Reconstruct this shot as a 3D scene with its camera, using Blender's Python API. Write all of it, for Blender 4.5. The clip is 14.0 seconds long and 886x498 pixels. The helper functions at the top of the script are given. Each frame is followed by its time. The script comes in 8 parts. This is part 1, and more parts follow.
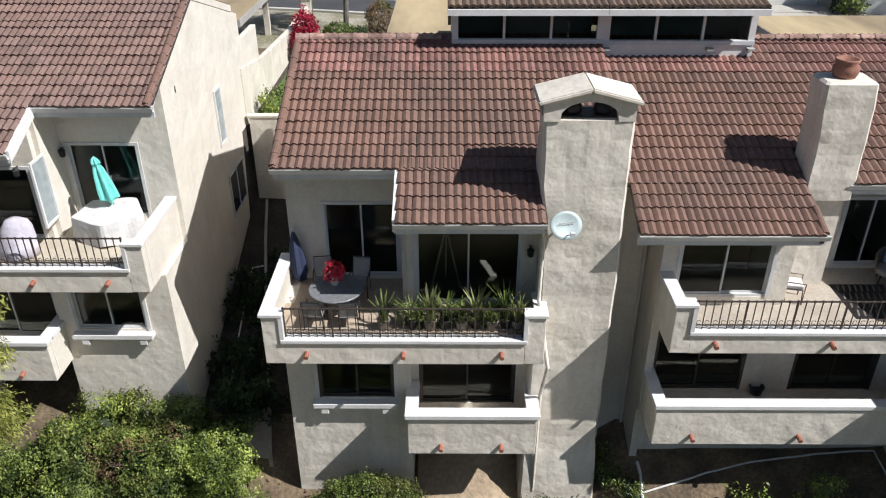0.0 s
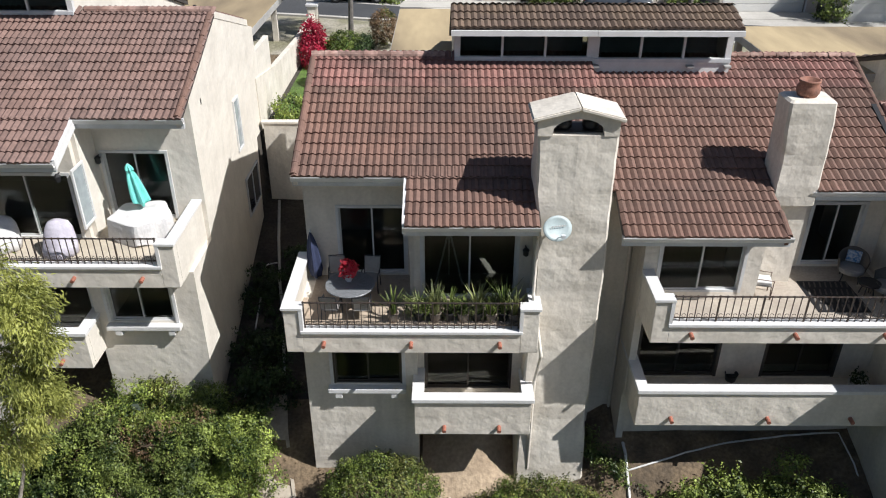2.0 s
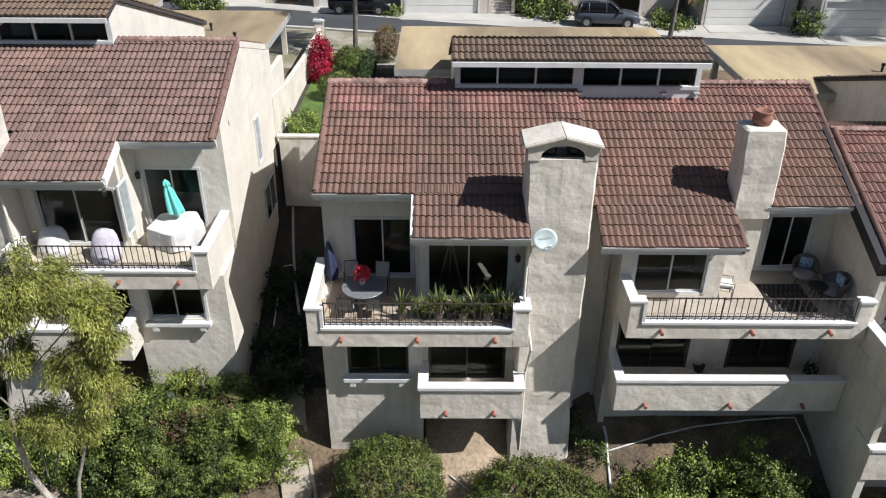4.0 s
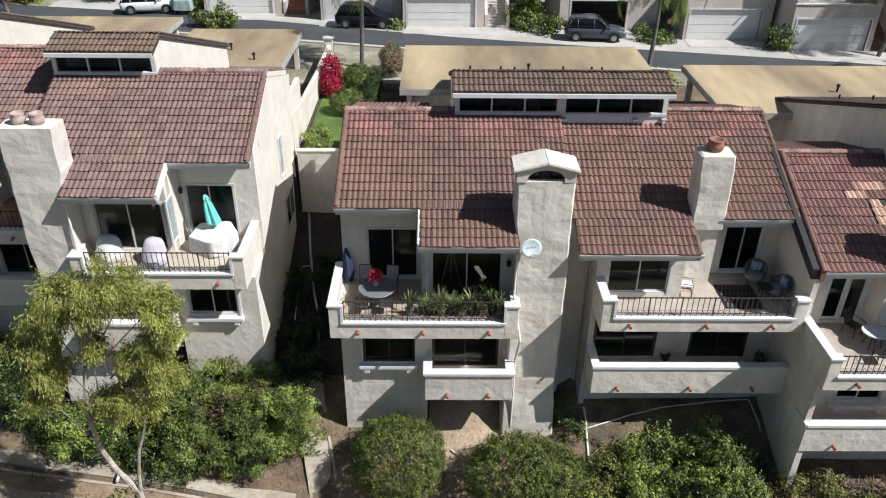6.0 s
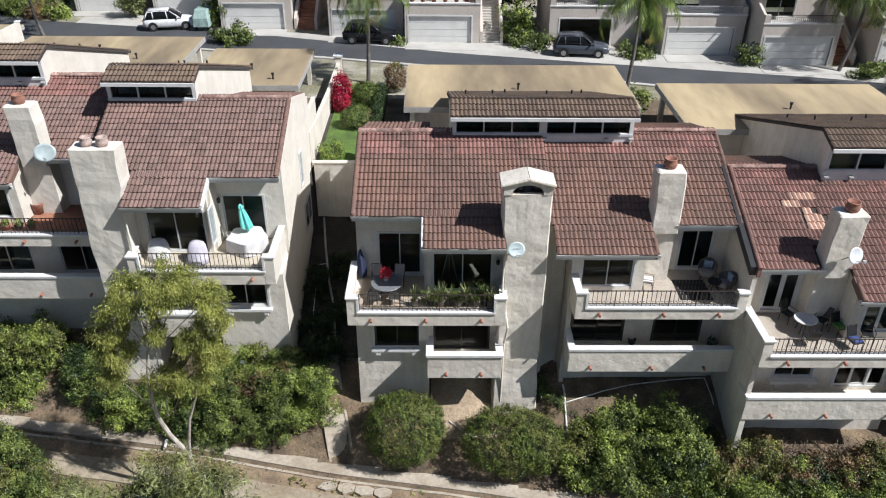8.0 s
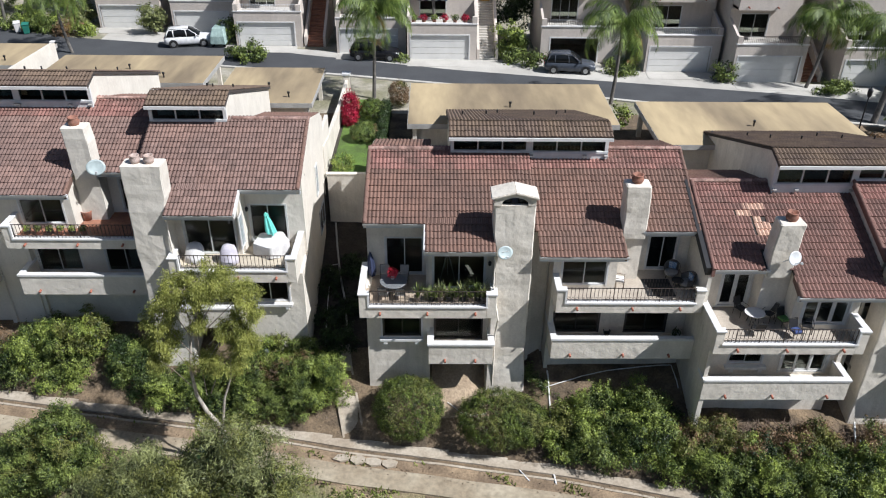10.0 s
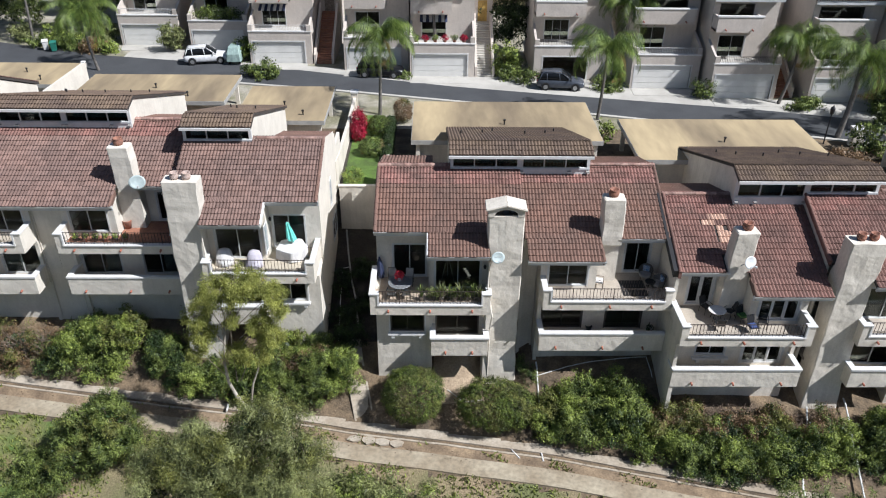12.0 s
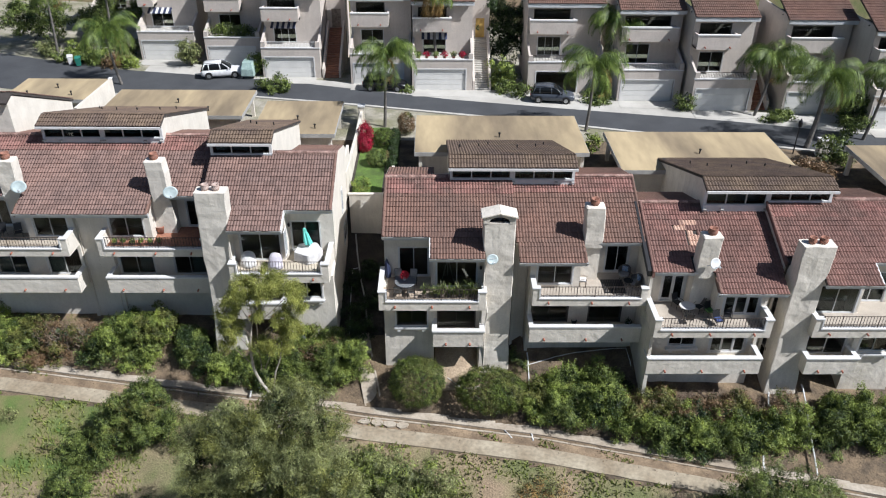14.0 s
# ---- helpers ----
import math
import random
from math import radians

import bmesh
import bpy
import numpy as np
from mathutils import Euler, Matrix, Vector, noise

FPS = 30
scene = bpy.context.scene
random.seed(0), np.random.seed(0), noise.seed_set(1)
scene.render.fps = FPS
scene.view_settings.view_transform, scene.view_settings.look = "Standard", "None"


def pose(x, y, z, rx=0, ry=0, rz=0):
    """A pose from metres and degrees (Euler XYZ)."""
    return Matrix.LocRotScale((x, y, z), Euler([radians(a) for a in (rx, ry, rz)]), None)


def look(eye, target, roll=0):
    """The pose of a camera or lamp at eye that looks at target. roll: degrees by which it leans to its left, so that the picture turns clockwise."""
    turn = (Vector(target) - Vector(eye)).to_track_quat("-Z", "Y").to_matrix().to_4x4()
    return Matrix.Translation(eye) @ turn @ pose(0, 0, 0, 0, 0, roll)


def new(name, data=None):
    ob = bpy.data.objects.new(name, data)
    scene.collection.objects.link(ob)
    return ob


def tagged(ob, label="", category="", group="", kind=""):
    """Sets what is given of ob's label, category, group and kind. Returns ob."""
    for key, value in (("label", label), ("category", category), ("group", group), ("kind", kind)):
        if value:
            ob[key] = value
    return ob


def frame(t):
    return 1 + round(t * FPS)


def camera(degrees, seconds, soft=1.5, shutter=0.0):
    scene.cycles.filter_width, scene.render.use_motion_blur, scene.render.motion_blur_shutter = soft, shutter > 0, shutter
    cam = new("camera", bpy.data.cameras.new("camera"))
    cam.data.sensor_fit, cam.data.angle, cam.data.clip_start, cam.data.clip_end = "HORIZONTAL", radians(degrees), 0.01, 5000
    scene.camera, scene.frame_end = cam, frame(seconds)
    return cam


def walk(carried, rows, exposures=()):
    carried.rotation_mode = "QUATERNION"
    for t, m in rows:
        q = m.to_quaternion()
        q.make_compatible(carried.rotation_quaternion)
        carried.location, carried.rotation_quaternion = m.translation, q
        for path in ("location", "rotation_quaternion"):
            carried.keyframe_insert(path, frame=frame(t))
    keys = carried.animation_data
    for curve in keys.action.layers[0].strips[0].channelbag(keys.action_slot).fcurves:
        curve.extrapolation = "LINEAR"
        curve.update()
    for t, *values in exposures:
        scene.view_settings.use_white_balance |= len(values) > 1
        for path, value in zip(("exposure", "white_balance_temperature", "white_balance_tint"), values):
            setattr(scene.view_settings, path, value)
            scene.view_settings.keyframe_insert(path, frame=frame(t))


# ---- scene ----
# ---------------------------------------------------------------- camera
cam = camera(60.0, 14.0, soft=1.1)
# seconds, x, y, z, yaw, pitch, roll
PATH = [
    (0, 4.41, -16.69, 17.53, 0.44, -29.23, 0.09),
    (0.5, 4.36, -16.99, 17.72, 0.33, -29.28, 0.08),
    (1, 4.32, -17.43, 17.95, 0.27, -29.40, 0.00),
    (1.5, 4.26, -17.91, 18.31, 0.22, -29.53, -0.07),
    (2, 4.22, -18.46, 18.71, 0.16, -29.67, -0.13),
    (2.5, 4.17, -19.07, 19.16, 0.09, -29.78, -0.20),
    (3, 4.12, -19.67, 19.59, -0.02, -29.89, -0.24),
    (5.5, 3.79, -23.33, 22.56, -0.56, -30.62, -0.58),
    (6, 3.77, -24.34, 23.28, -0.56, -30.82, -0.54),
    (6.5, 3.76, -25.42, 24.02, -0.53, -30.97, -0.54),
    (7, 3.74, -26.56, 24.79, -0.58, -31.06, -0.52),
    (7.5, 3.73, -27.70, 25.54, -0.64, -31.13, -0.51),
    (8, 3.69, -28.87, 26.32, -0.67, -31.21, -0.50),
    (10.5, 3.61, -34.55, 30.02, -0.76, -31.23, -0.64),
    (11, 3.55, -35.70, 30.79, -0.78, -31.20, -0.66),
    (11.5, 3.50, -36.86, 31.55, -0.80, -31.17, -0.64),
    (12, 3.52, -38.00, 32.35, -0.76, -31.16, -0.61),
    (12.5, 3.52, -39.18, 33.13, -0.72, -31.16, -0.57),
    (13, 3.52, -40.35, 33.91, -0.71, -31.14, -0.59),
    (13.5, 3.47, -41.53, 34.68, -0.72, -31.10, -0.56),
    (14, 3.42, -42.74, 35.41, -0.76, -31.14, -0.52),
]
walk(cam, [(t, pose(x, y, z, 90 + pitch, 0, yaw) @ pose(0, 0, 0, 0, 0, -roll)) for t, x, y, z, yaw, pitch, roll in PATH], exposures=[(0, 0.22, 6130, 10), (14, 0.26, 5890, 10)])

# ---------------------------------------------------------------- light
SUN = Vector((0.62, -0.25, 0.75)).normalized()
world = bpy.data.worlds.new("sky")
world.use_nodes = True
scene.world = world
sky = world.node_tree.nodes.new("ShaderNodeTexSky")
sky.sky_type, sky.sun_disc = "NISHITA", False
sky.sun_elevation, sky.sun_rotation = math.asin(SUN.z), math.atan2(SUN.x, SUN.y)
background = world.node_tree.nodes["Background"]
world.node_tree.links.new(sky.outputs[0], background.inputs[0])
background.inputs[1].default_value = 0.053
sun_data = bpy.data.lights.new("sun", "SUN")
sun_data.energy, sun_data.angle, sun_data.color = 5.6, radians(0.5), (1.0, 0.955, 0.895)
sun = new("sun", sun_data)
sun.matrix_world = look(SUN * 100, (0, 0, 0))


# ---------------------------------------------------------------- materials
def material(name, colour, rough=0.8, metal=0.0, colour2=None, scale=3.0, fine=60.0, fine_amount=0.25, bump=0.0, bump_scale=20.0, piece=0.0, spec=0.5, stretch=(1, 1, 1), streak=0.0):
    """A surface with two scales of variation, fine relief, and a shade of its own for each piece."""
    m = bpy.data.materials.new(name)
    m.use_nodes = True
    t = m.node_tree
    n, l = t.nodes, t.links
    b = n["Principled BSDF"]
    b.inputs["Roughness"].default_value, b.inputs["Metallic"].default_value = rough, metal
    b.inputs["Specular IOR Level"].default_value = spec
    co = n.new("ShaderNodeTexCoord")
    geo = n.new("ShaderNodeNewGeometry")
    mp = n.new("ShaderNodeMapping")
    mp.inputs["Scale"].default_value = stretch
    l.new(geo.outputs["Position"], mp.inputs[0])
    big, small = n.new("ShaderNodeTexNoise"), n.new("ShaderNodeTexNoise")
    big.inputs["Scale"].default_value, big.inputs["Detail"].default_value = scale, 5
    small.inputs["Scale"].default_value, small.inputs["Detail"].default_value = fine, 4
    l.new(mp.outputs[0], big.inputs["Vector"])
    l.new(mp.outputs[0], small.inputs["Vector"])
    ramp = n.new("ShaderNodeValToRGB")
    c2 = colour2 or tuple(c * 0.8 for c in colour)
    ramp.color_ramp.elements[0].color, ramp.color_ramp.elements[1].color = (*c2, 1), (*colour, 1)
    ramp.color_ramp.elements[0].position, ramp.color_ramp.elements[1].position = 0.36, 0.64
    l.new(big.outputs[0], ramp.inputs[0])
    mul = n.new("ShaderNodeHueSaturation")
    mr = n.new("ShaderNodeMapRange")
    mr.inputs["From Min"].default_value, mr.inputs["From Max"].default_value = 0.3, 0.7
    mr.inputs["To Min"].default_value, mr.inputs["To Max"].default_value = 1 - fine_amount, 1 + fine_amount
    l.new(small.outputs[0], mr.inputs[0])
    value = mr.outputs[0]
    if piece:
        info = n.new("ShaderNodeObjectInfo")
        add, wrap, pr, times = n.new("ShaderNodeMath"), n.new("ShaderNodeMath"), n.new("ShaderNodeMapRange"), n.new("ShaderNodeMath")
        l.new(info.outputs["Random"], add.inputs[0])
        l.new(geo.outputs["Random Per Island"], add.inputs[1])
        wrap.operation, wrap.inputs[1].default_value = "FRACT", 1
        l.new(add.outputs[0], wrap.inputs[0])
        pr.inputs["To Min"].default_value, pr.inputs["To Max"].default_value = 1 - piece, 1 + piece
        l.new(wrap.outputs[0], pr.inputs[0])
        times.operation = "MULTIPLY"
        l.new(value, times.inputs[0])
        l.new(pr.outputs[0], times.inputs[1])
        value = times.outputs[0]
    if streak:
        smap, sn, sr, st = n.new("ShaderNodeMapping"), n.new("ShaderNodeTexNoise"), n.new("ShaderNodeMapRange"), n.new("ShaderNodeMath")
        smap.inputs["Scale"].default_value = (2.2, 2.2, 0.25)
        l.new(geo.outputs["Position"], smap.inputs[0])
        l.new(smap.outputs[0], sn.inputs["Vector"])
        sn.inputs["Scale"].default_value, sn.inputs["Detail"].default_value = 1.6, 6
        sr.inputs["From Min"].default_value, sr.inputs["From Max"].default_value = 0.35, 0.6
        sr.inputs["To Min"].default_value, sr.inputs["To Max"].default_value = 1 - streak, 1.02
        l.new(sn.outputs[0], sr.inputs[0])
        st.operation = "MULTIPLY"
        l.new(value, st.inputs[0])
        l.new(sr.outputs[0], st.inputs[1])
        value = st.outputs[0]
    l.new(value, mul.inputs["Value"])
    l.new(ramp.outputs[0], mul.inputs["Color"])
    l.new(mul.outputs[0], b.inputs["Base Color"])
    if bump:
        bt, bp = n.new("ShaderNodeTexNoise"), n.new("ShaderNodeBump")
        bt.inputs["Scale"].default_value, bt.inputs["Detail"].default_value = bump_scale, 3
        l.new(mp.outputs[0], bt.inputs["Vector"])
        bp.inputs["Distance"].default_value, bp.inputs["Strength"].default_value = bump, 1.0
        l.new(bt.outputs[0], bp.inputs["Height"])
        l.new(bp.outputs[0], b.inputs["Normal"])
    return m


def leaf_material(name, dark, light, rough=0.5, glow=0.12, scale=1.5):
    m = bpy.data.materials.new(name)
    m.use_nodes = True
    n, l = m.node_tree.nodes, m.node_tree.links
    b = n["Principled BSDF"]
    b.inputs["Roughness"].default_value = rough
    b.inputs["Specular IOR Level"].default_value = 0.35
    geo, ramp, nz, add = n.new("ShaderNodeNewGeometry"), n.new("ShaderNodeValToRGB"), n.new("ShaderNodeTexNoise"), n.new("ShaderNodeMath")
    nz.inputs["Scale"].default_value, nz.inputs["Detail"].default_value = scale, 3
    l.new(geo.outputs["Position"], nz.inputs["Vector"])
    mr = n.new("ShaderNodeMapRange")
    mr.inputs["From Min"].default_value, mr.inputs["From Max"].default_value = 0.3, 0.7
    l.new(nz.outputs[0], mr.inputs[0])
    add.operation = "MULTIPLY_ADD"
    add.inputs[1].default_value = 0.30
    half = n.new("ShaderNodeMath")
    half.operation, half.inputs[1].default_value = "MULTIPLY", 0.66
    l.new(mr.outputs[0], half.inputs[0])
    l.new(geo.outputs["Random Per Island"], add.inputs[0])
    l.new(half.outputs[0], add.inputs[2])
    ramp.color_ramp.elements[0].color, ramp.color_ramp.elements[1].color = (*dark, 1), (*light, 1)
    ramp.color_ramp.elements[0].position, ramp.color_ramp.elements[1].position = 0.24, 0.86
    l.new(add.outputs[0], ramp.inputs[0])
    l.new(ramp.outputs[0], b.inputs["Base Color"])
    tr, mix = n.new("ShaderNodeBsdfTranslucent"), n.new("ShaderNodeMixShader")
    l.new(ramp.outputs[0], tr.inputs[0])
    mix.inputs[0].default_value = glow
    l.new(b.outputs[0], mix.inputs[1])
    l.new(tr.outputs[0], mix.inputs[2])
    l.new(mix.outputs[0], n["Material Output"].inputs[0])
    return m


def glass_material(name, tint):
    m = bpy.data.materials.new(name)
    m.use_nodes = True
    n, l = m.node_tree.nodes, m.node_tree.links
    n.remove(n["Principled BSDF"])
    tr, gl, fr, mix = n.new("ShaderNodeBsdfTransparent"), n.new("ShaderNodeBsdfGlossy"), n.new("ShaderNodeFresnel"), n.new("ShaderNodeMixShader")
    tr.inputs[0].default_value = (*tint, 1)
    gl.inputs["Roughness"].default_value = 0.015
    fr.inputs[0].default_value = 1.36
    l.new(fr.outputs[0], mix.inputs[0])
    l.new(tr.outputs[0], mix.inputs[1])
    l.new(gl.outputs[0], mix.inputs[2])
    l.new(mix.outputs[0], n["Material Output"].inputs[0])
    return m


STUCCO = material("stucco", (0.72, 0.668, 0.585), 0.9, colour2=(0.63, 0.578, 0.50), scale=0.8, fine=9, fine_amount=0.06, bump=0.055, bump_scale=1.9, spec=0.2, streak=0.07)
STUCCO_FAR = material("stucco_pinkish", (0.59, 0.53, 0.475), 0.9, colour2=(0.52, 0.465, 0.415), scale=0.5, fine=8, fine_amount=0.05, bump=0.02, bump_scale=3.0, spec=0.2, streak=0.03)
CREAM = material("cream_stucco", (0.69, 0.645, 0.57), 0.9, colour2=(0.63, 0.585, 0.515), scale=0.8, fine=9, fine_amount=0.04, bump=0.045, bump_scale=1.9, spec=0.2, streak=0.025)
WHITE = material("white_paint", (0.70, 0.695, 0.685), 0.65, colour2=(0.63, 0.62, 0.605), scale=2, fine=30, fine_amount=0.05, bump=0.004, bump_scale=25)
TRIM = material("pale_grey_trim", (0.60, 0.61, 0.62), 0.55, colour2=(0.52, 0.53, 0.54), scale=2, fine=25, fine_amount=0.06)
ALU = material("white_aluminium", (0.62, 0.62, 0.61), 0.4, colour2=(0.55, 0.55, 0.54), scale=4, fine=40, fine_amount=0.04)
BRONZE = material("bronze_aluminium", (0.06, 0.05, 0.04), 0.4, colour2=(0.045, 0.04, 0.035), scale=4, fine=40)
TILE = material("concrete_roof_tile", (0.20, 0.117, 0.09), 0.85, colour2=(0.148, 0.095, 0.077), scale=0.45, fine=7, fine_amount=0.13, bump=0.006, bump_scale=40, piece=0.10, spec=0.25)
TILE_CREAM = material("faded_roof_tile", (0.215, 0.138, 0.115), 0.85, colour2=(0.172, 0.116, 0.10), scale=0.5, fine=7, fine_amount=0.15, bump=0.006, bump_scale=40, piece=0.16, spec=0.25)
TILE_RED = material("red_roof_tile", (0.25, 0.128, 0.108), 0.85, colour2=(0.16, 0.098, 0.082), scale=0.6, fine=7, fine_amount=0.18, bump=0.006, bump_scale=40, piece=0.2, spec=0.25)
TILE_PINK = material("pinkish_roof_tile", (0.222, 0.122, 0.101), 0.85, colour2=(0.162, 0.097, 0.082), scale=0.5, fine=7, fine_amount=0.15, bump=0.006, bump_scale=40, piece=0.13, spec=0.25)
TILE_NEW = material("pale_new_tile", (0.52, 0.34, 0.255), 0.85, colour2=(0.43, 0.27, 0.20), scale=1.5, fine=9, fine_amount=0.2, piece=0.2)
TILE_MOSS = material("weathered_grey_brown_tile", (0.165, 0.118, 0.083), 0.85, colour2=(0.118, 0.085, 0.068), scale=0.5, fine=7, fine_amount=0.16, bump=0.006, bump_scale=40, piece=0.14, spec=0.25)
TILE_PALE = material("mortar_grey_ridge_tile", (0.36, 0.24, 0.20), 0.9, colour2=(0.22, 0.13, 0.105), scale=2.5, fine=9, fine_amount=0.3, piece=0.3)
FELT = material("roof_underlay", (0.06, 0.05, 0.045), 0.95, fine=10)
FLAT = material("flat_tan_roofing", (0.44, 0.345, 0.205), 0.95, colour2=(0.20, 0.155, 0.10), scale=0.16, fine=1.2, fine_amount=0.10, bump=0.004, bump_scale=80, stretch=(1.5, 0.35, 1))
BOARD = material("weathered_fascia_board", (0.42, 0.41, 0.39), 0.7, colour2=(0.34, 0.33, 0.31), scale=1.5, fine=20, fine_amount=0.08)
CLAY_PALE = material("pale_mortared_pot", (0.46, 0.37, 0.33), 0.85, colour2=(0.36, 0.26, 0.22), scale=4, fine=20)
CLAY = material("terracotta_pot", (0.33, 0.15, 0.10), 0.8, colour2=(0.22, 0.11, 0.08), scale=5, fine=30)
COPPER = material("rusty_copper_pipe", (0.38, 0.14, 0.09), 0.6, colour2=(0.24, 0.09, 0.06), scale=8, fine=40)
IRON = material("dark_wrought_iron", (0.035, 0.03, 0.028), 0.6, colour2=(0.06, 0.04, 0.03), scale=9, fine=50)
DECK = material("deck_coating", (0.47, 0.385, 0.295), 0.8, colour2=(0.38, 0.305, 0.23), scale=1.2, fine=12, fine_amount=0.12)
DECK_PALE = material("pale_deck_coating", (0.52, 0.46, 0.36), 0.8, colour2=(0.44, 0.385, 0.30), scale=1.2, fine=12, fine_amount=0.1)
DECK_GREY = material("sandy_deck_coating", (0.45, 0.395, 0.325), 0.75, colour2=(0.37, 0.32, 0.265), scale=1.2, fine=12, fine_amount=0.12)
PALE_BACKING = material("pale_blue_backing", (0.36, 0.41, 0.45), 0.9, fine=20, fine_amount=0.05)
INSIDE = material("room_paint", (0.30, 0.27, 0.24), 0.9, fine=20, fine_amount=0.05)
REFLECTION_SHEET = material("pale_reflection_sheet", (0.52, 0.55, 0.55), 0.9, fine=30)
GLASS = glass_material("window_glass", (0.62, 0.66, 0.64))
SOIL = material("dry_soil", (0.20, 0.145, 0.09), 0.95, colour2=(0.083, 0.063, 0.043), scale=0.9, fine=9, fine_amount=0.3, bump=0.05, bump_scale=6)
DIRT = material("bare_dirt", (0.30, 0.22, 0.14), 0.95, colour2=(0.16, 0.115, 0.075), scale=0.8, fine=9, fine_amount=0.22, bump=0.05, bump_scale=5)
DIRT_PALE = material("pale_loose_dirt", (0.42, 0.325, 0.225), 0.95, colour2=(0.33, 0.25, 0.17), scale=1.2, fine=8, fine_amount=0.2, bump=0.06, bump_scale=4)
CONCRETE = material("old_concrete", (0.44, 0.385, 0.31), 0.9, colour2=(0.32, 0.265, 0.20), scale=0.6, fine=6, fine_amount=0.16, bump=0.008, bump_scale=18)
PATHWAY = material("dusty_path_concrete", (0.365, 0.315, 0.232), 0.9, colour2=(0.255, 0.205, 0.14), scale=0.45, fine=4, fine_amount=0.2, bump=0.01, bump_scale=14)
DRIVE = material("pale_driveway_concrete", (0.48, 0.46, 0.42), 0.9, colour2=(0.39, 0.37, 0.335), scale=0.5, fine=8, fine_amount=0.08, bump=0.004, bump_scale=30)
ASPHALT = material("asphalt", (0.062, 0.065, 0.07), 0.85, colour2=(0.048, 0.05, 0.055), scale=0.4, fine=25, fine_amount=0.2, bump=0.004, bump_scale=60)
# soil of the gap, coloured darker to stand in for the shade there
GAP_SHADE_SOIL = material("shade_darkened_soil", (0.055, 0.046, 0.037), 0.95, colour2=(0.03, 0.027, 0.022), scale=1.1, fine=9, fine_amount=0.35, bump=0.06, bump_scale=5)
GARDEN = material("garden_soil", (0.20, 0.19, 0.12), 0.95, colour2=(0.36, 0.33, 0.27), scale=0.5, fine=9, fine_amount=0.3, bump=0.05, bump_scale=6)
PALM_BARK = material("dark_grey_palm_bark", (0.17, 0.155, 0.14), 0.9, colour2=(0.11, 0.10, 0.09), scale=3, fine=14, bump=0.02, bump_scale=12)
LAWN_GREEN = material("watered_lawn", (0.11, 0.19, 0.03), 0.9, colour2=(0.07, 0.11, 0.025), scale=1.2, fine=18, fine_amount=0.35, bump=0.03, bump_scale=30)
LAWN = material("lawn", (0.09, 0.145, 0.03), 0.9, colour2=(0.19, 0.165, 0.075), scale=0.55, fine=25, fine_amount=0.35, bump=0.03, bump_scale=30)
SCRUB = material("scrubby_ground", (0.13, 0.14, 0.055), 0.95, colour2=(0.27, 0.20, 0.13), scale=0.35, fine=12, fine_amount=0.35, bump=0.06, bump_scale=8)
BARK = material("grey_bark", (0.33, 0.28, 0.23), 0.9, colour2=(0.20, 0.16, 0.13), scale=4, fine=30, bump=0.02, bump_scale=15)
BARK_PALE = material("pale_smooth_bark", (0.48, 0.44, 0.38), 0.8, colour2=(0.32, 0.28, 0.24), scale=3, fine=20, bump=0.01, bump_scale=15)
TWIG = material("dry_twigs", (0.20, 0.145, 0.105), 0.9, colour2=(0.12, 0.085, 0.06), scale=4, fine=30)
LEAF_HEDGE = leaf_material("hedge_leaf", (0.022, 0.040, 0.010), (0.28, 0.345, 0.085))
LEAF_BRIGHT = leaf_material("bright_leaf", (0.032, 0.058, 0.01), (0.41, 0.49, 0.105))
LEAF_BOX = leaf_material("clipped_hedge_leaf", (0.012, 0.024, 0.005), (0.205, 0.265, 0.05), scale=3.0)
LEAF_OLIVE = leaf_material("olive_leaf", (0.035, 0.044, 0.012), (0.29, 0.3, 0.078))
LEAF_GREY = leaf_material("greyish_leaf", (0.062, 0.074, 0.028), (0.37, 0.40, 0.155))
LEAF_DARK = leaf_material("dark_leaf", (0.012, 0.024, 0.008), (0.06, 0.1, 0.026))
LEAF_RUST = leaf_material("rusty_leaf", (0.13, 0.085, 0.045), (0.29, 0.185, 0.10))
LEAF_PINK = leaf_material("magenta_bract", (0.2, 0.006, 0.02), (0.5, 0.018, 0.06))
LEAF_PALM = leaf_material("palm_leaf", (0.045, 0.085, 0.015), (0.28, 0.36, 0.08), glow=0.25)
LEAF_DRY = leaf_material("dry_frond", (0.25, 0.15, 0.05), (0.42, 0.28, 0.10))
PVC = material("white_plastic_pipe", (0.75, 0.74, 0.72), 0.5, fine=20, fine_amount=0.05)
TEAL = material("teal_canvas", (0.20, 0.66, 0.58), 0.8, colour2=(0.15, 0.55, 0.49), scale=5, fine=40)
CLOTH = material("white_cover_cloth", (0.68, 0.665, 0.645), 0.85, colour2=(0.58, 0.565, 0.56), scale=2.5, fine=20, fine_amount=0.06, bump=0.02, bump_scale=6)
LILAC = material("lilac_cover_cloth", (0.55, 0.52, 0.58), 0.85, colour2=(0.46, 0.43, 0.49), scale=2.5, fine=20, fine_amount=0.06, bump=0.02, bump_scale=6)
NAVY = material("navy_cloth", (0.03, 0.04, 0.09), 0.8, fine=30)
RED = material("red_petals", (0.55, 0.03, 0.05), 0.7, colour2=(0.40, 0.02, 0.03), scale=12, fine=50)
BLACK = material("black_metal", (0.02, 0.02, 0.022), 0.45, fine=30)
STONE = material("speckled_stone_top", (0.24, 0.25, 0.26), 0.4, colour2=(0.11, 0.115, 0.12), scale=30, fine=90, fine_amount=0.4)
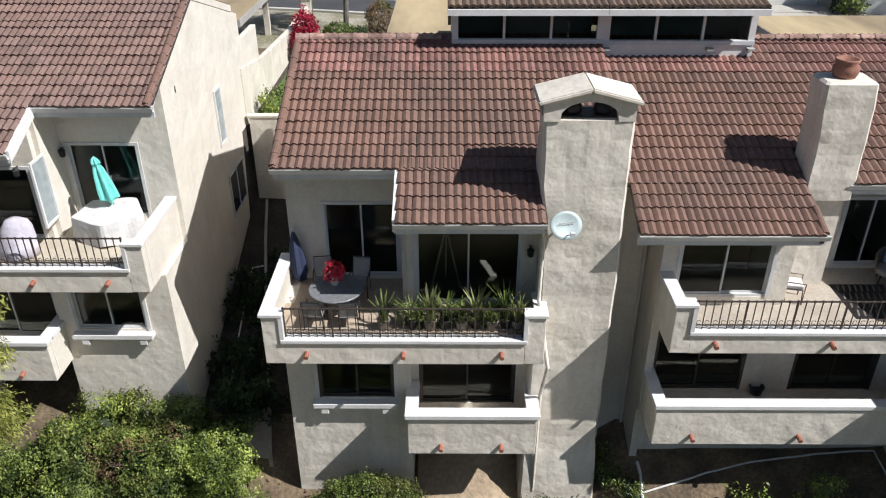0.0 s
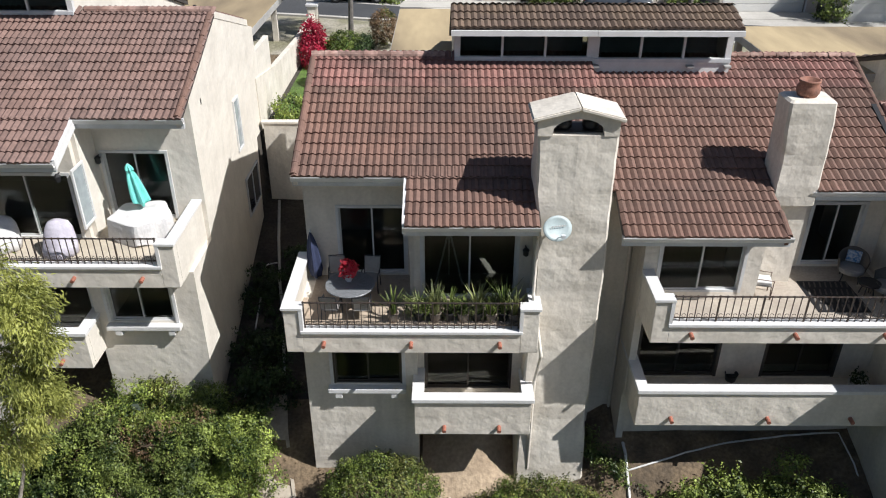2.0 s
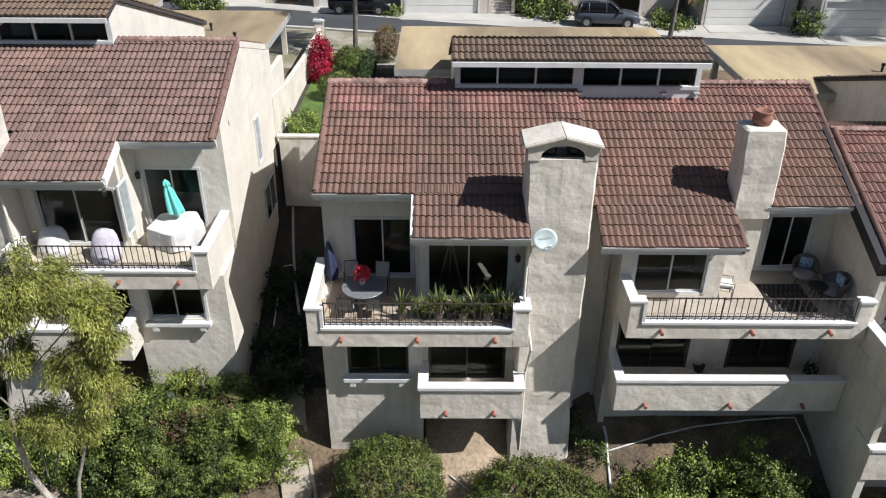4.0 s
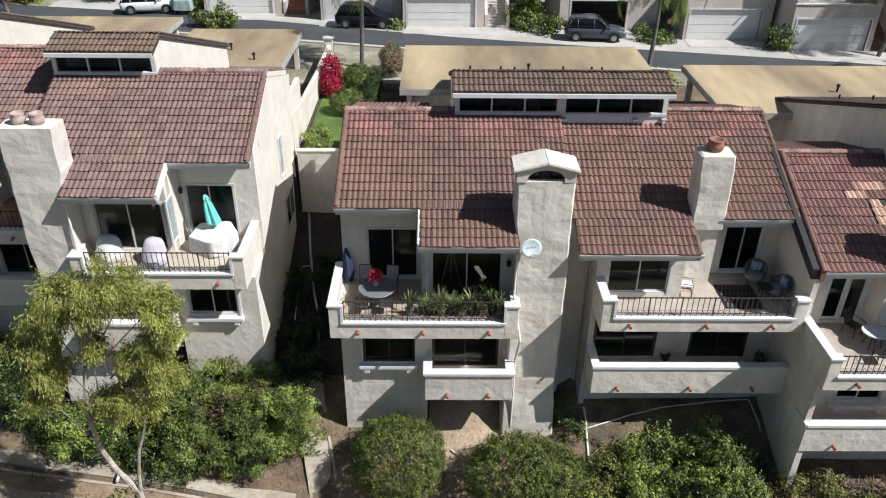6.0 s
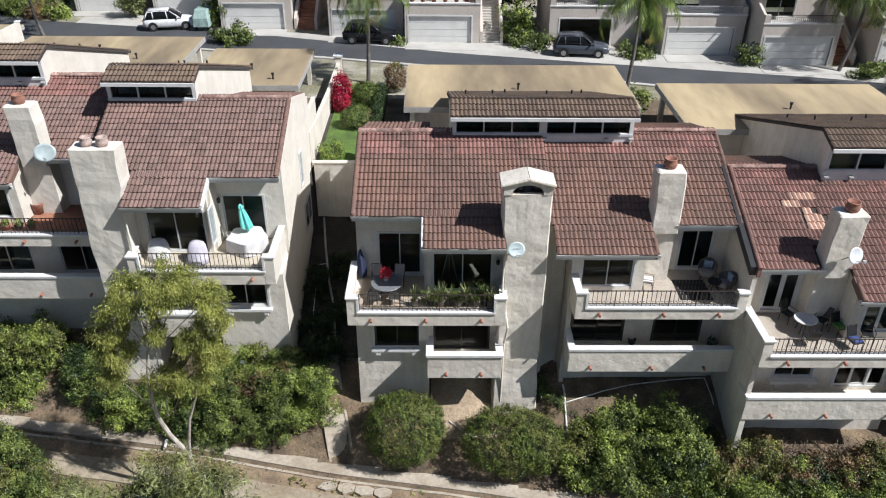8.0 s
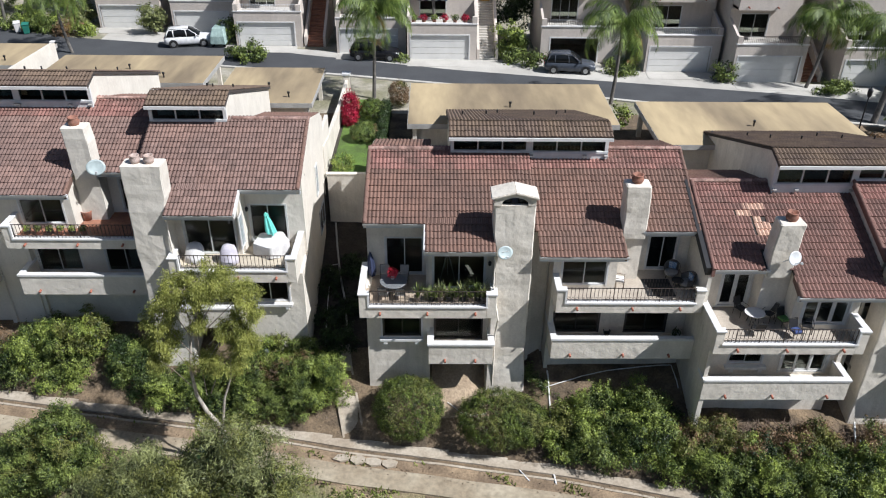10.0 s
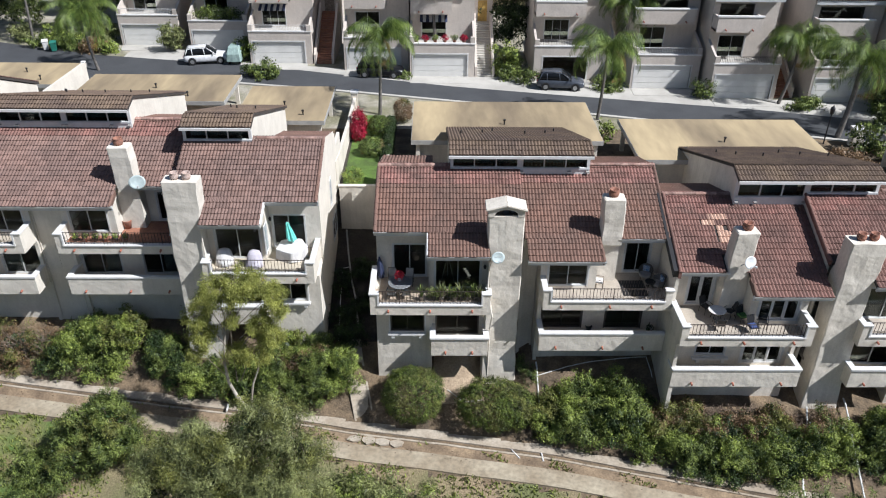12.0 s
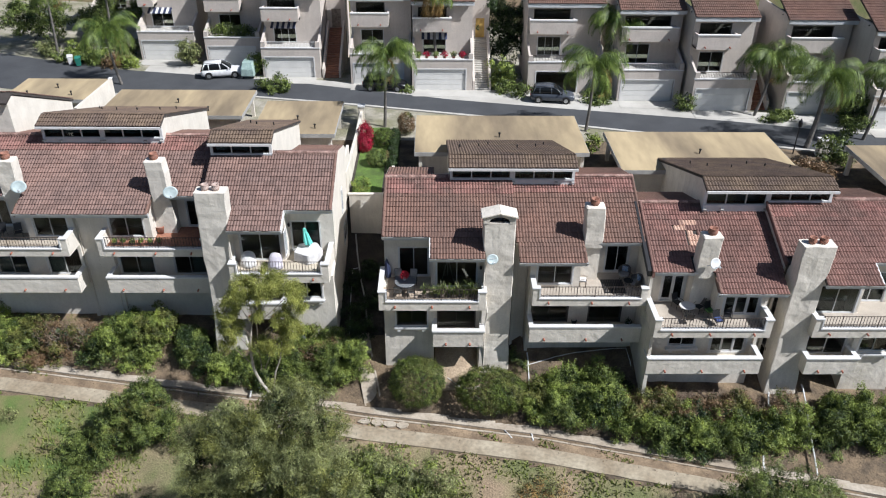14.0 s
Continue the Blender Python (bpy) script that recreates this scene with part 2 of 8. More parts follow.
BRICK = material("brick_steps", (0.33, 0.15, 0.09), 0.85, colour2=(0.25, 0.12, 0.08), scale=2, fine=12, fine_amount=0.25)
GARAGE = material("garage_door_paint", (0.74, 0.73, 0.70), 0.6, colour2=(0.68, 0.67, 0.64), scale=1.0, fine=20, fine_amount=0.04)
PAINT_WHITE = material("white_car_paint", (0.80, 0.80, 0.80), 0.25, fine=30, fine_amount=0.02)
PAINT_BLACK = material("black_car_paint", (0.012, 0.012, 0.014), 0.2, fine=30, fine_amount=0.05)
PAINT_GREY = material("slate_car_paint", (0.07, 0.08, 0.10), 0.25, fine=30, fine_amount=0.05)
RUBBER = material("tyre_rubber", (0.02, 0.02, 0.02), 0.9, fine=30)
RIM = material("alloy_rim", (0.5, 0.5, 0.5), 0.35, metal=0.8, fine=30)
CARGLASS = material("dark_car_glass", (0.012, 0.014, 0.016), 0.12, fine=10, fine_amount=0.05, spec=0.25)
YELLOW = material("yellow_door", (0.55, 0.36, 0.10), 0.5, fine=20)
DISH_BLUE = material("dull_teal_dish", (0.42, 0.49, 0.49), 0.45, fine=20, fine_amount=0.04)
DISH = material("dish_grey", (0.62, 0.64, 0.65), 0.45, fine=20, fine_amount=0.04)

# ---------------------------------------------------------------- tools
BASE = {}


def thing(name, base, label="", category="", group="", kind=""):
    ob = new(name)
    ob.location = base
    ob.empty_display_size = 0.2
    BASE[ob] = Vector(base)
    return tagged(ob, label, category, group, kind)


def link_mesh(name, me, mat, parent, label="", kind=""):
    me.materials.append(mat)
    base = BASE.get(parent, Vector())
    me.transform(Matrix.Translation(-base))
    ob = new(name, me)
    if parent:
        ob.parent = parent
    BASE[ob] = base
    return tagged(ob, label, kind=kind)


def part(name, bm, mat, parent, label="", smooth=False, kind=""):
    """One bmesh, in world metres, as one mesh object under a thing or a part."""
    me = bpy.data.meshes.new(name)
    bmesh.ops.recalc_face_normals(bm, faces=bm.faces)
    if smooth:
        for f in bm.faces:
            f.smooth = True
    bm.to_mesh(me)
    bm.free()
    return link_mesh(name, me, mat, parent, label, kind)


def box(bm, x0, x1, y0, y1, z0, z1, bevel=0.0):
    x0, x1 = min(x0, x1), max(x0, x1)
    vs = [bm.verts.new((x, y, z)) for z in (z0, z1) for y in (y0, y1) for x in (x0, x1)]
    fs = [bm.faces.new([vs[i] for i in q]) for q in ((0, 2, 3, 1), (4, 5, 7, 6), (0, 1, 5, 4), (2, 6, 7, 3), (0, 4, 6, 2), (1, 3, 7, 5))]
    if bevel:
        bmesh.ops.bevel(bm, geom=list({e for f in fs for e in f.edges}), offset=bevel, segments=2, affect="EDGES", profile=0.6)
    return vs


def slab(name, b, mat, parent, label="", bevel=0.0):
    bm = bmesh.new()
    box(bm, *b, bevel=bevel)
    return part(name, bm, mat, parent, label)


def loft(bm, sections, closed=True):
    """Joins rings of equally many points into a skin with ends."""
    rings = [[bm.verts.new(p) for p in s] for s in sections]
    n = len(rings[0])
    for a, b in zip(rings, rings[1:]):
        for i in range(n if closed else n - 1):
            bm.faces.new((a[i], a[(i + 1) % n], b[(i + 1) % n], b[i]))
    if closed:
        bm.faces.new(rings[0][::-1])
        bm.faces.new(rings[-1])


def tube(bm, points, r0, r1=None, sides=8):
    r1 = r0 if r1 is None else r1
    pts = [Vector(p) for p in points]
    secs = []
    for i, p in enumerate(pts):
        d = (pts[min(i + 1, len(pts) - 1)] - pts[max(i - 1, 0)]).normalized()
        a = d.orthogonal().normalized() if abs(d.z) > 0.95 else d.cross(Vector((0, 0, 1))).normalized()
        c = d.cross(a)
        r = r0 + (r1 - r0) * i / max(1, len(pts) - 1)
        secs.append([p + r * (math.cos(k * 2 * math.pi / sides) * a + math.sin(k * 2 * math.pi / sides) * c) for k in range(sides)])
    loft(bm, secs)


def turned(bm, centre, profile, sides=20):
    """A body of revolution: profile of (radius, height)."""
    x, y, z = centre
    loft(bm, [[(x + r * math.cos(k * 2 * math.pi / sides), y + r * math.sin(k * 2 * math.pi / sides), z + h) for k in range(sides)] for r, h in profile])


def prism(bm, poly, axis, a, b):
    """A polygon drawn in the plane across the axis, pushed from a to b."""
    def at(p, q, s):
        return {"x": (s, p, q), "y": (p, s, q), "z": (p, q, s)}[axis]
    loft(bm, [[at(p, q, a) for p, q in poly], [at(p, q, b) for p, q in poly]])


def pierced(bm, u0, u1, z0, z1, y0, y1, holes, place):
    """A wall with thickness and openings that go through it. place turns (u, y, z) into the world."""
    us = sorted({u0, u1, *[h[0] for h in holes], *[h[1] for h in holes]})
    zs = sorted({z0, z1, *[h[2] for h in holes], *[h[3] for h in holes]})
    def solid(i, j):
        if not (0 <= i < len(us) - 1 and 0 <= j < len(zs) - 1):
            return False
        cu, cz = (us[i] + us[i + 1]) / 2, (zs[j] + zs[j + 1]) / 2
        return not any(h[0] < cu < h[1] and h[2] < cz < h[3] for h in holes)
    cache = {}
    def v(i, j, y):
        if (i, j, y) not in cache:
            cache[i, j, y] = bm.verts.new(place(us[i], y, zs[j]))
        return cache[i, j, y]
    for i in range(len(us) - 1):
        for j in range(len(zs) - 1):
            if not solid(i, j):
                continue
            bm.faces.new((v(i, j, y0), v(i + 1, j, y0), v(i + 1, j + 1, y0), v(i, j + 1, y0)))
            bm.faces.new((v(i, j, y1), v(i, j + 1, y1), v(i + 1, j + 1, y1), v(i + 1, j, y1)))
            for di, dj, a, b in ((-1, 0, (i, j), (i, j + 1)), (1, 0, (i + 1, j), (i + 1, j + 1)), (0, -1, (i, j), (i + 1, j)), (0, 1, (i, j + 1), (i + 1, j + 1))):
                if not solid(i + di, j + dj):
                    bm.faces.new((v(*a, y0), v(*b, y0), v(*b, y1), v(*a, y1)))


def quads(name, verts, mat, parent, label="", kind=""):
    """Many separate four-cornered leaves at once: verts is an array of shape (n, 4, 3)."""
    n = len(verts)
    me = bpy.data.meshes.new(name)
    me.vertices.add(4 * n)
    me.vertices.foreach_set("co", np.asarray(verts, dtype=np.float32).ravel())
    me.loops.add(4 * n)
    me.loops.foreach_set("vertex_index", np.arange(4 * n, dtype=np.int32))
    me.polygons.add(n)
    me.polygons.foreach_set("loop_start", np.arange(0, 4 * n, 4, dtype=np.int32))
    me.update(calc_edges=True)
    return link_mesh(name, me, mat, parent, label, kind)


def sprigs(points, normals, each, spread, rng):
    """Turns every point into a sprig: a small bunch of leaf places round a short shoot."""
    n = len(points)
    p = np.repeat(points, each, axis=0)
    d = np.repeat(normals, each, axis=0)
    j = rng.normal(size=p.shape)
    along = rng.uniform(-0.6, 1.0, (len(p), 1))
    return p + (d * along * 0.9 + j * 0.55) * spread, d * 0.9 + j * 0.42 + np.array([0.0, 0.0, 0.35])


def leaf_quads(points, normals, length, width, rng, droop=0.3):
    """Leaves at points, lying roughly across the normals, as slightly bent diamonds."""
    n = len(points)
    a = rng.normal(size=(n, 3))
    a -= 0.6 * normals * (a * normals).sum(1, keepdims=True)
    a /= np.linalg.norm(a, axis=1, keepdims=True)
    b = np.cross(normals + 0.5 * rng.normal(size=(n, 3)), a)
    b /= np.linalg.norm(b, axis=1, keepdims=True) + 1e-9
    size = rng.uniform(0.65, 1.35, (n, 1))
    a, b = a * length * size, b * width * size
    bend = np.array([0, 0, -1]) * length * droop * size
    return np.stack([points - a * 0.5, points + b * 0.5, points + a * 0.5 + bend, points - b * 0.5], 1)


def cloud(centre, radii, count, rng, rough=0.35, lumps=2.2, shell=0.55, floor=-0.9):
    """Points and outward normals in the outer part of an uneven, lumpy body."""
    d = rng.normal(size=(count, 3))
    d /= np.linalg.norm(d, axis=1, keepdims=True)
    d = d[d[:, 2] > floor]
    seed = rng.uniform(0, 100, 3)
    k = np.array([noise.noise(Vector(p * lumps + seed)) + 0.5 * noise.noise(Vector(p * lumps * 2.3 + seed)) for p in d])
    r = (1 + rough * k) * (shell + (1 - shell) * rng.uniform(0, 1, len(d)) ** 0.45)
    return np.asarray(centre) + d * r[:, None] * np.asarray(radii), d

# ---------------------------------------------------------------- ground
WALL_X = [-70, -45, -26.4, -16.75, -7.8, -1.3, 3.2, 10.6, 15.5, 22.2, 45, 70]
WALL_Y = [8.6, 4.8, 2.0, 0.45, -0.85, -2.2, -2.84, -4.0, -5.15, -6.7, -12.0, -17.5]
STREET = 6.95


def wall_line(x):
    return float(np.interp(x, WALL_X, WALL_Y))


def path_level(x):
    return -2.1 - 0.02 * max(-45, min(45, x))


def front_line(x):
    return float(np.interp(x, [-45, -21, -12.2, -12, -3.3, 0, 17.4, 17.6, 45], [4.6, 4.0, 4.0, 1.9, 1.9, 0, 0, -2.2, -2.6]))


def foot_level(x):
    return float(np.interp(x, [-45, -12.2, -3.3, 0, 8.4, 9.4, 17.3, 17.8, 45], [1.2, 0.7, 0.5, -0.15, -0.2, 0.75, 0.85, -0.2, -0.8]))


def ground_level(x, y):
    w, p = wall_line(x), path_level(x)
    f, z = front_line(x), foot_level(x)
    rough = 0.10 * noise.noise(Vector((x * 0.45, y * 0.45, 3))) + 0.05 * noise.noise(Vector((x * 1.3, y * 1.3, 7)))
    if y < w:
        o = w - y
        return p if o < 3.3 else p - (o - 3.3) * 0.36 + rough * min(1.5, (o - 3.3)) * 2
    if y < f:
        s = (y - w) / (f - w)
        return p + 0.12 + (z - p - 0.12) * min(1, s * 1.06) + rough * 1.6 * s * (1 - s) * 4
    back = 12.2 if -3.6 < x < 0.2 else 9.6 + f
    if y < back:
        return min(STREET - 0.3, z + (y - f) * 0.33 + rough)
    return STREET


def ground():
    xs = sorted({round(x, 3) for x in [*np.arange(-48, 48.1, 0.8), *np.arange(-140, -48, 6), *np.arange(52, 160, 6), -3.6, -3.59, 0.2, 0.21]})
    ys = sorted({round(y, 3) for y in [*np.arange(-24, 14, 0.5), *np.arange(-120, -24, 4), *np.arange(14, 60, 2), *np.arange(64, 400, 16), 12.2, 12.21]})
    vs = [(x, y, ground_level(x, y)) for y in ys for x in xs]
    n = len(xs)
    fs = [(j * n + i, j * n + i + 1, (j + 1) * n + i + 1, (j + 1) * n + i) for j in range(len(ys) - 1) for i in range(n - 1)]
    me = bpy.data.meshes.new("ground")
    me.from_pydata(vs, [], fs)
    ob = link_mesh("ground", me, SOIL, None, "dry brown hillside soil with scrubby grass below the path", "structure")
    tagged(ob, category="ground")
    me.materials.append(SCRUB)
    me.materials.append(GARDEN)
    me.materials.append(LAWN)
    me.materials.append(GAP_SHADE_SOIL)
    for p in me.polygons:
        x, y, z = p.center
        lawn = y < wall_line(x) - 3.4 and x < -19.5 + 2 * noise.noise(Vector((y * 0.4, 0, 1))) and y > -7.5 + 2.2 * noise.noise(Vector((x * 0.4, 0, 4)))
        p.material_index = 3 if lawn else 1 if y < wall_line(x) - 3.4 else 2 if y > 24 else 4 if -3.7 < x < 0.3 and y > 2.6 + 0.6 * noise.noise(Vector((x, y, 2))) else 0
        p.use_smooth = True
    return ob


ground()


def strip(name, o0, o1, lift, mat, label, x0=-60, x1=60, thick=0.15, wobble=0.03, step=1.0):
    """A band that follows the hillside path, between two offsets downhill of its upper edge."""
    bm = bmesh.new()
    secs = []
    for x in np.arange(x0, x1 + 0.01, step):
        a, b = wall_line(x) - o0, wall_line(x) - o1
        j = wobble * noise.noise(Vector((x * 0.9, o0, 1)))
        z = path_level(x) + lift
        secs.append([(x, a + j, z - thick), (x, b + j, z - thick), (x, b + j, z), (x, a + j, z)])
    loft(bm, secs)
    return tagged(part(name, bm, mat, None, label, kind="structure"), category="path")


strip("drain_gutter", 0.0, 0.75, 0.10, CONCRETE, "cracked concrete drainage gutter along the slope", thick=0.3)
strip("path_kerb", 1.02, 1.16, 0.08, CONCRETE, "thin concrete kerb beside the hillside path", thick=0.3, wobble=0.06)
strip("dirt_verge", 1.16, 1.95, 0.03, DIRT, "bare dirt strip beside the path", thick=0.2, wobble=0.08)
strip("path", 1.95, 3.25, 0.07, PATHWAY, "worn concrete footpath across the hillside", thick=0.2, wobble=0.05)


def flat_sheet(name, poly, z, mat, label, category, thick=0.12):
    bm = bmesh.new()
    prism(bm, poly, "z", z - thick, z)
    return tagged(part(name, bm, mat, None, label, kind="structure"), category=category)


flat_sheet("road", [(-75, 45.5), (-37, 36.3), (-18, 36.0), (-4.2, 33.2), (16, 28.2), (38.8, 21.8), (70, 12), (72, 18.5), (45.2, 25.8), (33.3, 29.0), (15.6, 32.6), (5.2, 34.9), (-13.7, 40.6), (-24, 42.6), (-34, 44.6), (-46, 49), (-75, 60)], STREET + 0.02, ASPHALT, "dark grey asphalt street with faint patches", "road")
flat_sheet("pavement", [(-37, 35.9), (-18, 35.6), (-4.2, 32.8), (16, 27.8), (38.8, 21.4), (70, 11.6), (70, 12), (38.8, 21.8), (16, 28.2), (-4.2, 33.2), (-18, 36.0), (-37, 36.3)], STREET + 0.12, DRIVE, "pale concrete kerb along the street", "kerb", thick=0.2)
flat_sheet("apron", [(-30, 43.75), (-24, 42.6), (-13.7, 40.6), (5.2, 34.9), (15.6, 32.6), (33.3, 29.0), (45.2, 25.8), (60, 21.7), (60, 27), (45, 27.4), (38, 31.4), (29.6, 32.4), (22.6, 35.0), (13.4, 37.6), (1.0, 38.2), (-5.8, 40.1), (-15.9, 42.2), (-23.2, 46.2), (-30, 48.4)], STREET + 0.035, DRIVE, "pale concrete apron in front of the garages", "pavement")
flat_sheet("lawn", [(-3.3, 12.6), (-0.9, 12.6), (-0.9, 27), (-3.3, 27)], STREET + 0.05, LAWN_GREEN, "narrow green lawn between the buildings", "lawn")

# ---------------------------------------------------------------- townhouses
PITCH = 0.4167
RIDGE_Y = 5.8


def roof_level(y):
    return 9.95 + (y - 1.0) * PITCH


def tile_mesh(width=0.40, length=0.50, hump=0.055):
    """One concrete roof tile with two rolls, lying along +y, its lower end at y = 0."""
    prof = [(0.0, 0.0), (0.12, 0.55), (0.25, 1.0), (0.38, 0.55), (0.5, 0.0), (0.62, 0.55), (0.75, 1.0), (0.88, 0.55), (1.0, 0.0)]
    vs, fs = [], []
    for y, lift in ((0.0, 0.056), (length, 0.0)):
        for p, h in prof:
            vs.append(((p - 0.5) * width * 0.985, y, lift + h * hump))
    n = len(prof)
    for p, h in prof:
        vs.append(((p - 0.5) * width * 0.985, 0.0, h * hump - 0.02))
    for i in range(n - 1):
        fs.append((i, i + 1, n + i + 1, n + i))
        fs.append((2 * n + i, 2 * n + i + 1, i + 1, i))
    me = bpy.data.meshes.new("roof_tile")
    me.from_pydata(vs, [], fs)
    return me


TILE_SHAPES = {}


def tile_roof(roof, x0, x1, y0, y1, level, slope, mat, parts=0, skip=lambda x, y: False, width=0.40, run=0.43, seed=0):
    """Rows of tiles on a slope that climbs along +y (slope > 0) or falls along it. The first ones are objects of their own, the rest one part."""
    if mat not in TILE_SHAPES:
        me = tile_mesh()
        me.materials.append(mat)
        TILE_SHAPES[mat] = me
    me = TILE_SHAPES[mat]
    co = np.array([v.co for v in me.vertices])
    faces = [tuple(p.vertices) for p in me.polygons]
    rng = random.Random(seed + 17)
    ang = math.atan(abs(slope))
    step = run * math.cos(ang)
    cols, rows = max(1, round((x1 - x0) / width)), max(1, math.ceil((y1 - y0) / step))
    wide = (x1 - x0) / cols
    spots = []
    for r in range(rows):
        for c in range(cols):
            x = x0 + (c + 0.5) * wide
            y = y0 + r * step if slope > 0 else y1 - r * step
            if (slope > 0 and y > y1 - 0.12) or (slope < 0 and y < y0 + 0.12) or skip(x, y + 0.2):
                continue
            spots.append((x, y, level(y)))
    all_v, all_f = [], []
    base = BASE[roof]
    for k, (x, y, z) in enumerate(spots):
        m = Matrix.Translation((x + rng.uniform(-0.006, 0.006), y + rng.uniform(-0.015, 0.015), z + rng.uniform(-0.004, 0.006)))
        m = m @ Matrix.Rotation(math.pi if slope < 0 else 0, 4, "Z") @ Matrix.Rotation(ang, 4, "X") @ Matrix.Rotation(rng.uniform(-0.012, 0.012), 4, "Z") @ Matrix.Diagonal((wide / 0.4, 1, 1, 1))
        if k < parts:
            ob = new("roof_tile", me)
            ob.parent = roof
            ob.matrix_local = Matrix.Translation(-base) @ m
        else:
            a = co @ np.array(m.to_3x3()).T + np.array(m.translation)
            s = len(all_v) * len(co)
            all_v.append(a)
            all_f += [tuple(i + s for i in f) for f in faces]
    if all_v:
        me2 = bpy.data.meshes.new("roof_tiles")
        me2.from_pydata([tuple(v) for a in all_v for v in a], [], all_f)
        link_mesh("roof_tiles", me2, mat, roof, kind="stuff")


def ridge_caps(roof, p0, p1, mat, r=0.13, step=0.42):
    """Half-round cap tiles along a line."""
    a, b = Vector(p0), Vector(p1)
    d = (b - a)
    n = max(1, round(d.length / step))
    d.normalize()
    side = d.cross(Vector((0, 0, 1))).normalized()
    up = side.cross(d)
    rng = random.Random(int(abs(p0[0] * 100)) + 3)
    for i in range(n):
        s, e = a + d * (i * step - 0.03), a + d * ((i + 1) * step)
        bm = bmesh.new()
        k = rng.uniform(0.93, 1.07)
        rings = []
        for q, rr in ((s, r * 1.12 * k), (e, r * k)):
            rings.append([q + side * math.cos(t) * rr + up * (math.sin(t) * rr - 0.02) for t in np.linspace(0, math.pi, 7)])
        loft(bm, rings, closed=True)
        part("ridge_cap", bm, mat, roof)


class Frame:
    """Local measures of one house: u along the row, y away from the valley, z up."""

    def __init__(self, ox, sg, dy, dz):
        self.ox, self.sg, self.dy, self.dz, self.skin = ox, sg, dy, dz, CREAM if ox < -3 else STUCCO

    def at(self, u, y, z):
        return (self.ox + self.sg * u, y + self.dy, z + self.dz)

    def box(self, bm, u0, u1, y0, y1, z0, z1, bevel=0.0):
        return box(bm, self.ox + self.sg * u0, self.ox + self.sg * u1, y0 + self.dy, y1 + self.dy, z0 + self.dz, z1 + self.dz, bevel)

    def slab(self, name, b, mat, parent, label="", bevel=0.0):
        bm = bmesh.new()
        self.box(bm, *b, bevel=bevel)
        return part(name, bm, self.skin if mat is STUCCO else mat, parent, label)

    def wall(self, name, u0, u1, z0, z1, y0, y1, holes, parent, mat=None):
        bm = bmesh.new()
        pierced(bm, u0, u1, z0, z1, y0, y1, holes, self.at)
        return part(name, bm, mat or self.skin, parent)

    def side(self, name, poly, u0, u1, parent, mat=None):
        bm = bmesh.new()
        prism(bm, [(p + self.dy, q + self.dz) for p, q in poly], "x", self.ox + self.sg * u0, self.ox + self.sg * u1)
        return part(name, bm, mat or self.skin, parent)


def glazing(f, house, name, u0, u1, z0, z1, y, leaves=2, mat=None, sill=False, trim=0.06, label="", curtain=0, open_leaf=False, stile=0.045):
    """A sliding door or window: outer frame, framed leaves one behind the other, panes."""
    mat = mat or ALU
    bm = bmesh.new()
    f.box(bm, u0, u0 + trim, y - 0.07, y + 0.12, z0, z1)
    f.box(bm, u1 - trim, u1, y - 0.07, y + 0.12, z0, z1)
    f.box(bm, u0 + trim, u1 - trim, y - 0.07, y + 0.12, z1 - trim, z1)
    f.box(bm, u0 + trim, u1 - trim, y - 0.03, y + 0.12, z0, z0 + trim * 0.7)
    win = part(name, bm, mat, house, label)
    a, b = u0 + trim, u1 - trim
    w = (b - a) / leaves
    for i in range(leaves):
        if open_leaf and i == leaves - 1:
            continue
        s, e = a + i * w - (0.03 if i else 0), a + (i + 1) * w + (0.03 if i < leaves - 1 else 0)
        yy = y + (0.01 if i % 2 == 0 else 0.06)
        bm = bmesh.new()
        t = stile
        lo, hi = z0 + trim * 0.7, z1 - trim
        f.box(bm, s, s + t, yy, yy + 0.04, lo, hi)
        f.box(bm, e - t, e, yy, yy + 0.04, lo, hi)
        f.box(bm, s + t, e - t, yy, yy + 0.04, hi - t, hi)
        f.box(bm, s + t, e - t, yy, yy + 0.04, lo, lo + t)
        part("sash", bm, mat, win)
        bm = bmesh.new()
        f.box(bm, s + t, e - t, yy + 0.016, yy + 0.024, lo + t, hi - t)
        g = part("pane", bm, GLASS, win)
        g.visible_shadow = False
    # pale folded sheet added behind the leaves to imitate reflections in the glass
    if curtain:
        bm = bmesh.new()
        n = 40
        cu = a + (b - a) * (1 - curtain)
        secs = []
        for k in range(n + 1):
            u = cu + (b - cu) * k / n
            q = y + 0.30 + 0.04 * math.sin(k * 1.9)
            secs.append([f.at(u, q, z0 + 0.05), f.at(u, q + 0.01, z0 + 0.05), f.at(u, q + 0.01, z1 - 0.1), f.at(u, q, z1 - 0.1)])
        loft(bm, secs)
        part("curtain", bm, REFLECTION_SHEET, win)
    if sill:
        bm = bmesh.new()
        f.box(bm, u0 - 0.17, u1 + 0.12, y - 0.31, y - 0.02, z0 - 0.22, z0 - 0.06, bevel=0.02)
        part("window_sill", bm, WHITE, win)
        for u in (u0 + 0.03, u1 - 0.35):
            bm = bmesh.new()
            f.box(bm, u, u + 0.22, y - 0.29, y - 0.02, z0 - 0.42, z0 - 0.22, bevel=0.02)
            part("corbel", bm, WHITE, win)
    return win


def cap(f, parent, u0, u1, y0, y1, z, over=0.05, thick=0.09, mat=None):
    bm = bmesh.new()
    f.box(bm, u0 - over, u1 + over, y0 - over, y1 + over, z - thick, z, bevel=0.015)
    return part("coping", bm, mat or WHITE, parent)


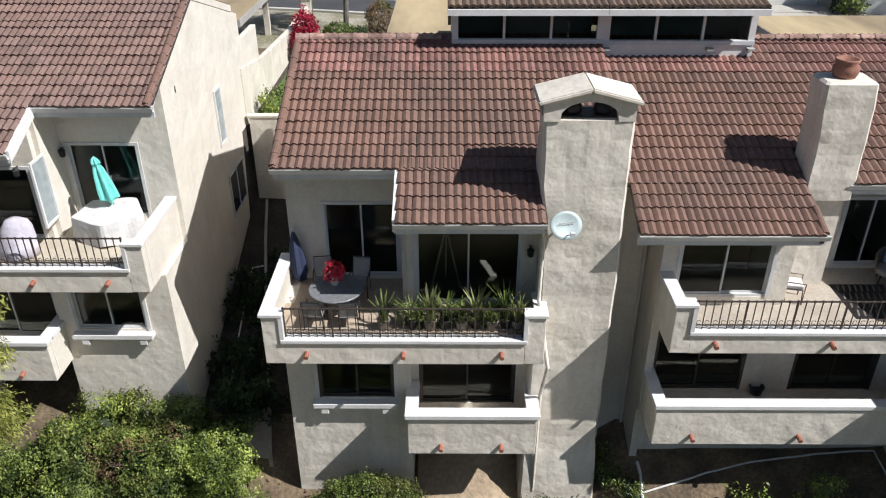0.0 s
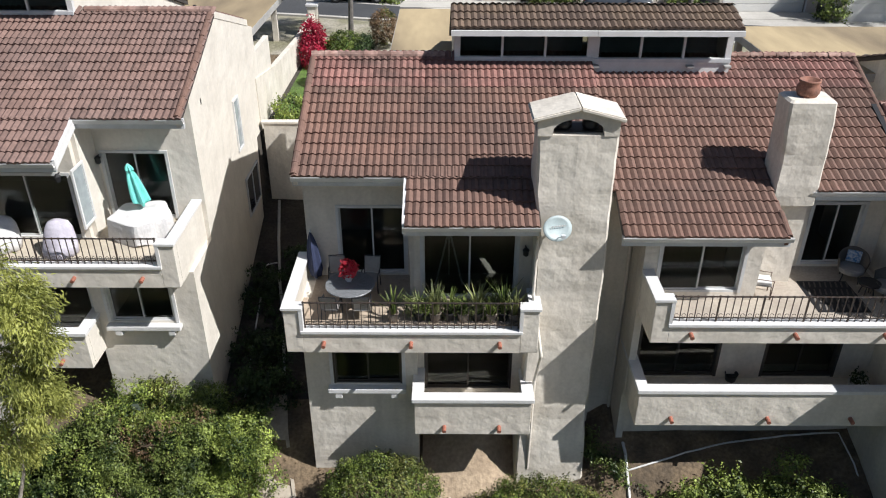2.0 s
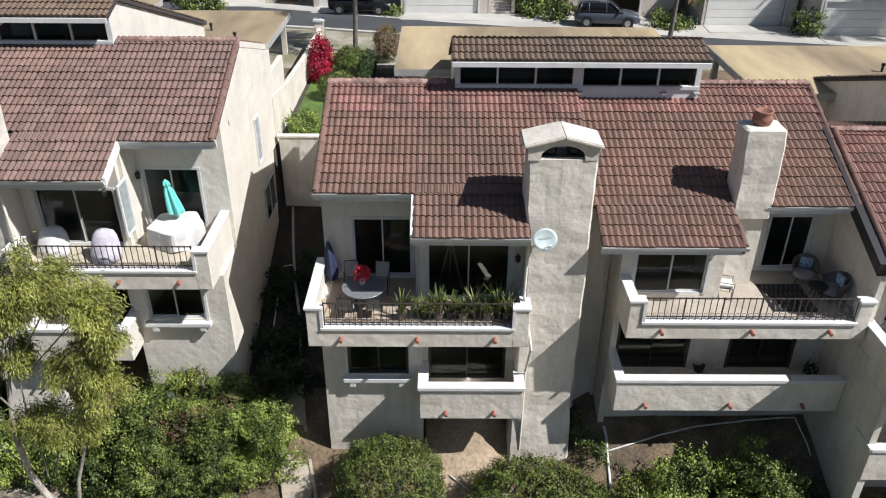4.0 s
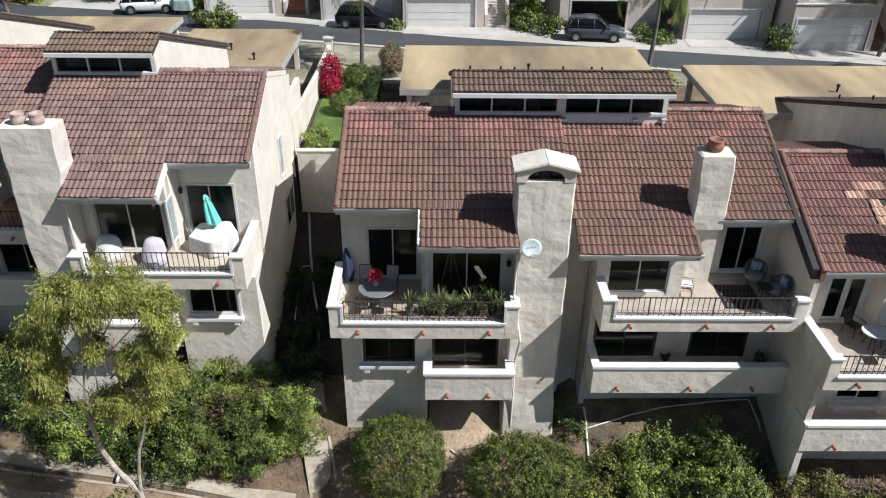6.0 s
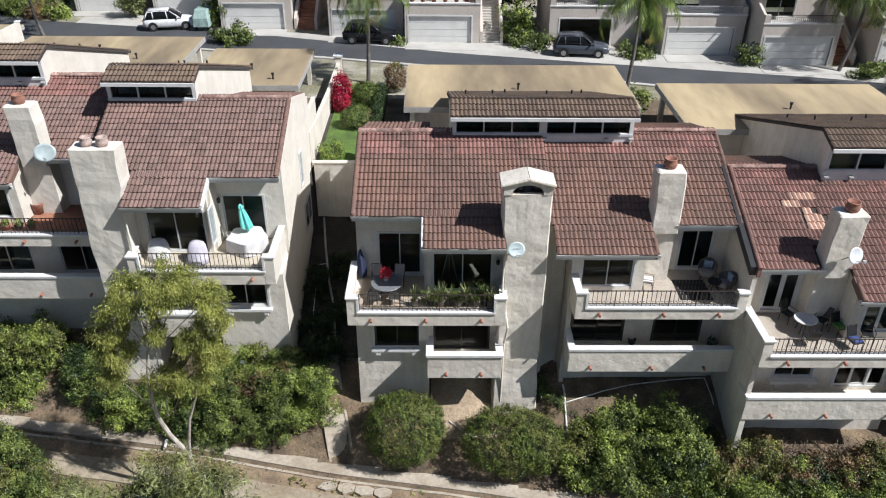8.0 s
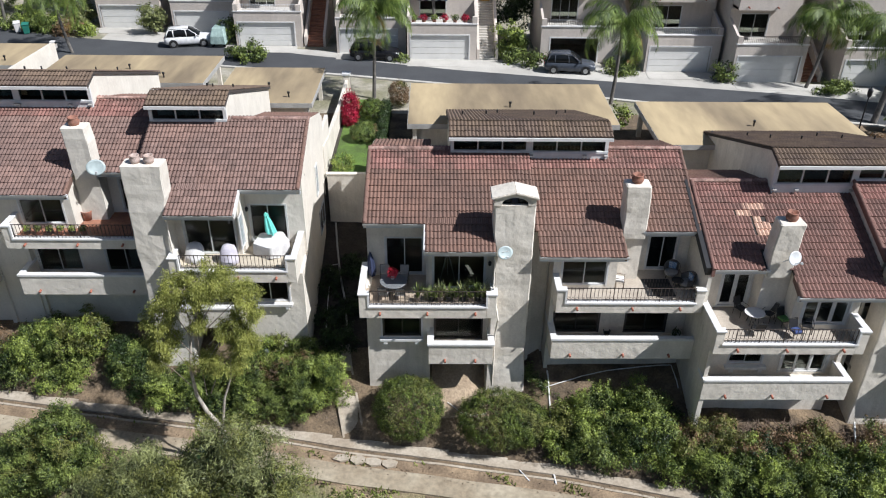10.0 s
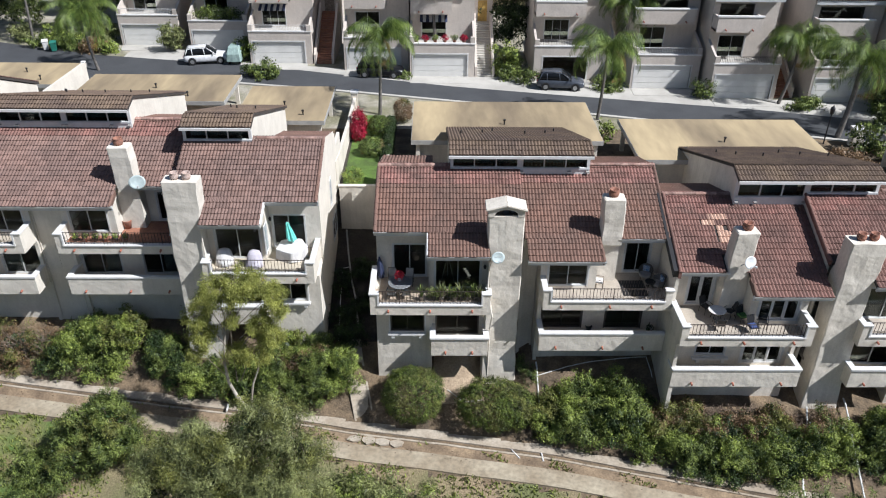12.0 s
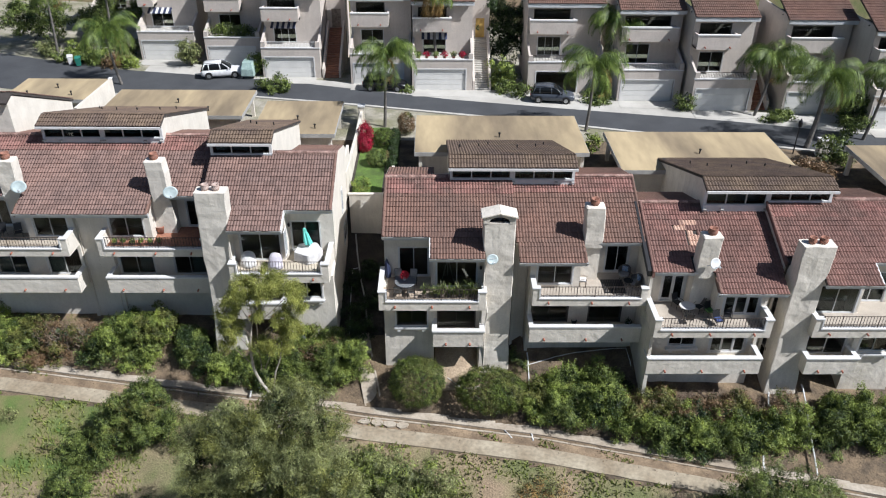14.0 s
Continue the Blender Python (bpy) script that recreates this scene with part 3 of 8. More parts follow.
def scuppers(f, parent, us, y, z):
    for u in us:
        bm = bmesh.new()
        p, q = f.at(u, y + 0.05, z), f.at(u, y - 0.20, z - 0.03)
        tube(bm, [p, q], 0.062, sides=10)
        part("scupper", bm, COPPER, parent, "rusty clay-red drain spout")


def railing(f, parent, u0, u1, y, z0, z1, seed=0, turned_y=False):
    """Wrought-iron railing: rails, rings along the top, thin bars with a small scroll at the foot."""
    rail = bmesh.new()
    f.box(rail, u0, u1, y - 0.02, y + 0.02, z1 - 0.05, z1 - 0.02)
    f.box(rail, u0, u1, y - 0.015, y + 0.015, z0 + 0.10, z0 + 0.125)
    r = part("railing", rail, IRON, parent, "dark wrought-iron railing with small scrolls")
    n = max(2, round((u1 - u0) / 0.2))
    for i in range(n + 1):
        u = u0 + (u1 - u0) * i / n
        bm = bmesh.new()
        k = 0.02 if i % 6 == 0 else 0.011
        f.box(bm, u - k, u + k, y - k, y + k, z0, z1)
        if i < n:
            c = f.at(u + (u1 - u0) / n / 2, y, z0 + 0.19)
            pts = [(c[0] + 0.052 * math.cos(t), c[1], c[2] + 0.062 * math.sin(t)) for t in np.linspace(0.4, 5.6, 8)]
            tube(bm, pts, 0.010, sides=4)
            c = f.at(u, y, z1 - 0.035)
            tube(bm, [(c[0] - 0.028, c[1], c[2]), (c[0] + 0.028, c[1], c[2])], 0.03, sides=6)
        part("railing_bar", bm, IRON, r)


def pot(parent, c, r=0.26, h=0.42, clay=None):
    bm = bmesh.new()
    turned(bm, c, [(r * 0.8, 0), (r, h * 0.3), (r * 1.02, h * 0.55), (r * 0.82, h * 0.75), (r * 0.95, h * 0.9), (r * 0.95, h), (r * 0.78, h), (r * 0.7, h * 0.45)])
    part("chimney_pot", bm, clay or CLAY, parent, "weathered terracotta chimney pot", smooth=True)


def wobbly(bm, amount, scale, seed, cuts=0):
    for v in bm.verts:
        p = v.co * scale
        v.co += amount * Vector((noise.noise(p + Vector((seed, 0, 0))), noise.noise(p + Vector((0, seed + 9, 0))), 0))


def stack(sections, steps):
    """More sections between the given ones, for a skin that can be uneven."""
    out = []
    for a, b in zip(sections, sections[1:]):
        for k in range(steps):
            t = k / steps
            out.append([tuple(p + (q - p) * t for p, q in zip(va, vb)) for va, vb in zip(a, b)])
    out.append(sections[-1])
    return out


def ring(f, u0, u1, y0, y1, z, n=4, chamfer=0.06):
    """A rectangle with rounded corners, n points a side."""
    c = [(u0 + chamfer, y0), (u1 - chamfer, y0), (u1, y0 + chamfer), (u1, y1 - chamfer), (u1 - chamfer, y1), (u0 + chamfer, y1), (u0, y1 - chamfer), (u0, y0 + chamfer)]
    pts = []
    for i in range(8):
        a, b = c[i], c[(i + 1) % 8]
        m = n if i % 2 == 0 else 1
        pts += [f.at(a[0] + (b[0] - a[0]) * k / m, a[1] + (b[1] - a[1]) * k / m, z) for k in range(m)]
    return pts


def big_chimney(f, house, style):
    """The chimney that climbs the whole front."""
    secs = [ring(f, 6.45, 8.75, -0.55, 1.2, -0.9), ring(f, 6.58, 8.62, -0.30, 1.2, 2.3), ring(f, 6.62, 8.62, -0.26, 1.2, 5.6), ring(f, 6.75, 8.66, -0.25, 1.2, 6.6), ring(f, 6.75, 8.62, -0.25, 1.2, 9.2), ring(f, 6.60, 8.62, -0.22, 0.95, 10.0), ring(f, 6.55, 8.62, -0.2, 0.85, 11.62 if style == "gable" else 11.75)]
    bm = bmesh.new()
    loft(bm, stack(secs, 7))
    wobbly(bm, 0.045, 1.3, f.ox)
    ch = part("chimney", bm, f.skin, house, "tall stucco chimney", smooth=False)
    if style == "gable":
        bm = bmesh.new()
        mid, r = 7.58, 0.66
        arch = [(mid + r * math.cos(t), 11.70 + 0.36 * math.sin(t)) for t in np.linspace(0, math.pi, 12)]
        # the two uprights and the arch as one outline
        poly = [(6.55, 11.6), (6.55, 12.0), (mid, 12.27), (8.62, 12.0), (8.62, 11.6), (mid + r, 11.6)] + arch[1:-1] + [(mid - r, 11.6)]
        for y0, y1 in ((-0.22, -0.02), (0.66, 0.86)):
            vs0 = [bm.verts.new(f.at(p, y0, q)) for p, q in poly]
            vs1 = [bm.verts.new(f.at(p, y1, q)) for p, q in poly]
            n = len(poly)
            bm.faces.new(vs0)
            bm.faces.new(vs1[::-1])
            for i in range(n):
                bm.faces.new((vs0[i], vs0[(i + 1) % n], vs1[(i + 1) % n], vs1[i]))
        part("chimney_arch", bm, STUCCO, ch)
        for s in (0, 1):
            bm = bmesh.new()
            u0, z0, u1, z1 = (6.40, 11.98, mid + 0.0, 12.28) if s == 0 else (mid, 12.28, 8.74, 11.98)
            lo = [f.at(u0, -0.33, z0), f.at(u1, -0.33, z1), f.at(u1, 0.95, z1), f.at(u0, 0.95, z0)]
            loft(bm, [lo, [(x, y, z + 0.12) for x, y, z in lo]])
            bmesh.ops.bevel(bm, geom=list(bm.edges), offset=0.03, segments=2, affect="EDGES")
            part("chimney_hood", bm, STUCCO, ch, "weathered stucco hood slab")
        for u in (7.25, 7.95):
            bm = bmesh.new()
            turned(bm, f.at(u, 0.25, 11.64), [(0.16, 0), (0.22, 0.08), (0.22, 0.2), (0.14, 0.3), (0.02, 0.33)], 14)
            part("flue_cap", bm, BLACK, ch, "sooty round flue cap", smooth=True)
        # black bed that fills the floor of the arch opening
        slab_top = bmesh.new()
        f.box(slab_top, 6.62, 8.56, 0.0, 0.64, 11.6, 11.66)
        part("chimney_bed", slab_top, BLACK, ch, "black chimney bed under the hood")
    else:
        for u in (7.25, 7.95):
            pot(ch, f.at(u, 0.35, 11.75), clay=CLAY_PALE if f.skin is CREAM else CLAY)
    return ch


def small_chimney(f, house, u0, u1, y0, y1, z0, z1):
    bm = bmesh.new()
    secs = [ring(f, u0 + 0.05, u1, y0, y1, z0), ring(f, u0 + 0.02, u1 - 0.02, y0, y1, z0 + (z1 - z0) * 0.5), ring(f, u0 - 0.05, u1 - 0.1, y0, y1 - 0.05, z1 - 0.06), ring(f, u0 + 0.02, u1 - 0.17, y0 + 0.07, y1 - 0.12, z1)]
    loft(bm, stack(secs, 5))
    wobbly(bm, 0.05, 1.4, f.ox + 3)
    ch = part("chimney", bm, f.skin, house, "stucco chimney with a clay pot")
    pot(ch, f.at((u0 + u1) / 2 - 0.1, (y0 + y1) / 2, z1 - 0.02), 0.30, 0.46)
    return ch


def eave(f, roof, u0, u1, y, level):
    """Fascia board and gutter under the lowest row of tiles."""
    z = level(y)
    bm = bmesh.new()
    f.box(bm, u0, u1, y + 0.06, y + 0.14, z - 0.34, z - 0.03)
    part("fascia", bm, TRIM, roof, "pale painted fascia board")
    bm = bmesh.new()
    secs = []
    for u in (u0 - 0.02, u1 + 0.02):
        secs.append([f.at(u, y + d, z + h) for d, h in ((0.055, -0.03), (0.055, -0.17), (-0.04, -0.17), (-0.085, -0.05), (-0.085, -0.02), (-0.065, -0.02), (-0.03, -0.14), (0.035, -0.14), (0.035, -0.03))])
    loft(bm, secs)
    part("gutter", bm, WHITE, roof, "white metal gutter")


def roof_body(f, roof, poly_u, y0, y1, level, name="underlay"):
    """The sloping board under the tiles, with its depth."""
    bm = bmesh.new()
    u0, u1 = poly_u
    lo = [f.at(u0, y0, level(y0) - 0.16), f.at(u1, y0, level(y0) - 0.16), f.at(u1, y1, level(y1) - 0.16), f.at(u0, y1, level(y1) - 0.16)]
    loft(bm, [lo, [(x, y, z + 0.145) for x, y, z in lo]])
    part(name, bm, FELT, roof)


def rake(f, roof, u, y0, y1, level, mat=None, lift=0.02, wide=0.10):
    """The board down the sloping edge."""
    bm = bmesh.new()
    lo = [f.at(u - wide / 2, y0, level(y0) - 0.30), f.at(u + wide / 2, y0, level(y0) - 0.30), f.at(u + wide / 2, y1, level(y1) - 0.30), f.at(u - wide / 2, y1, level(y1) - 0.30)]
    loft(bm, [lo, [(x, y, z + 0.30 + lift) for x, y, z in lo]])
    part("rake_board", bm, mat or TRIM, roof)


def back_level(y):
    return roof_level(RIDGE_Y) - (y - RIDGE_Y) * 0.30


def xrange(f, u0, u1):
    a, b = f.ox + f.sg * u0, f.ox + f.sg * u1
    return min(a, b), max(a, b)


def tiles(f, roof, u0, u1, y0, y1, level, slope, mat, **more):
    a, b = xrange(f, u0, u1)
    tile_roof(roof, a, b, y0 + f.dy, y1 + f.dy, lambda y: level(y - f.dy) + f.dz, slope, mat, **more)


def clerestory(g, house, u0, u1, outer, panes=3, low=12.02, up=0.0):
    """The raised strip of windows behind the ridge, with its own tiled roof. outer: which end shows a side wall."""
    f = Frame(g.ox, g.sg, g.dy, g.dz + up)
    zb, zt, y = 11.1 - up, 13.0, RIDGE_Y - 0.25
    e0, e1 = u0 - (0.12 if outer == 0 else 0), u1 + (0.12 if outer == 1 else 0)
    w = (u1 - u0 - 0.3) / panes
    holes = [(u0 + 0.15 + i * w + 0.035, u0 + 0.15 + (i + 1) * w - 0.035, low, 12.80) for i in range(panes)]
    bm = bmesh.new()
    pierced(bm, u0, u1, zb, zt, y, y + 0.16, holes, f.at)
    dorm = part("clerestory", bm, WHITE, house, "pale clerestory wall with a strip of windows")
    for h in holes:
        bm = bmesh.new()
        f.box(bm, h[0], h[1], y + 0.07, y + 0.08, h[2], h[3])
        pane = part("pane", bm, GLASS, dorm)
        pane.visible_shadow = False
    bm = bmesh.new()
    f.box(bm, e0 + 0.004, e1 - 0.004, y - 0.56, y - 0.475, 12.79, 12.955)
    part("fascia", bm, WHITE, dorm)
    bm = bmesh.new()
    f.box(bm, u0, u1, y - 0.06, y - 0.002, low - 0.12, low - 0.01)
    part("window_sill", bm, TRIM, dorm)
    apex, back = y + 0.85, y + 11.4
    front = lambda q: 13.00 + (q - (y - 0.46)) * 0.33
    rear = lambda q: front(apex) - (q - apex) * 0.33
    for a, b, lv, sl in ((y - 0.47, apex, front, 0.33), (apex, back, rear, -0.33)):
        roof_body(f, dorm, (e0, e1), a, b, lv)
        tiles(f, dorm, e0, e1, a, b, lv, sl, TILE_MOSS, seed=5)
    for u, s in ((u0, 0), (u1, 1)):
        if s != outer:
            continue
        poly = [(y + 0.161, zb), (y + 0.161, front(y) - 0.1), (apex, front(apex) - 0.16), (back - 0.2, rear(back - 0.2) - 0.16), (back - 0.2, 7.6), (y + 2, zb - 1.6)]
        f.side("clerestory_side", poly, u, u + (0.16 if s == 0 else -0.16), house)
    # pale board close behind the panes gives them a blue-grey tone
    f.slab("clerestory_inside", (u0 + 0.2, u1 - 0.2, y + 0.9, y + 1.0, 11.2, 13.1), PALE_BACKING, house)
    # lead patches where the posts meet the tiles
    for u in (u0 + 0.1, (u0 + u1) / 2 + 0.9, u1 - 0.1):
        bm = bmesh.new()
        z = roof_level(y - 0.2) - up
        f.box(bm, u - 0.12, u + 0.10, y - 0.22, y - 0.02, z - 0.05, z + 0.03, bevel=0.02)
        part("mortar_patch", bm, BOARD, dorm, "pale mortar patch")
    # small vents on the rear slope
    for u, q in ((u0 + 0.8, 5.2), (u0 + 2.3, 6.0), (u0 + 3.1, 7.4)):
        bm = bmesh.new()
        tube(bm, [f.at(u, y + q, rear(y + q) - 0.05), f.at(u, y + q, rear(y + q) + 0.30)], 0.05, sides=8)
        part("vent_pipe", bm, BLACK, dorm)
    return dorm


def rooms(f, house, w, y1=9.0, low=0.9, high=2.3):
    """Floors, back and party wall that close the house and keep its rooms dark."""
    f.slab("floor_slab", (0.2, w - 0.05, high, y1, 5.75, 6.0), INSIDE, house)
    f.slab("floor_slab", (0.2, w - 0.05, low, y1, 2.8, 3.0), INSIDE, house)
    f.slab("back_wall", (0.2, w - 0.05, y1, y1 + 0.2, -0.5, 10.6), STUCCO, house)
    f.slab("ceiling_board", (0.2, w - 0.05, high, y1, 8.8, 8.9), INSIDE, house)
    f.slab("room_divider", (0.25, w - 0.1, 5.2, 5.3, 3.0, 9.4), INSIDE, house)


def end_unit(ox, sg, dy, dz, style, label, tile_parts, deck_mat, dark_frames=True, red=True, tile=None, tuck=0.0, brim=0.05):
    """A house with its recessed deck at the outer end and the tall chimney at the inner one."""
    f = Frame(ox, sg, dy, dz)
    house = thing("townhouse", f.at(4.3, 4, 0), label, "house", "row of townhouses")
    sash = BRONZE if dark_frames else ALU
    tile = tile or TILE
    # lower storey
    f.wall("front_wall", 0.0, 3.40, -1.2, 5.3, 0.0, 0.2, [(0.84, 2.93, 3.44, 4.82)], house)
    f.wall("front_wall", 3.40, 6.75, 2.35, 5.3, 0.35, 0.55, [(3.60, 6.30, 2.95, 4.95)], house)
    f.slab("return_wall", (3.25, 3.40, 0.2, 2.6, -1.2, 5.28), STUCCO, house)
    f.slab("cellar_wall", (3.4, 6.75, 2.6, 2.8, -1.2, 2.4), STUCCO, house)
    f.slab("soffit", (3.4, 6.75, 0.352, 2.6, 2.25, 2.35), STUCCO, house)
    glazing(f, house, "window", 0.84, 2.93, 3.44, 4.82, 0.06, 2, sash, sill=True)
    glazing(f, house, "sliding_door", 3.60, 6.30, 2.95, 4.95, 0.42, 2, sash, curtain=0.0)
    f.slab("window_trim", (0.74, 0.84, -0.04, 0.1, 3.40, 4.95), WHITE, house)
    f.slab("window_trim", (2.93, 3.03, -0.04, 0.1, 3.40, 4.95), WHITE, house)
    # side wall, lower and upper, under the slope of the roof
    f.side("side_wall", [(0.2, -1.2), (0.2, 5.3), (2.1, 5.3), (2.1, roof_level(2.1) - 0.2), (RIDGE_Y, roof_level(RIDGE_Y) - 0.2), (10.9, back_level(10.9) - 0.2), (10.9, 9.2), (13.6, 9.2), (13.6, -0.5)], 0.0, 0.22, house)
    f.side("roof_parapet", [(2.0, roof_level(2.0) - 0.2), (1.05, roof_level(1.05) - 0.34), (1.05, roof_level(1.05) - 0.05), (RIDGE_Y, roof_level(RIDGE_Y) + 0.03), (10.2, back_level(10.2) + 0.03), (10.2, back_level(10.2) - 0.2), (RIDGE_Y, roof_level(RIDGE_Y) - 0.2)], -0.02, 0.1, house)
    # upper storey
    f.wall("upper_wall", 0.22, 3.32, 5.3, roof_level(2.1) - 0.2, 2.1, 2.3, [(0.93, 3.08, 6.10, 8.50)], house)
    f.wall("upper_wall", 3.32, 6.75, 5.3, roof_level(0.8) - 0.18, 0.8, 1.0, [(3.50, 6.38, 6.05, 8.3)], house)
    f.side("upper_return", [(1.0, 5.3), (2.1, 5.3), (2.1, roof_level(2.1) - 0.17), (1.0, roof_level(1.0) - 0.17)], 3.18, 3.32, house)
    glazing(f, house, "sliding_door", 0.93, 3.08, 6.10, 8.50, 2.14, 2, ALU, trim=0.09, label="white-framed sliding glass door")
    glazing(f, house, "sliding_door", 3.50, 6.38, 6.05, 8.3, 0.84, 2, ALU, trim=0.09, label="white-framed sliding glass door")
    rooms(f, house, 8.7)
    # upper deck
    deck = f.slab("deck", (tuck - 0.22, 6.85, -0.80, 0.8, 5.28, 6.02), STUCCO, house)
    f.slab("deck", (tuck - 0.22, 3.3, 0.8, 2.1, 5.28, 6.02), STUCCO, house)
    f.slab("deck_surface", (tuck, 6.6, -0.6, 0.795, 6.02, 6.05), deck_mat, house, "coated deck floor")
    f.slab("deck_surface", (max(0.225, tuck), 3.17, 0.795, 2.095, 6.02, 6.05), deck_mat, house, "coated deck floor")
    par = f.slab("parapet", (tuck - 0.28, tuck + 0.22, -0.86, -0.58, 5.27, 6.70), STUCCO, house, bevel=0.02)
    cap(f, par, tuck - 0.28, tuck + 0.22, -0.86, -0.58, 6.80)
    par = f.slab("parapet", (tuck - 0.28, tuck - 0.04, -0.58, 2.25 if not tuck else 2.1, 5.27, 6.70), STUCCO, house)
    cap(f, par, tuck - 0.28, tuck - 0.04, -0.50, 2.2 if not tuck else 2.04, 6.803)
    par = f.slab("parapet", (6.36, 6.87, -0.86, -0.58, 5.27, 6.70), STUCCO, house, bevel=0.02)
    cap(f, par, 6.36, 6.87, -0.86, -0.58, 6.80)
    par = f.slab("parapet", (6.62, 6.87, -0.58, 0.2, 5.27, 6.70), STUCCO, house)
    cap(f, par, 6.62, 6.87, -0.50, 0.15, 6.803)
    par = f.slab("parapet", (tuck + 0.22, 6.36, -0.86, -0.60, 5.27, 5.93), STUCCO, house)
    bm = bmesh.new()
    f.box(bm, tuck + 0.16, 6.42, -0.92, -0.56, 5.93, 6.03, bevel=0.015)
    f.box(bm, tuck + 0.16, tuck + 0.26, -0.90, -0.56, 6.03, 6.72)
    f.box(bm, 6.32, 6.42, -0.90, -0.56, 6.03, 6.72)
    part("coping", bm, WHITE, par)
    scuppers(f, par, (tuck + 0.80, 3.27, 5.78), -0.86, 5.62)
    railing(f, par, tuck + 0.28, 6.30, -0.74, 6.03, 6.92)
    # lower balcony
    f.slab("balcony_floor", (3.37, 6.75, -1.0, 0.5, 2.38, 2.75), STUCCO, house)
    par = f.slab("balcony_parapet", (3.33, 6.80, -1.08, -0.86, 2.36, 3.64), STUCCO, house, bevel=0.02)
    cap(f, par, 3.33, 6.80, -1.08, -0.86, 3.76, over=0.07, thick=0.13)
    scuppers(f, par, (4.22, 5.86), -1.08, 2.68)
    for u in (3.33, 6.58):
        par = f.slab("balcony_parapet", (u, u + 0.22, -0.86, 0.3, 2.36, 3.64), STUCCO, house)
        cap(f, par, u, u + 0.22, -0.78, 0.28, 3.763, over=0.07, thick=0.13)
    # roof
    roof = f.slab("roof", (0.0, 8.75, 3.2, 3.3, 9.6, 9.8), FELT, house, "brown concrete tile roof")
    eave(f, roof, -brim, 3.15, 1.0, roof_level)
    eave(f, roof, 3.12, 6.72, -0.64, roof_level)
    roof_body(f, roof, (0.05 - brim, 3.15), 1.05, RIDGE_Y, roof_level)
    roof_body(f, roof, (3.15, 6.75), -0.60, RIDGE_Y, roof_level)
    roof_body(f, roof, (6.75, 8.78), 0.9, RIDGE_Y, roof_level)
    roof_body(f, roof, (0.0, 3.3), RIDGE_Y, 9.8, back_level)
    rake(f, roof, 3.13, -0.60, 1.0, roof_level, WHITE)
    inside = lambda x, y: 6.55 < (x - ox) * sg < 8.7 and -0.4 < y - dy < 1.15
    tiles(f, roof, 3.15, 6.72, -0.72, 1.0, roof_level, PITCH, tile, parts=tile_parts // 3, skip=inside, seed=1)
    tiles(f, roof, -brim, 8.86, 0.92, RIDGE_Y - 1.5, roof_level, PITCH, tile, parts=tile_parts - tile_parts // 3, skip=inside, seed=2)
    tiles(f, roof, -brim, 8.86, RIDGE_Y - 1.42, RIDGE_Y, roof_level, PITCH, TILE_RED if red else tile, skip=inside, seed=3)
    tiles(f, roof, 0.0, 3.4, RIDGE_Y, 9.9, back_level, -0.30, TILE, seed=4)
    ridge_caps(roof, f.at(0.0, RIDGE_Y, roof_level(RIDGE_Y) + 0.05), f.at(4.4, RIDGE_Y, roof_level(RIDGE_Y) + 0.05), TILE_PALE)
    ridge_caps(roof, f.at(0.02, 1.0, roof_level(1.0) + 0.05), f.at(0.02, RIDGE_Y, roof_level(RIDGE_Y) + 0.05), TILE, r=0.10)
    if label.endswith("twin-pot chimney"):
        f.side("party_wall", [(1.2, 7.5), (1.2, roof_level(1.2) - 0.18), (RIDGE_Y, roof_level(RIDGE_Y) - 0.18), (9, 10), (9, 7.5)], 8.70, 8.85, house)
        rake(f, roof, 8.84, 0.95, RIDGE_Y, roof_level, tile, lift=0.05)
        ridge_caps(roof, f.at(8.86, 0.95, roof_level(0.95) + 0.05), f.at(8.86, RIDGE_Y, roof_level(RIDGE_Y) + 0.05), tile, r=0.10)
    clerestory(f, house, 4.5, 8.849, 0)
    big_chimney(f, house, style)
    return f, house


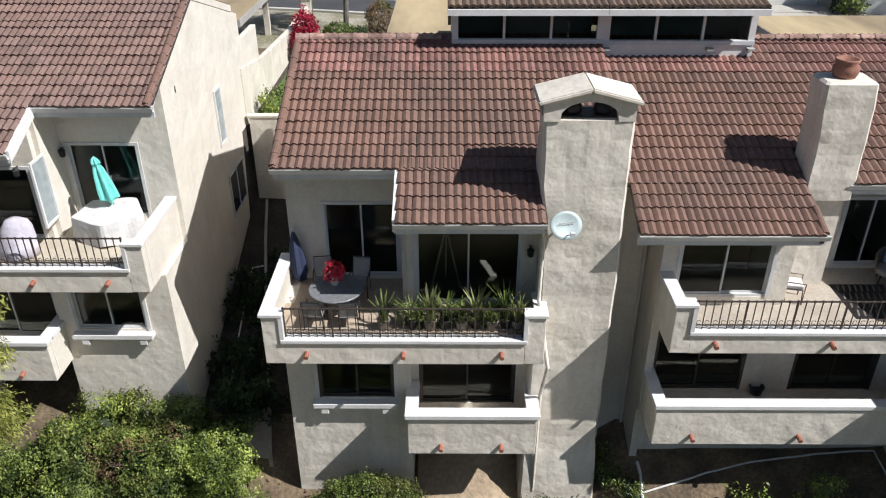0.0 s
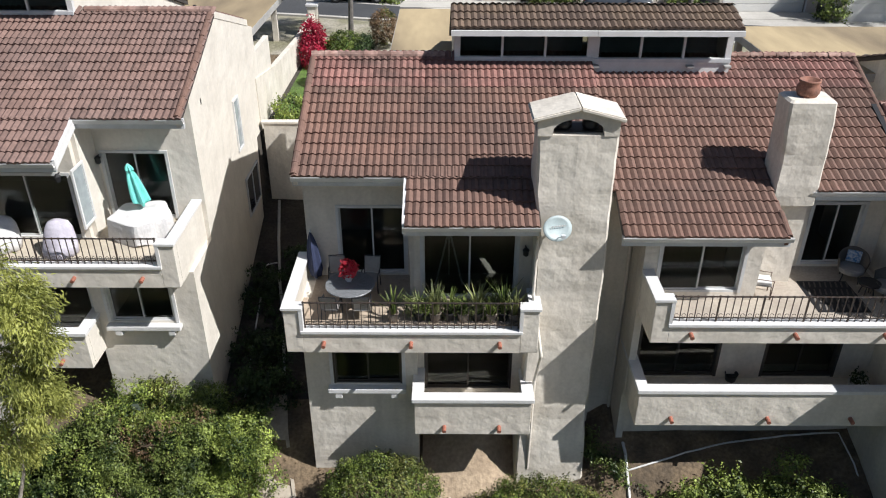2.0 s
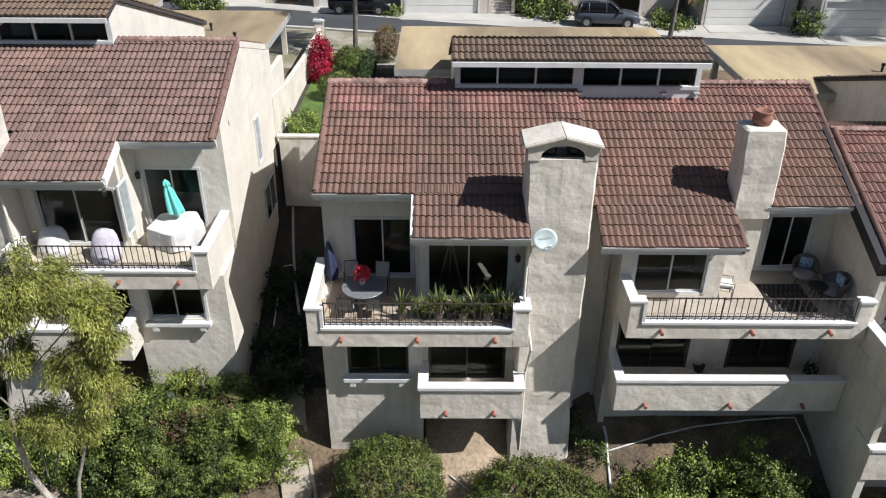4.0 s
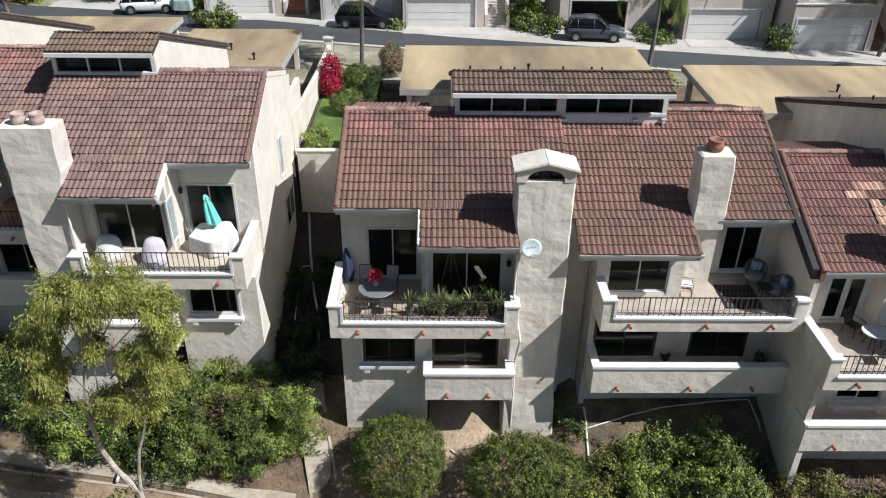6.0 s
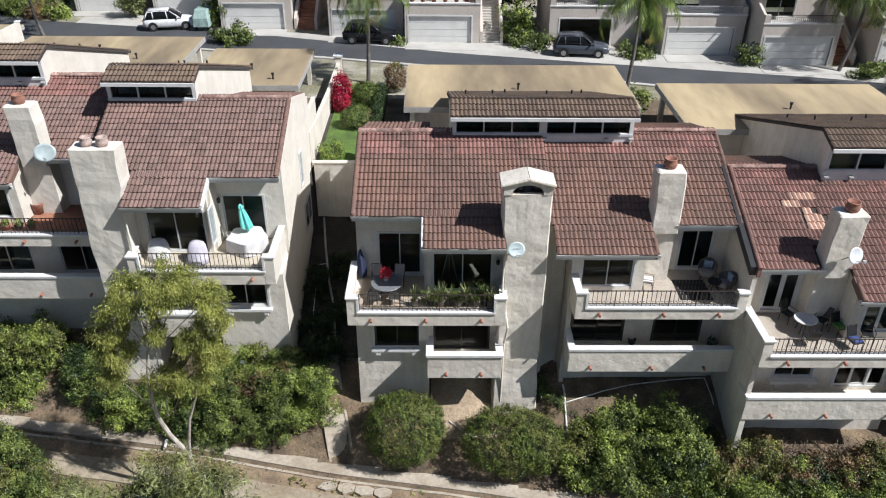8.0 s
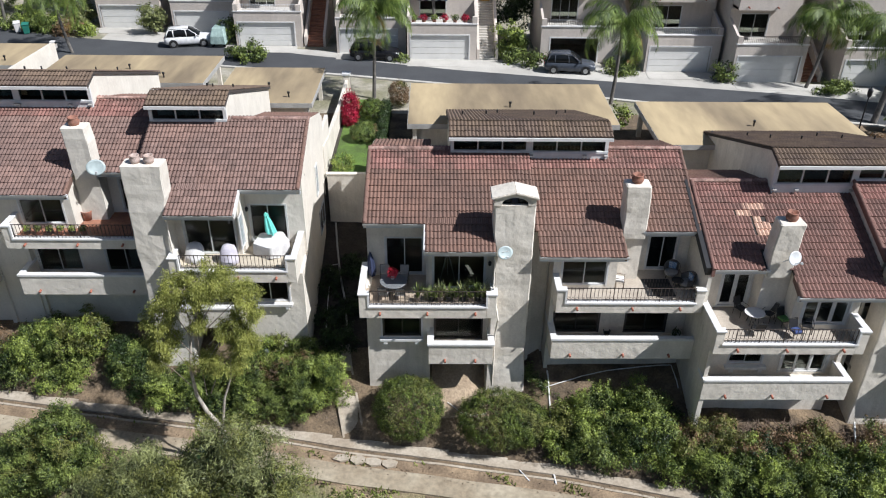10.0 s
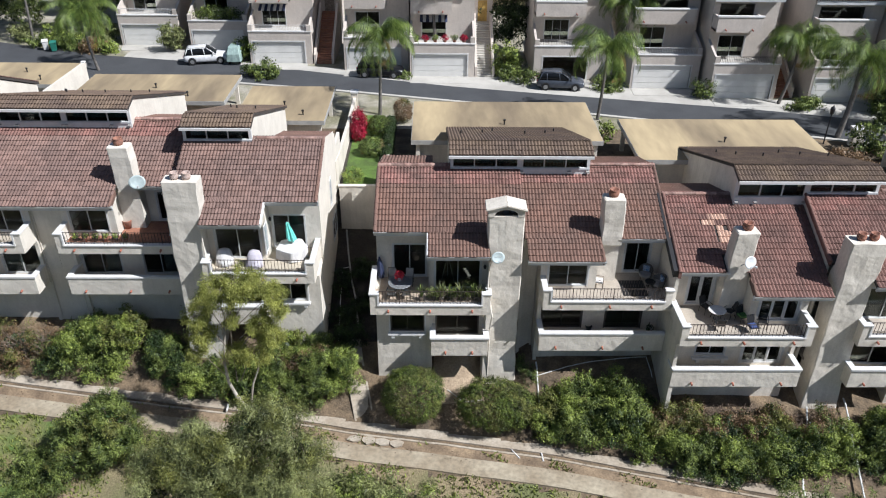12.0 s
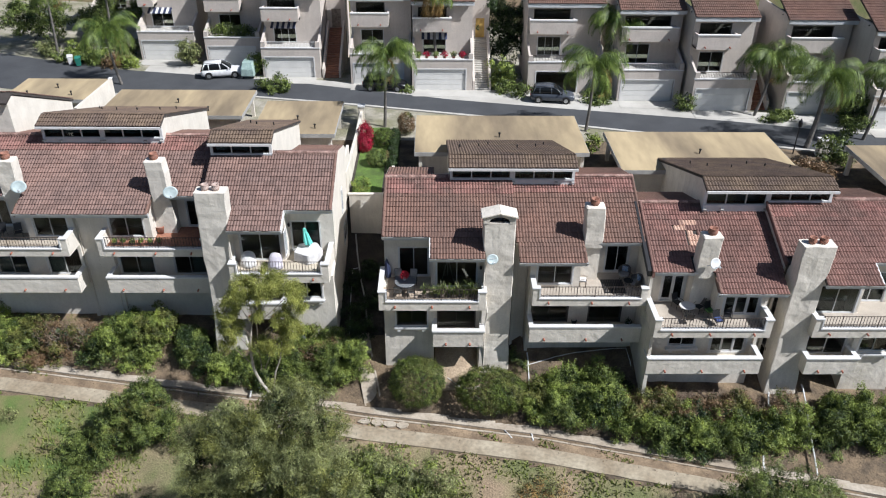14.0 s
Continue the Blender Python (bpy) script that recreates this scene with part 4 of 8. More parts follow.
def mid_unit(ox, sg, dy, dz, label, tile_parts, deck_mat, lift=0.38, dark_frames=True, french=False, red=True, w=8.6, patched=False, slot=1.55, near=0.12, tile=None):
    """A house with the forward room at the inner end, a short chimney, and the recessed deck at the outer end."""
    f = Frame(ox, sg, dy, dz)
    k = lift
    level = lambda y: 9.18 + y * PITCH
    top = 6.3
    blevel = lambda y: level(top) - (y - top) * 0.30
    r0 = 5.78 if french else 6.30
    kp, kl, yf, yl = lift + 0.25, lift + 0.12, -1.35, -1.2
    house = thing("townhouse", f.at(4.3, 4, 0), label, "house", "row of townhouses")
    sash = BRONZE if dark_frames else ALU
    # slot beside the neighbour's chimney
    tile = tile or TILE
    f.slab("slot_wall", (0.004, 1.15, slot, slot + 0.2, -1.2, 9.2), STUCCO, house)
    bm = bmesh.new()
    tube(bm, [f.at(0.9, slot - 0.07, 9.0), f.at(0.9, slot - 0.07, 5.0), f.at(0.92, slot - 0.07, -0.2)], 0.05, sides=8)
    part("downpipe", bm, STUCCO, house)
    # lower storey
    if french:
        f.wall("front_wall", 1.0, w - 0.2, -1.2, 5.5 + k, 0.4, 0.6, [(1.5, 4.1, 3.0 + k, 5.15 + k), (5.0, 6.9, 3.6 + k, 4.85 + k)], house)
        glazing(f, house, "french_door", 1.5, 4.1, 3.0 + k, 5.15 + k, 0.44, 3, ALU, trim=0.12, stile=0.11)
        glazing(f, house, "window", 5.0, 6.9, 3.6 + k, 4.85 + k, 0.44, 2, ALU, sill=True, trim=0.09)
    else:
        f.wall("front_wall", 1.0, w, -1.2, 5.5 + k, 0.6, 0.8, [(1.3, 3.9, 2.9 + k, 5.35 + k), (5.25, 7.6, 2.9 + k, 5.35 + k)], house)
        glazing(f, house, "sliding_door", 1.3, 3.9, 2.9 + k, 5.35 + k, 0.66, 2, sash, trim=0.09, curtain=0.0 if dark_frames else 0.45)
        glazing(f, house, "sliding_door", 5.25, 7.6, 2.9 + k, 5.35 + k, 0.66, 2, sash, trim=0.09, curtain=0.0 if dark_frames else 0.45)
    f.slab("side_return", (0.985, 1.2, 0.19, max(0.65, slot + 0.1), 2.4 + k, 8.9), STUCCO, house)
    f.slab("side_return", (0.988, 1.2, 0.39, max(0.75, slot + 0.1), -1.2, 2.4 + k), STUCCO, house)
    # upper storey
    f.wall("upper_wall", 1.0, 4.32, 5.3 + k, level(0.2) - 0.17, 0.2, 0.4, [(1.38, 3.88, 6.30 + k, 8.10 + k)], house)
    f.side("upper_return", [(0.4, 5.5 + k), (2.3, 5.5 + k), (2.3, level(2.3) - 0.2), (0.4, level(0.4) - 0.3)], 4.12, 4.32, house)
    f.wall("upper_wall", 4.32, w - 0.2, 5.5 + k, level(2.1) - 0.2, 2.1, 2.3, [(r0, r0 + 1.7, 6.12 + k, 8.30 + k)], house)
    glazing(f, house, "window" if not french else "french_door", 1.38, 3.88, 6.30 + k, 8.10 + k, 0.24, 3 if french else 2, ALU, trim=0.09, stile=0.12 if french else 0.05)
    glazing(f, house, "french_door" if french else "sliding_door", r0, r0 + 1.7, 6.12 + k, 8.30 + k, 2.14, 2, ALU, trim=0.10, stile=0.13 if french else 0.05)
    # walls that close the house
    f.side("party_wall", [(1.3, -1.2), (1.3, 9.2), (top, level(top) - 0.25), (10.2, blevel(10.2) - 0.25), (10.2, -0.5)], 0.0, 0.18, house)
    if french:
        f.side("party_wall", [(0.4, -1.4), (0.4, 5.9 + kp), (1.05, 5.9 + kp), (1.05, level(1.05) - 0.2), (top, level(top) - 0.2), (10.2, blevel(10.2) - 0.2), (10.2, -0.5)], w - 0.2, w, house)
        f.slab("side_base", (w - 0.24, w, yl + 0.05, 0.4, -1.6, 2.37 + kl), STUCCO, house)
        par = f.slab("balcony_parapet", (w - 0.24, w, yl + 0.23, 0.4, 2.37 + kl, 3.60 + kl), STUCCO, house)
        cap(f, par, w - 0.24, w, yl + 0.02, -0.3, 3.724 + kl, over=0.05, thick=0.13)
        f.slab("side_screen", (w - 0.22, w - 0.005, yf + 0.35, 0.4, 3.55 + kl, 5.40 + kp), STUCCO, house)
    else:
        f.side("party_wall", [(2.1, -1.4), (2.1, level(2.1) - 0.2), (top, level(top) - 0.2), (10.2, blevel(10.2) - 0.2), (10.2, -0.5)], w - 0.2, w, house)
    rooms(f, house, w, low=1.6)
    # upper deck
    f.slab("deck", (1.05, w - 0.07, yf + 0.06, 2.09, 5.42 + kp, 6.02 + k), STUCCO, house)
    f.slab("deck_surface", (1.3, w - 0.25, yf + 0.25, 0.195, 6.02 + k, 6.05 + k), deck_mat, house, "worn deck floor")
    f.slab("deck_surface", (4.33, w - 0.25, 0.195, 2.095, 6.02 + k, 6.05 + k), deck_mat, house, "worn deck floor")
    par = f.slab("parapet", (1.02, 1.50, yf, yf + 0.26, 5.38 + kp, 6.72 + kp), STUCCO, house, bevel=0.02)
    cap(f, par, 1.02, 1.50, yf, yf + 0.26, 6.82 + kp)
    par = f.slab("parapet", (1.02, 1.26, yf + 0.26, 0.2, 5.38 + kp, 6.72 + kp), STUCCO, house)
    cap(f, par, 1.02, 1.26, yf + 0.34, 0.15, 6.823 + kp)
    par = f.slab("parapet", (1.50, w - 0.45, yf, yf + 0.24, 5.38 + kp, 5.93 + kp), STUCCO, house)
    bm = bmesh.new()
    f.box(bm, 1.44, w - 0.39, yf - 0.06, yf + 0.30, 5.93 + kp, 6.03 + kp, bevel=0.015)
    f.box(bm, 1.44, 1.54, yf - 0.04, yf + 0.30, 6.03 + kp, 6.74 + kp)
    part("coping", bm, WHITE, par)
    scuppers(f, par, (2.1, 4.95, 7.4), yf, 5.70 + kp)
    railing(f, par, 1.56, w - 0.47, yf + 0.12, 6.03 + kp, 6.86 + kp)
    par = f.slab("parapet", (w - 0.45, w - 0.02, yf, yf + 0.26, 5.38 + kp, 6.72 + kp), STUCCO, house, bevel=0.02)
    cap(f, par, w - 0.45, w - 0.02, yf, yf + 0.26, 6.82 + kp)
    if french:
        par = f.slab("parapet", (w - 0.26, w - 0.02, yf + 0.26, 2.1, 5.32 + kp, 6.72 + kp), STUCCO, house)
        cap(f, par, w - 0.26, w - 0.02, yf + 0.34, 2.05, 6.823 + kp)
    # lower balcony
    f.slab("balcony_floor", (1.05, w - 0.02, yl + 0.1, 1.3, 2.38 + kl, 2.72 + kl), STUCCO, house)
    par = f.slab("balcony_parapet", (1.02, w, yl, yl + 0.23, 2.36 + kl, 3.60 + kl), STUCCO, house, bevel=0.02)
    cap(f, par, 1.02, w - 0.06, yl, yl + 0.23, 3.72 + kl, over=0.05, thick=0.13)
    scuppers(f, par, (2.05, 4.9, 7.35), yl, 2.68 + kl)
    par = f.slab("balcony_parapet", (1.02, 1.25, yl + 0.23, 1.3, 2.36 + kl, 3.60 + kl), STUCCO, house)
    cap(f, par, 1.02, 1.25, yl + 0.29, 1.25, 3.723 + kl, over=0.05, thick=0.13)
    # roof
    roof = f.slab("roof", (0.1, w - 0.1, 3.2, 3.3, 9.6, 9.8), FELT, house, "brown concrete tile roof")
    eave(f, roof, near, 4.62, -0.58, level)
    eave(f, roof, 5.62, w - 0.1, 0.95, level)
    roof_body(f, roof, (near + 0.005, 4.5), -0.54, 1.0, level)
    roof_body(f, roof, (0.0, w), 1.0, top, level)
    roof_body(f, roof, (4.4, w), top, 9.8, blevel)
    rake(f, roof, 4.5, -0.54, 0.6, level, TILE)
    inside = lambda x, y: 4.5 < (x - ox) * sg < 5.7 and 0.6 < y - dy < 1.95
    tiles(f, roof, near, 4.5, -0.65, 0.85, level, PITCH, tile, parts=tile_parts // 3, seed=6, skip=inside)
    gaps = ((19.5, 20.4, 1.75, 2.15), (20.1, 20.6, 2.15, 2.55), (20.75, 21.15, 2.15, 2.5), (20.2, 20.8, 1.35, 1.75), (20.4, 21.2, 0.85, 1.35))
    broken = lambda x, y: patched and any(a < x < b and c < y < d for a, b, c, d in gaps)
    tiles(f, roof, 0.0, w, 0.87, top - 1.5, level, PITCH, tile, parts=tile_parts - tile_parts // 3, skip=lambda x, y: inside(x, y) or broken(x, y), seed=7)
    if patched:
        tiles(f, roof, 0.02, w, 0.87, top - 1.5, level, PITCH, TILE_NEW, skip=lambda x, y: inside(x, y) or not broken(x, y), seed=7)
    tiles(f, roof, 0.0, w, top - 1.42, top, level, PITCH, TILE_RED if red else tile, seed=8)
    tiles(f, roof, 4.3, w, top, 9.9, blevel, -0.30, TILE, seed=9)
    ridge_caps(roof, f.at(4.4, top, level(top) + 0.05), f.at(w, top, level(top) + 0.05), TILE_PALE)
    if french:
        # raised kerb between the two roofs; the black board beside it paints its shadow
        rake(f, roof, w - 0.10, 0.80, top, level, TILE_PINK, lift=0.15, wide=0.16)
        rake(f, roof, w + 0.13, 0.90, top, level, BLACK, lift=0.12, wide=0.28)
        ridge_caps(roof, f.at(w - 0.10, 0.80, level(0.80) + 0.15), f.at(w - 0.10, top, level(top) + 0.15), TILE_PINK, r=0.10)
    else:
        ridge_caps(roof, f.at(w - 0.05, 0.95, level(0.95) + 0.04), f.at(w - 0.05, top, level(top) + 0.04), TILE, r=0.10)
    ridge_caps(roof, f.at(4.48, -0.6, level(-0.6) + 0.04), f.at(4.48, 0.35, level(0.35) + 0.04), TILE, r=0.10)
    clerestory(f, house, 0.0, 4.35, 1, low=11.74 if french else 11.98, up=0.36 if french else 0.0)
    small_chimney(f, house, 4.46, 5.78, 0.92, 1.9, 9.1, 12.15)
    f.slab("upper_wall", (4.33, 5.72, 1.2, 2.1, 5.9 + k, 9.3), STUCCO, house)
    return f, house


A, house_a = end_unit(-3.60, -1, 1.9, 0.95, "pots", "cream stucco end townhouse with two clay pots on its chimney", 300, DECK_PALE, False, red=False, tile=TILE_CREAM, tuck=0.42, brim=0.12)
B, house_b = end_unit(0.0, 1, 0.0, 0.0, "gable", "beige stucco end townhouse with an arched chimney hood", 300, DECK)
C, house_c = mid_unit(8.85, 1, 0.0, 0.0, "beige stucco townhouse with a shaded balcony and short chimney", 300, DECK_GREY)
D, house_d = mid_unit(26.07, -1, -2.2, -0.92, "beige stucco townhouse with french doors and patched roof tiles", 300, DECK_GREY, dark_frames=False, french=True, patched=True, tile=TILE_PINK)
E, house_e = end_unit(34.9, -1, -2.2, -0.55, "pots", "beige stucco townhouse with a twin-pot chimney", 0, DECK_GREY, False, tile=TILE_PINK)
A2, house_a2 = mid_unit(-20.75, 1, 4.0, 1.3, "cream stucco townhouse with terracotta balcony floor and planters", 0, BRICK, dark_frames=False, slot=0.45, near=0.0, tile=TILE_CREAM)
A3, house_a3 = mid_unit(-20.752, -1, 4.0, 1.3, "cream stucco townhouse with railed balcony and roof dish", 0, CONCRETE, dark_frames=False, slot=0.453, near=0.0, tile=TILE_CREAM)


# ---------------------------------------------------------------- carports
def carport(x0, x1, y0, y1, z, label):
    port = thing("carport", ((x0 + x1) / 2, (y0 + y1) / 2, STREET), label, "carport", "flat-roofed carports")
    slab("roof_deck", (x0 - 0.03, x1 + 0.03, y0 - 0.03, y1 + 0.03, z - 0.12, z), FLAT, port, "stained tan flat roofing")
    bm = bmesh.new()
    for a in ((x0 - 0.06, x1 + 0.06, y0 - 0.06, y0 + 0.1), (x0 - 0.06, x1 + 0.06, y1 - 0.1, y1 + 0.06), (x0 - 0.06, x0 + 0.1, y0 + 0.1, y1 - 0.1), (x1 - 0.1, x1 + 0.06, y0 + 0.1, y1 - 0.1)):
        box(bm, *a, z - 0.36, z - 0.015)
    part("fascia", bm, BOARD, port, "pale grey fascia board")
    slab("back_wall", (x0 + 0.3, x1 - 0.3, y0 + 0.5, y0 + 0.7, STREET, z - 0.12), STUCCO, port)
    for x in (x0 + 0.3, (x0 + x1) / 2, x1 - 0.6):
        slab("post", (x, x + 0.3, y1 - 0.6, y1 - 0.3, STREET, z - 0.12), STUCCO, port)
        slab("post", (x, x + 0.3, y0 + 0.15, y0 + 0.45, STREET, z - 0.12), STUCCO, port)
    for k in range(3):
        bm = bmesh.new()
        x = x0 + (x1 - x0) * (0.25 + 0.25 * k)
        y = y0 + 1.2 + k % 2 * 2
        tube(bm, [(x, y, z - 0.02), (x, y, z + 0.35)], 0.06)
        tube(bm, [(x, y, z + 0.3), (x, y, z + 0.42)], 0.10)
        part("roof_vent", bm, BLACK, port)
    return port


carport(1.8, 16.2, 15.6, 23.8, 9.5, "long flat tan-roofed carport with dark stains")
carport(18.3, 32.4, 12.3, 20.1, 9.5, "long flat tan-roofed carport")
carport(-12.5, -5.3, 19.4, 27.4, 9.5, "short flat tan-roofed carport with white posts")
carport(-27.4, -14.2, 23.6, 30.4, 9.5, "long flat tan-roofed carport with streaky stains")
carport(-38.0, -29.6, 27.6, 33.6, 9.5, "flat tan-roofed carport with a palm shadow")
carport(38.4, 48.0, 9.5, 17.3, 9.5, "flat tan-roofed carport over parked cars")


def upper_neighbour():
    """The next house up the row: its tall white side wall and roof edge."""
    v = thing("townhouse", (-32, 16, STREET), "white stucco townhouse wall rising above its neighbour's roof", "house", "row of townhouses")
    bm = bmesh.new()
    prism(bm, [(11.3, 8.5), (11.3, 15.2), (12.1, 15.5), (21.0, 11.75), (21.0, 7.0)], "x", -28.25, -28.0)
    part("side_wall", bm, CREAM, v)
    slab("front_wall", (-37.0, -28.25, 11.3, 11.5, 8.5, 15.1), CREAM, v)
    bm = bmesh.new()
    prism(bm, [(11.0, 15.14), (12.1, 15.56), (21.2, 11.72), (21.2, 11.9), (12.1, 15.74), (11.0, 15.3)], "x", -37.0, -27.9)
    roof = part("roof", bm, FELT, v, "brown tile roof edge")
    tile_roof(roof, -37.0, -27.9, 12.1, 21.2, lambda y: 15.76 - (y - 12.1) * 0.422, -0.422, TILE, seed=12)
    w = thing("parapet_wall", (-28.6, 27, STREET), "white stucco wall standing between two carports", "wall")
    bm = bmesh.new()
    prism(bm, [(22.6, STREET), (22.6, 10.55), (31.2, 10.35), (31.2, STREET)], "x", -28.75, -28.5)
    part("wall", bm, CREAM, w)
    slab("coping", (-28.8, -28.45, 30.9, 31.3, 10.36, 10.46), WHITE, w, bevel=0.02)


upper_neighbour()


# ---------------------------------------------------------------- plants on the slope
def twigs(bm, centre, radii, count, rng, thick=0.03, base=None):
    c = Vector(centre)
    foot = Vector(base) if base else c - Vector((0, 0, radii[2] * 0.9))
    for _ in range(count):
        d = Vector(rng.normal(size=3))
        d.normalize()
        if d.z < -0.2:
            d.z = -d.z
        tip = c + Vector((d.x * radii[0], d.y * radii[1], d.z * radii[2])) * rng.uniform(0.7, 1.0)
        mid = foot.lerp(tip, 0.5) + Vector(rng.normal(size=3)) * 0.12 * radii[0]
        s = foot + Vector((rng.normal() * 0.15 * radii[0], rng.normal() * 0.15 * radii[1], 0))
        tube(bm, [s, mid, tip], thick, thick * 0.25, sides=5)


def bush(name, label, lobes, mat, seed, leaf=(0.13, 0.07), density=260, rough=0.3, lumps=2.2, twig=10, twig_mat=None, category="bush", group="", second=None, shell=0.5, floor=-0.75, gaps=-0.3, clump=0.0):
    """A shrub of one or more lumpy lobes (x, y, z, rx, ry, rz), each filled with single leaves round bare stems."""
    rng = np.random.default_rng(seed)
    x, y, z, rx, ry, rz = lobes[0]
    plant = thing(name, (x, y, z - rz), label, category, group)
    all_q, second_q = [], []
    for lx, ly, lz, ax, ay, az in lobes:
        area = 4.2 * math.pi * ((ax * ay) ** 1.6 / 3 + (ax * az) ** 1.6 / 3 + (ay * az) ** 1.6 / 3) ** (1 / 1.6)
        each = 9
        if clump:
            cen, cn = cloud((lx, ly, lz), (ax, ay, az), int(area * 0.34 / clump ** 2), rng, rough, lumps, 0.72, floor)
            sets = []
            for c, d in zip(cen, cn):
                s = clump * rng.uniform(0.5, 1.5)
                c = c + d * clump * rng.choice([-0.9, -0.5, 0.0, 0.3, 0.8, 1.2]) + np.array([0, 0, 0.15 * clump])
                sets.append(cloud(c, (s, s, s * 0.8), int(density * 7.2 * s * s / each), rng, 0.5, 3.0, 0.45, -0.45))
            pts, nor = np.concatenate([a for a, b in sets]), np.concatenate([b for a, b in sets])
        else:
            pts, nor = cloud((lx, ly, lz), (ax, ay, az), int(area * density / each), rng, rough, lumps, shell, floor)
        keep = np.array([noise.noise(Vector(p * 1.7 + seed)) + rng.uniform(-0.3, 0.3) > gaps for p in pts])
        pts, nor = sprigs(pts[keep], nor[keep], each, leaf[0] * 1.25, rng)
        nor /= np.linalg.norm(nor, axis=1, keepdims=True)
        q = leaf_quads(pts, nor, leaf[0], leaf[1], rng)
        if second:
            k = np.array([noise.noise(Vector(p * 0.8 + seed)) for p in pts]) + rng.uniform(-0.25, 0.25, len(pts)) > second[1]
            second_q.append(q[k])
            q = q[~k]
        all_q.append(q)
    quads("foliage", np.concatenate(all_q), mat, plant)
    # dark leaves inside each lobe paint shade into the gaps between clumps
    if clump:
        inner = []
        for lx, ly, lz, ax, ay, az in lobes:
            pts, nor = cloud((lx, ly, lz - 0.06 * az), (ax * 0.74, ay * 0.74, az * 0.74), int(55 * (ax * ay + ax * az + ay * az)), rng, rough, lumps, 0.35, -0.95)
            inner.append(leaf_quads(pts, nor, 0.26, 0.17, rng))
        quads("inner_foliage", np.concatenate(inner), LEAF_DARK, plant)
    if second:
        quads("foliage", np.concatenate(second_q), second[0], plant)
    if twig:
        bm = bmesh.new()
        for lx, ly, lz, ax, ay, az in lobes:
            twigs(bm, (lx, ly, lz), (ax, ay, az), twig, rng)
        part("branchwork", bm, twig_mat or TWIG, plant)
    return plant


bush("round_bush", "clipped round green bush with rusty tips beside the wall", [(2.25, -1.85, -0.1, 1.95, 1.7, 1.85)], LEAF_BOX, 1, (0.075, 0.038), 1000, 0.12, 3.4, 14, second=(LEAF_OLIVE, 0.22), shell=0.75, gaps=-0.6)
bush("round_bush", "clipped wide olive-green bush in front of the chimney", [(7.2, -2.5, -0.25, 2.3, 1.7, 1.6), (8.6, -2.6, -0.5, 1.3, 1.3, 1.3)], LEAF_BOX, 2, (0.075, 0.038), 950, 0.16, 3.0, 14, second=(LEAF_OLIVE, 0.15), shell=0.72, gaps=-0.55)
for k, (x, y, z, rx, ry, rz, m, m2) in enumerate([
        (13.5, -2.8, -0.3, 2.2, 1.4, 1.5, LEAF_BRIGHT, LEAF_HEDGE), (15.2, -3.3, -0.9, 1.4, 1.2, 1.2, LEAF_BRIGHT, LEAF_DARK), (11.2, -2.8, -0.8, 1.3, 1.1, 1.2, LEAF_BRIGHT, LEAF_OLIVE),
        (17.4, -3.7, -1.0, 1.3, 1.0, 1.0, LEAF_OLIVE, LEAF_RUST), (19.3, -5.0, -1.5, 1.9, 1.0, 1.1, LEAF_HEDGE, LEAF_BRIGHT), (22.3, -5.5, -1.6, 2.2, 1.0, 1.15, LEAF_BRIGHT, LEAF_HEDGE), (17.0, -4.6, -1.5, 1.4, 0.8, 0.9, LEAF_BRIGHT, LEAF_HEDGE), (20.7, -5.8, -1.9, 1.7, 0.7, 0.9, LEAF_HEDGE, LEAF_DARK),
        (25.1, -5.8, -1.4, 2.0, 1.1, 1.25, LEAF_BRIGHT, LEAF_DARK), (27.2, -5.2, -1.6, 1.4, 1.1, 1.1, LEAF_HEDGE, LEAF_BRIGHT), (29.8, -5.4, -1.2, 1.2, 1.2, 1.4, LEAF_HEDGE, LEAF_DARK), (31.2, -4.8, -0.8, 1.5, 1.4, 1.5, LEAF_BRIGHT, LEAF_HEDGE),
        (32.9, -5.6, -1.2, 1.6, 1.6, 1.6, LEAF_HEDGE, LEAF_BRIGHT), (12.2, -3.7, -1.5, 1.2, 0.7, 0.8, LEAF_HEDGE, LEAF_BRIGHT), (18.9, -3.5, -0.6, 1.1, 0.7, 0.8, LEAF_RUST, LEAF_OLIVE), (24.0, -4.2, -0.8, 1.2, 0.8, 0.8, LEAF_OLIVE, LEAF_RUST), (21.4, -4.3, -0.9, 1.3, 0.7, 0.8, LEAF_RUST, LEAF_DARK), (26.3, -4.4, -1.0, 1.0, 0.7, 0.8, LEAF_RUST, LEAF_HEDGE)]):
    bush("shrub", "leafy bright and dark green shrub on the slope", [(x, y, z, rx, ry, rz), (x + rx * 0.5, y + 0.3, z + 0.15, rx * 0.6, ry * 0.8, rz * 0.8), (x - rx * 0.45, y - 0.2, z - 0.1, rx * 0.55, ry * 0.8, rz * 0.75)], m, 20 + k, (0.105, 0.055), 480, 0.6, 2.6, 10, group="shrubs along the slope", second=(m2, 0.1), clump=0.42)
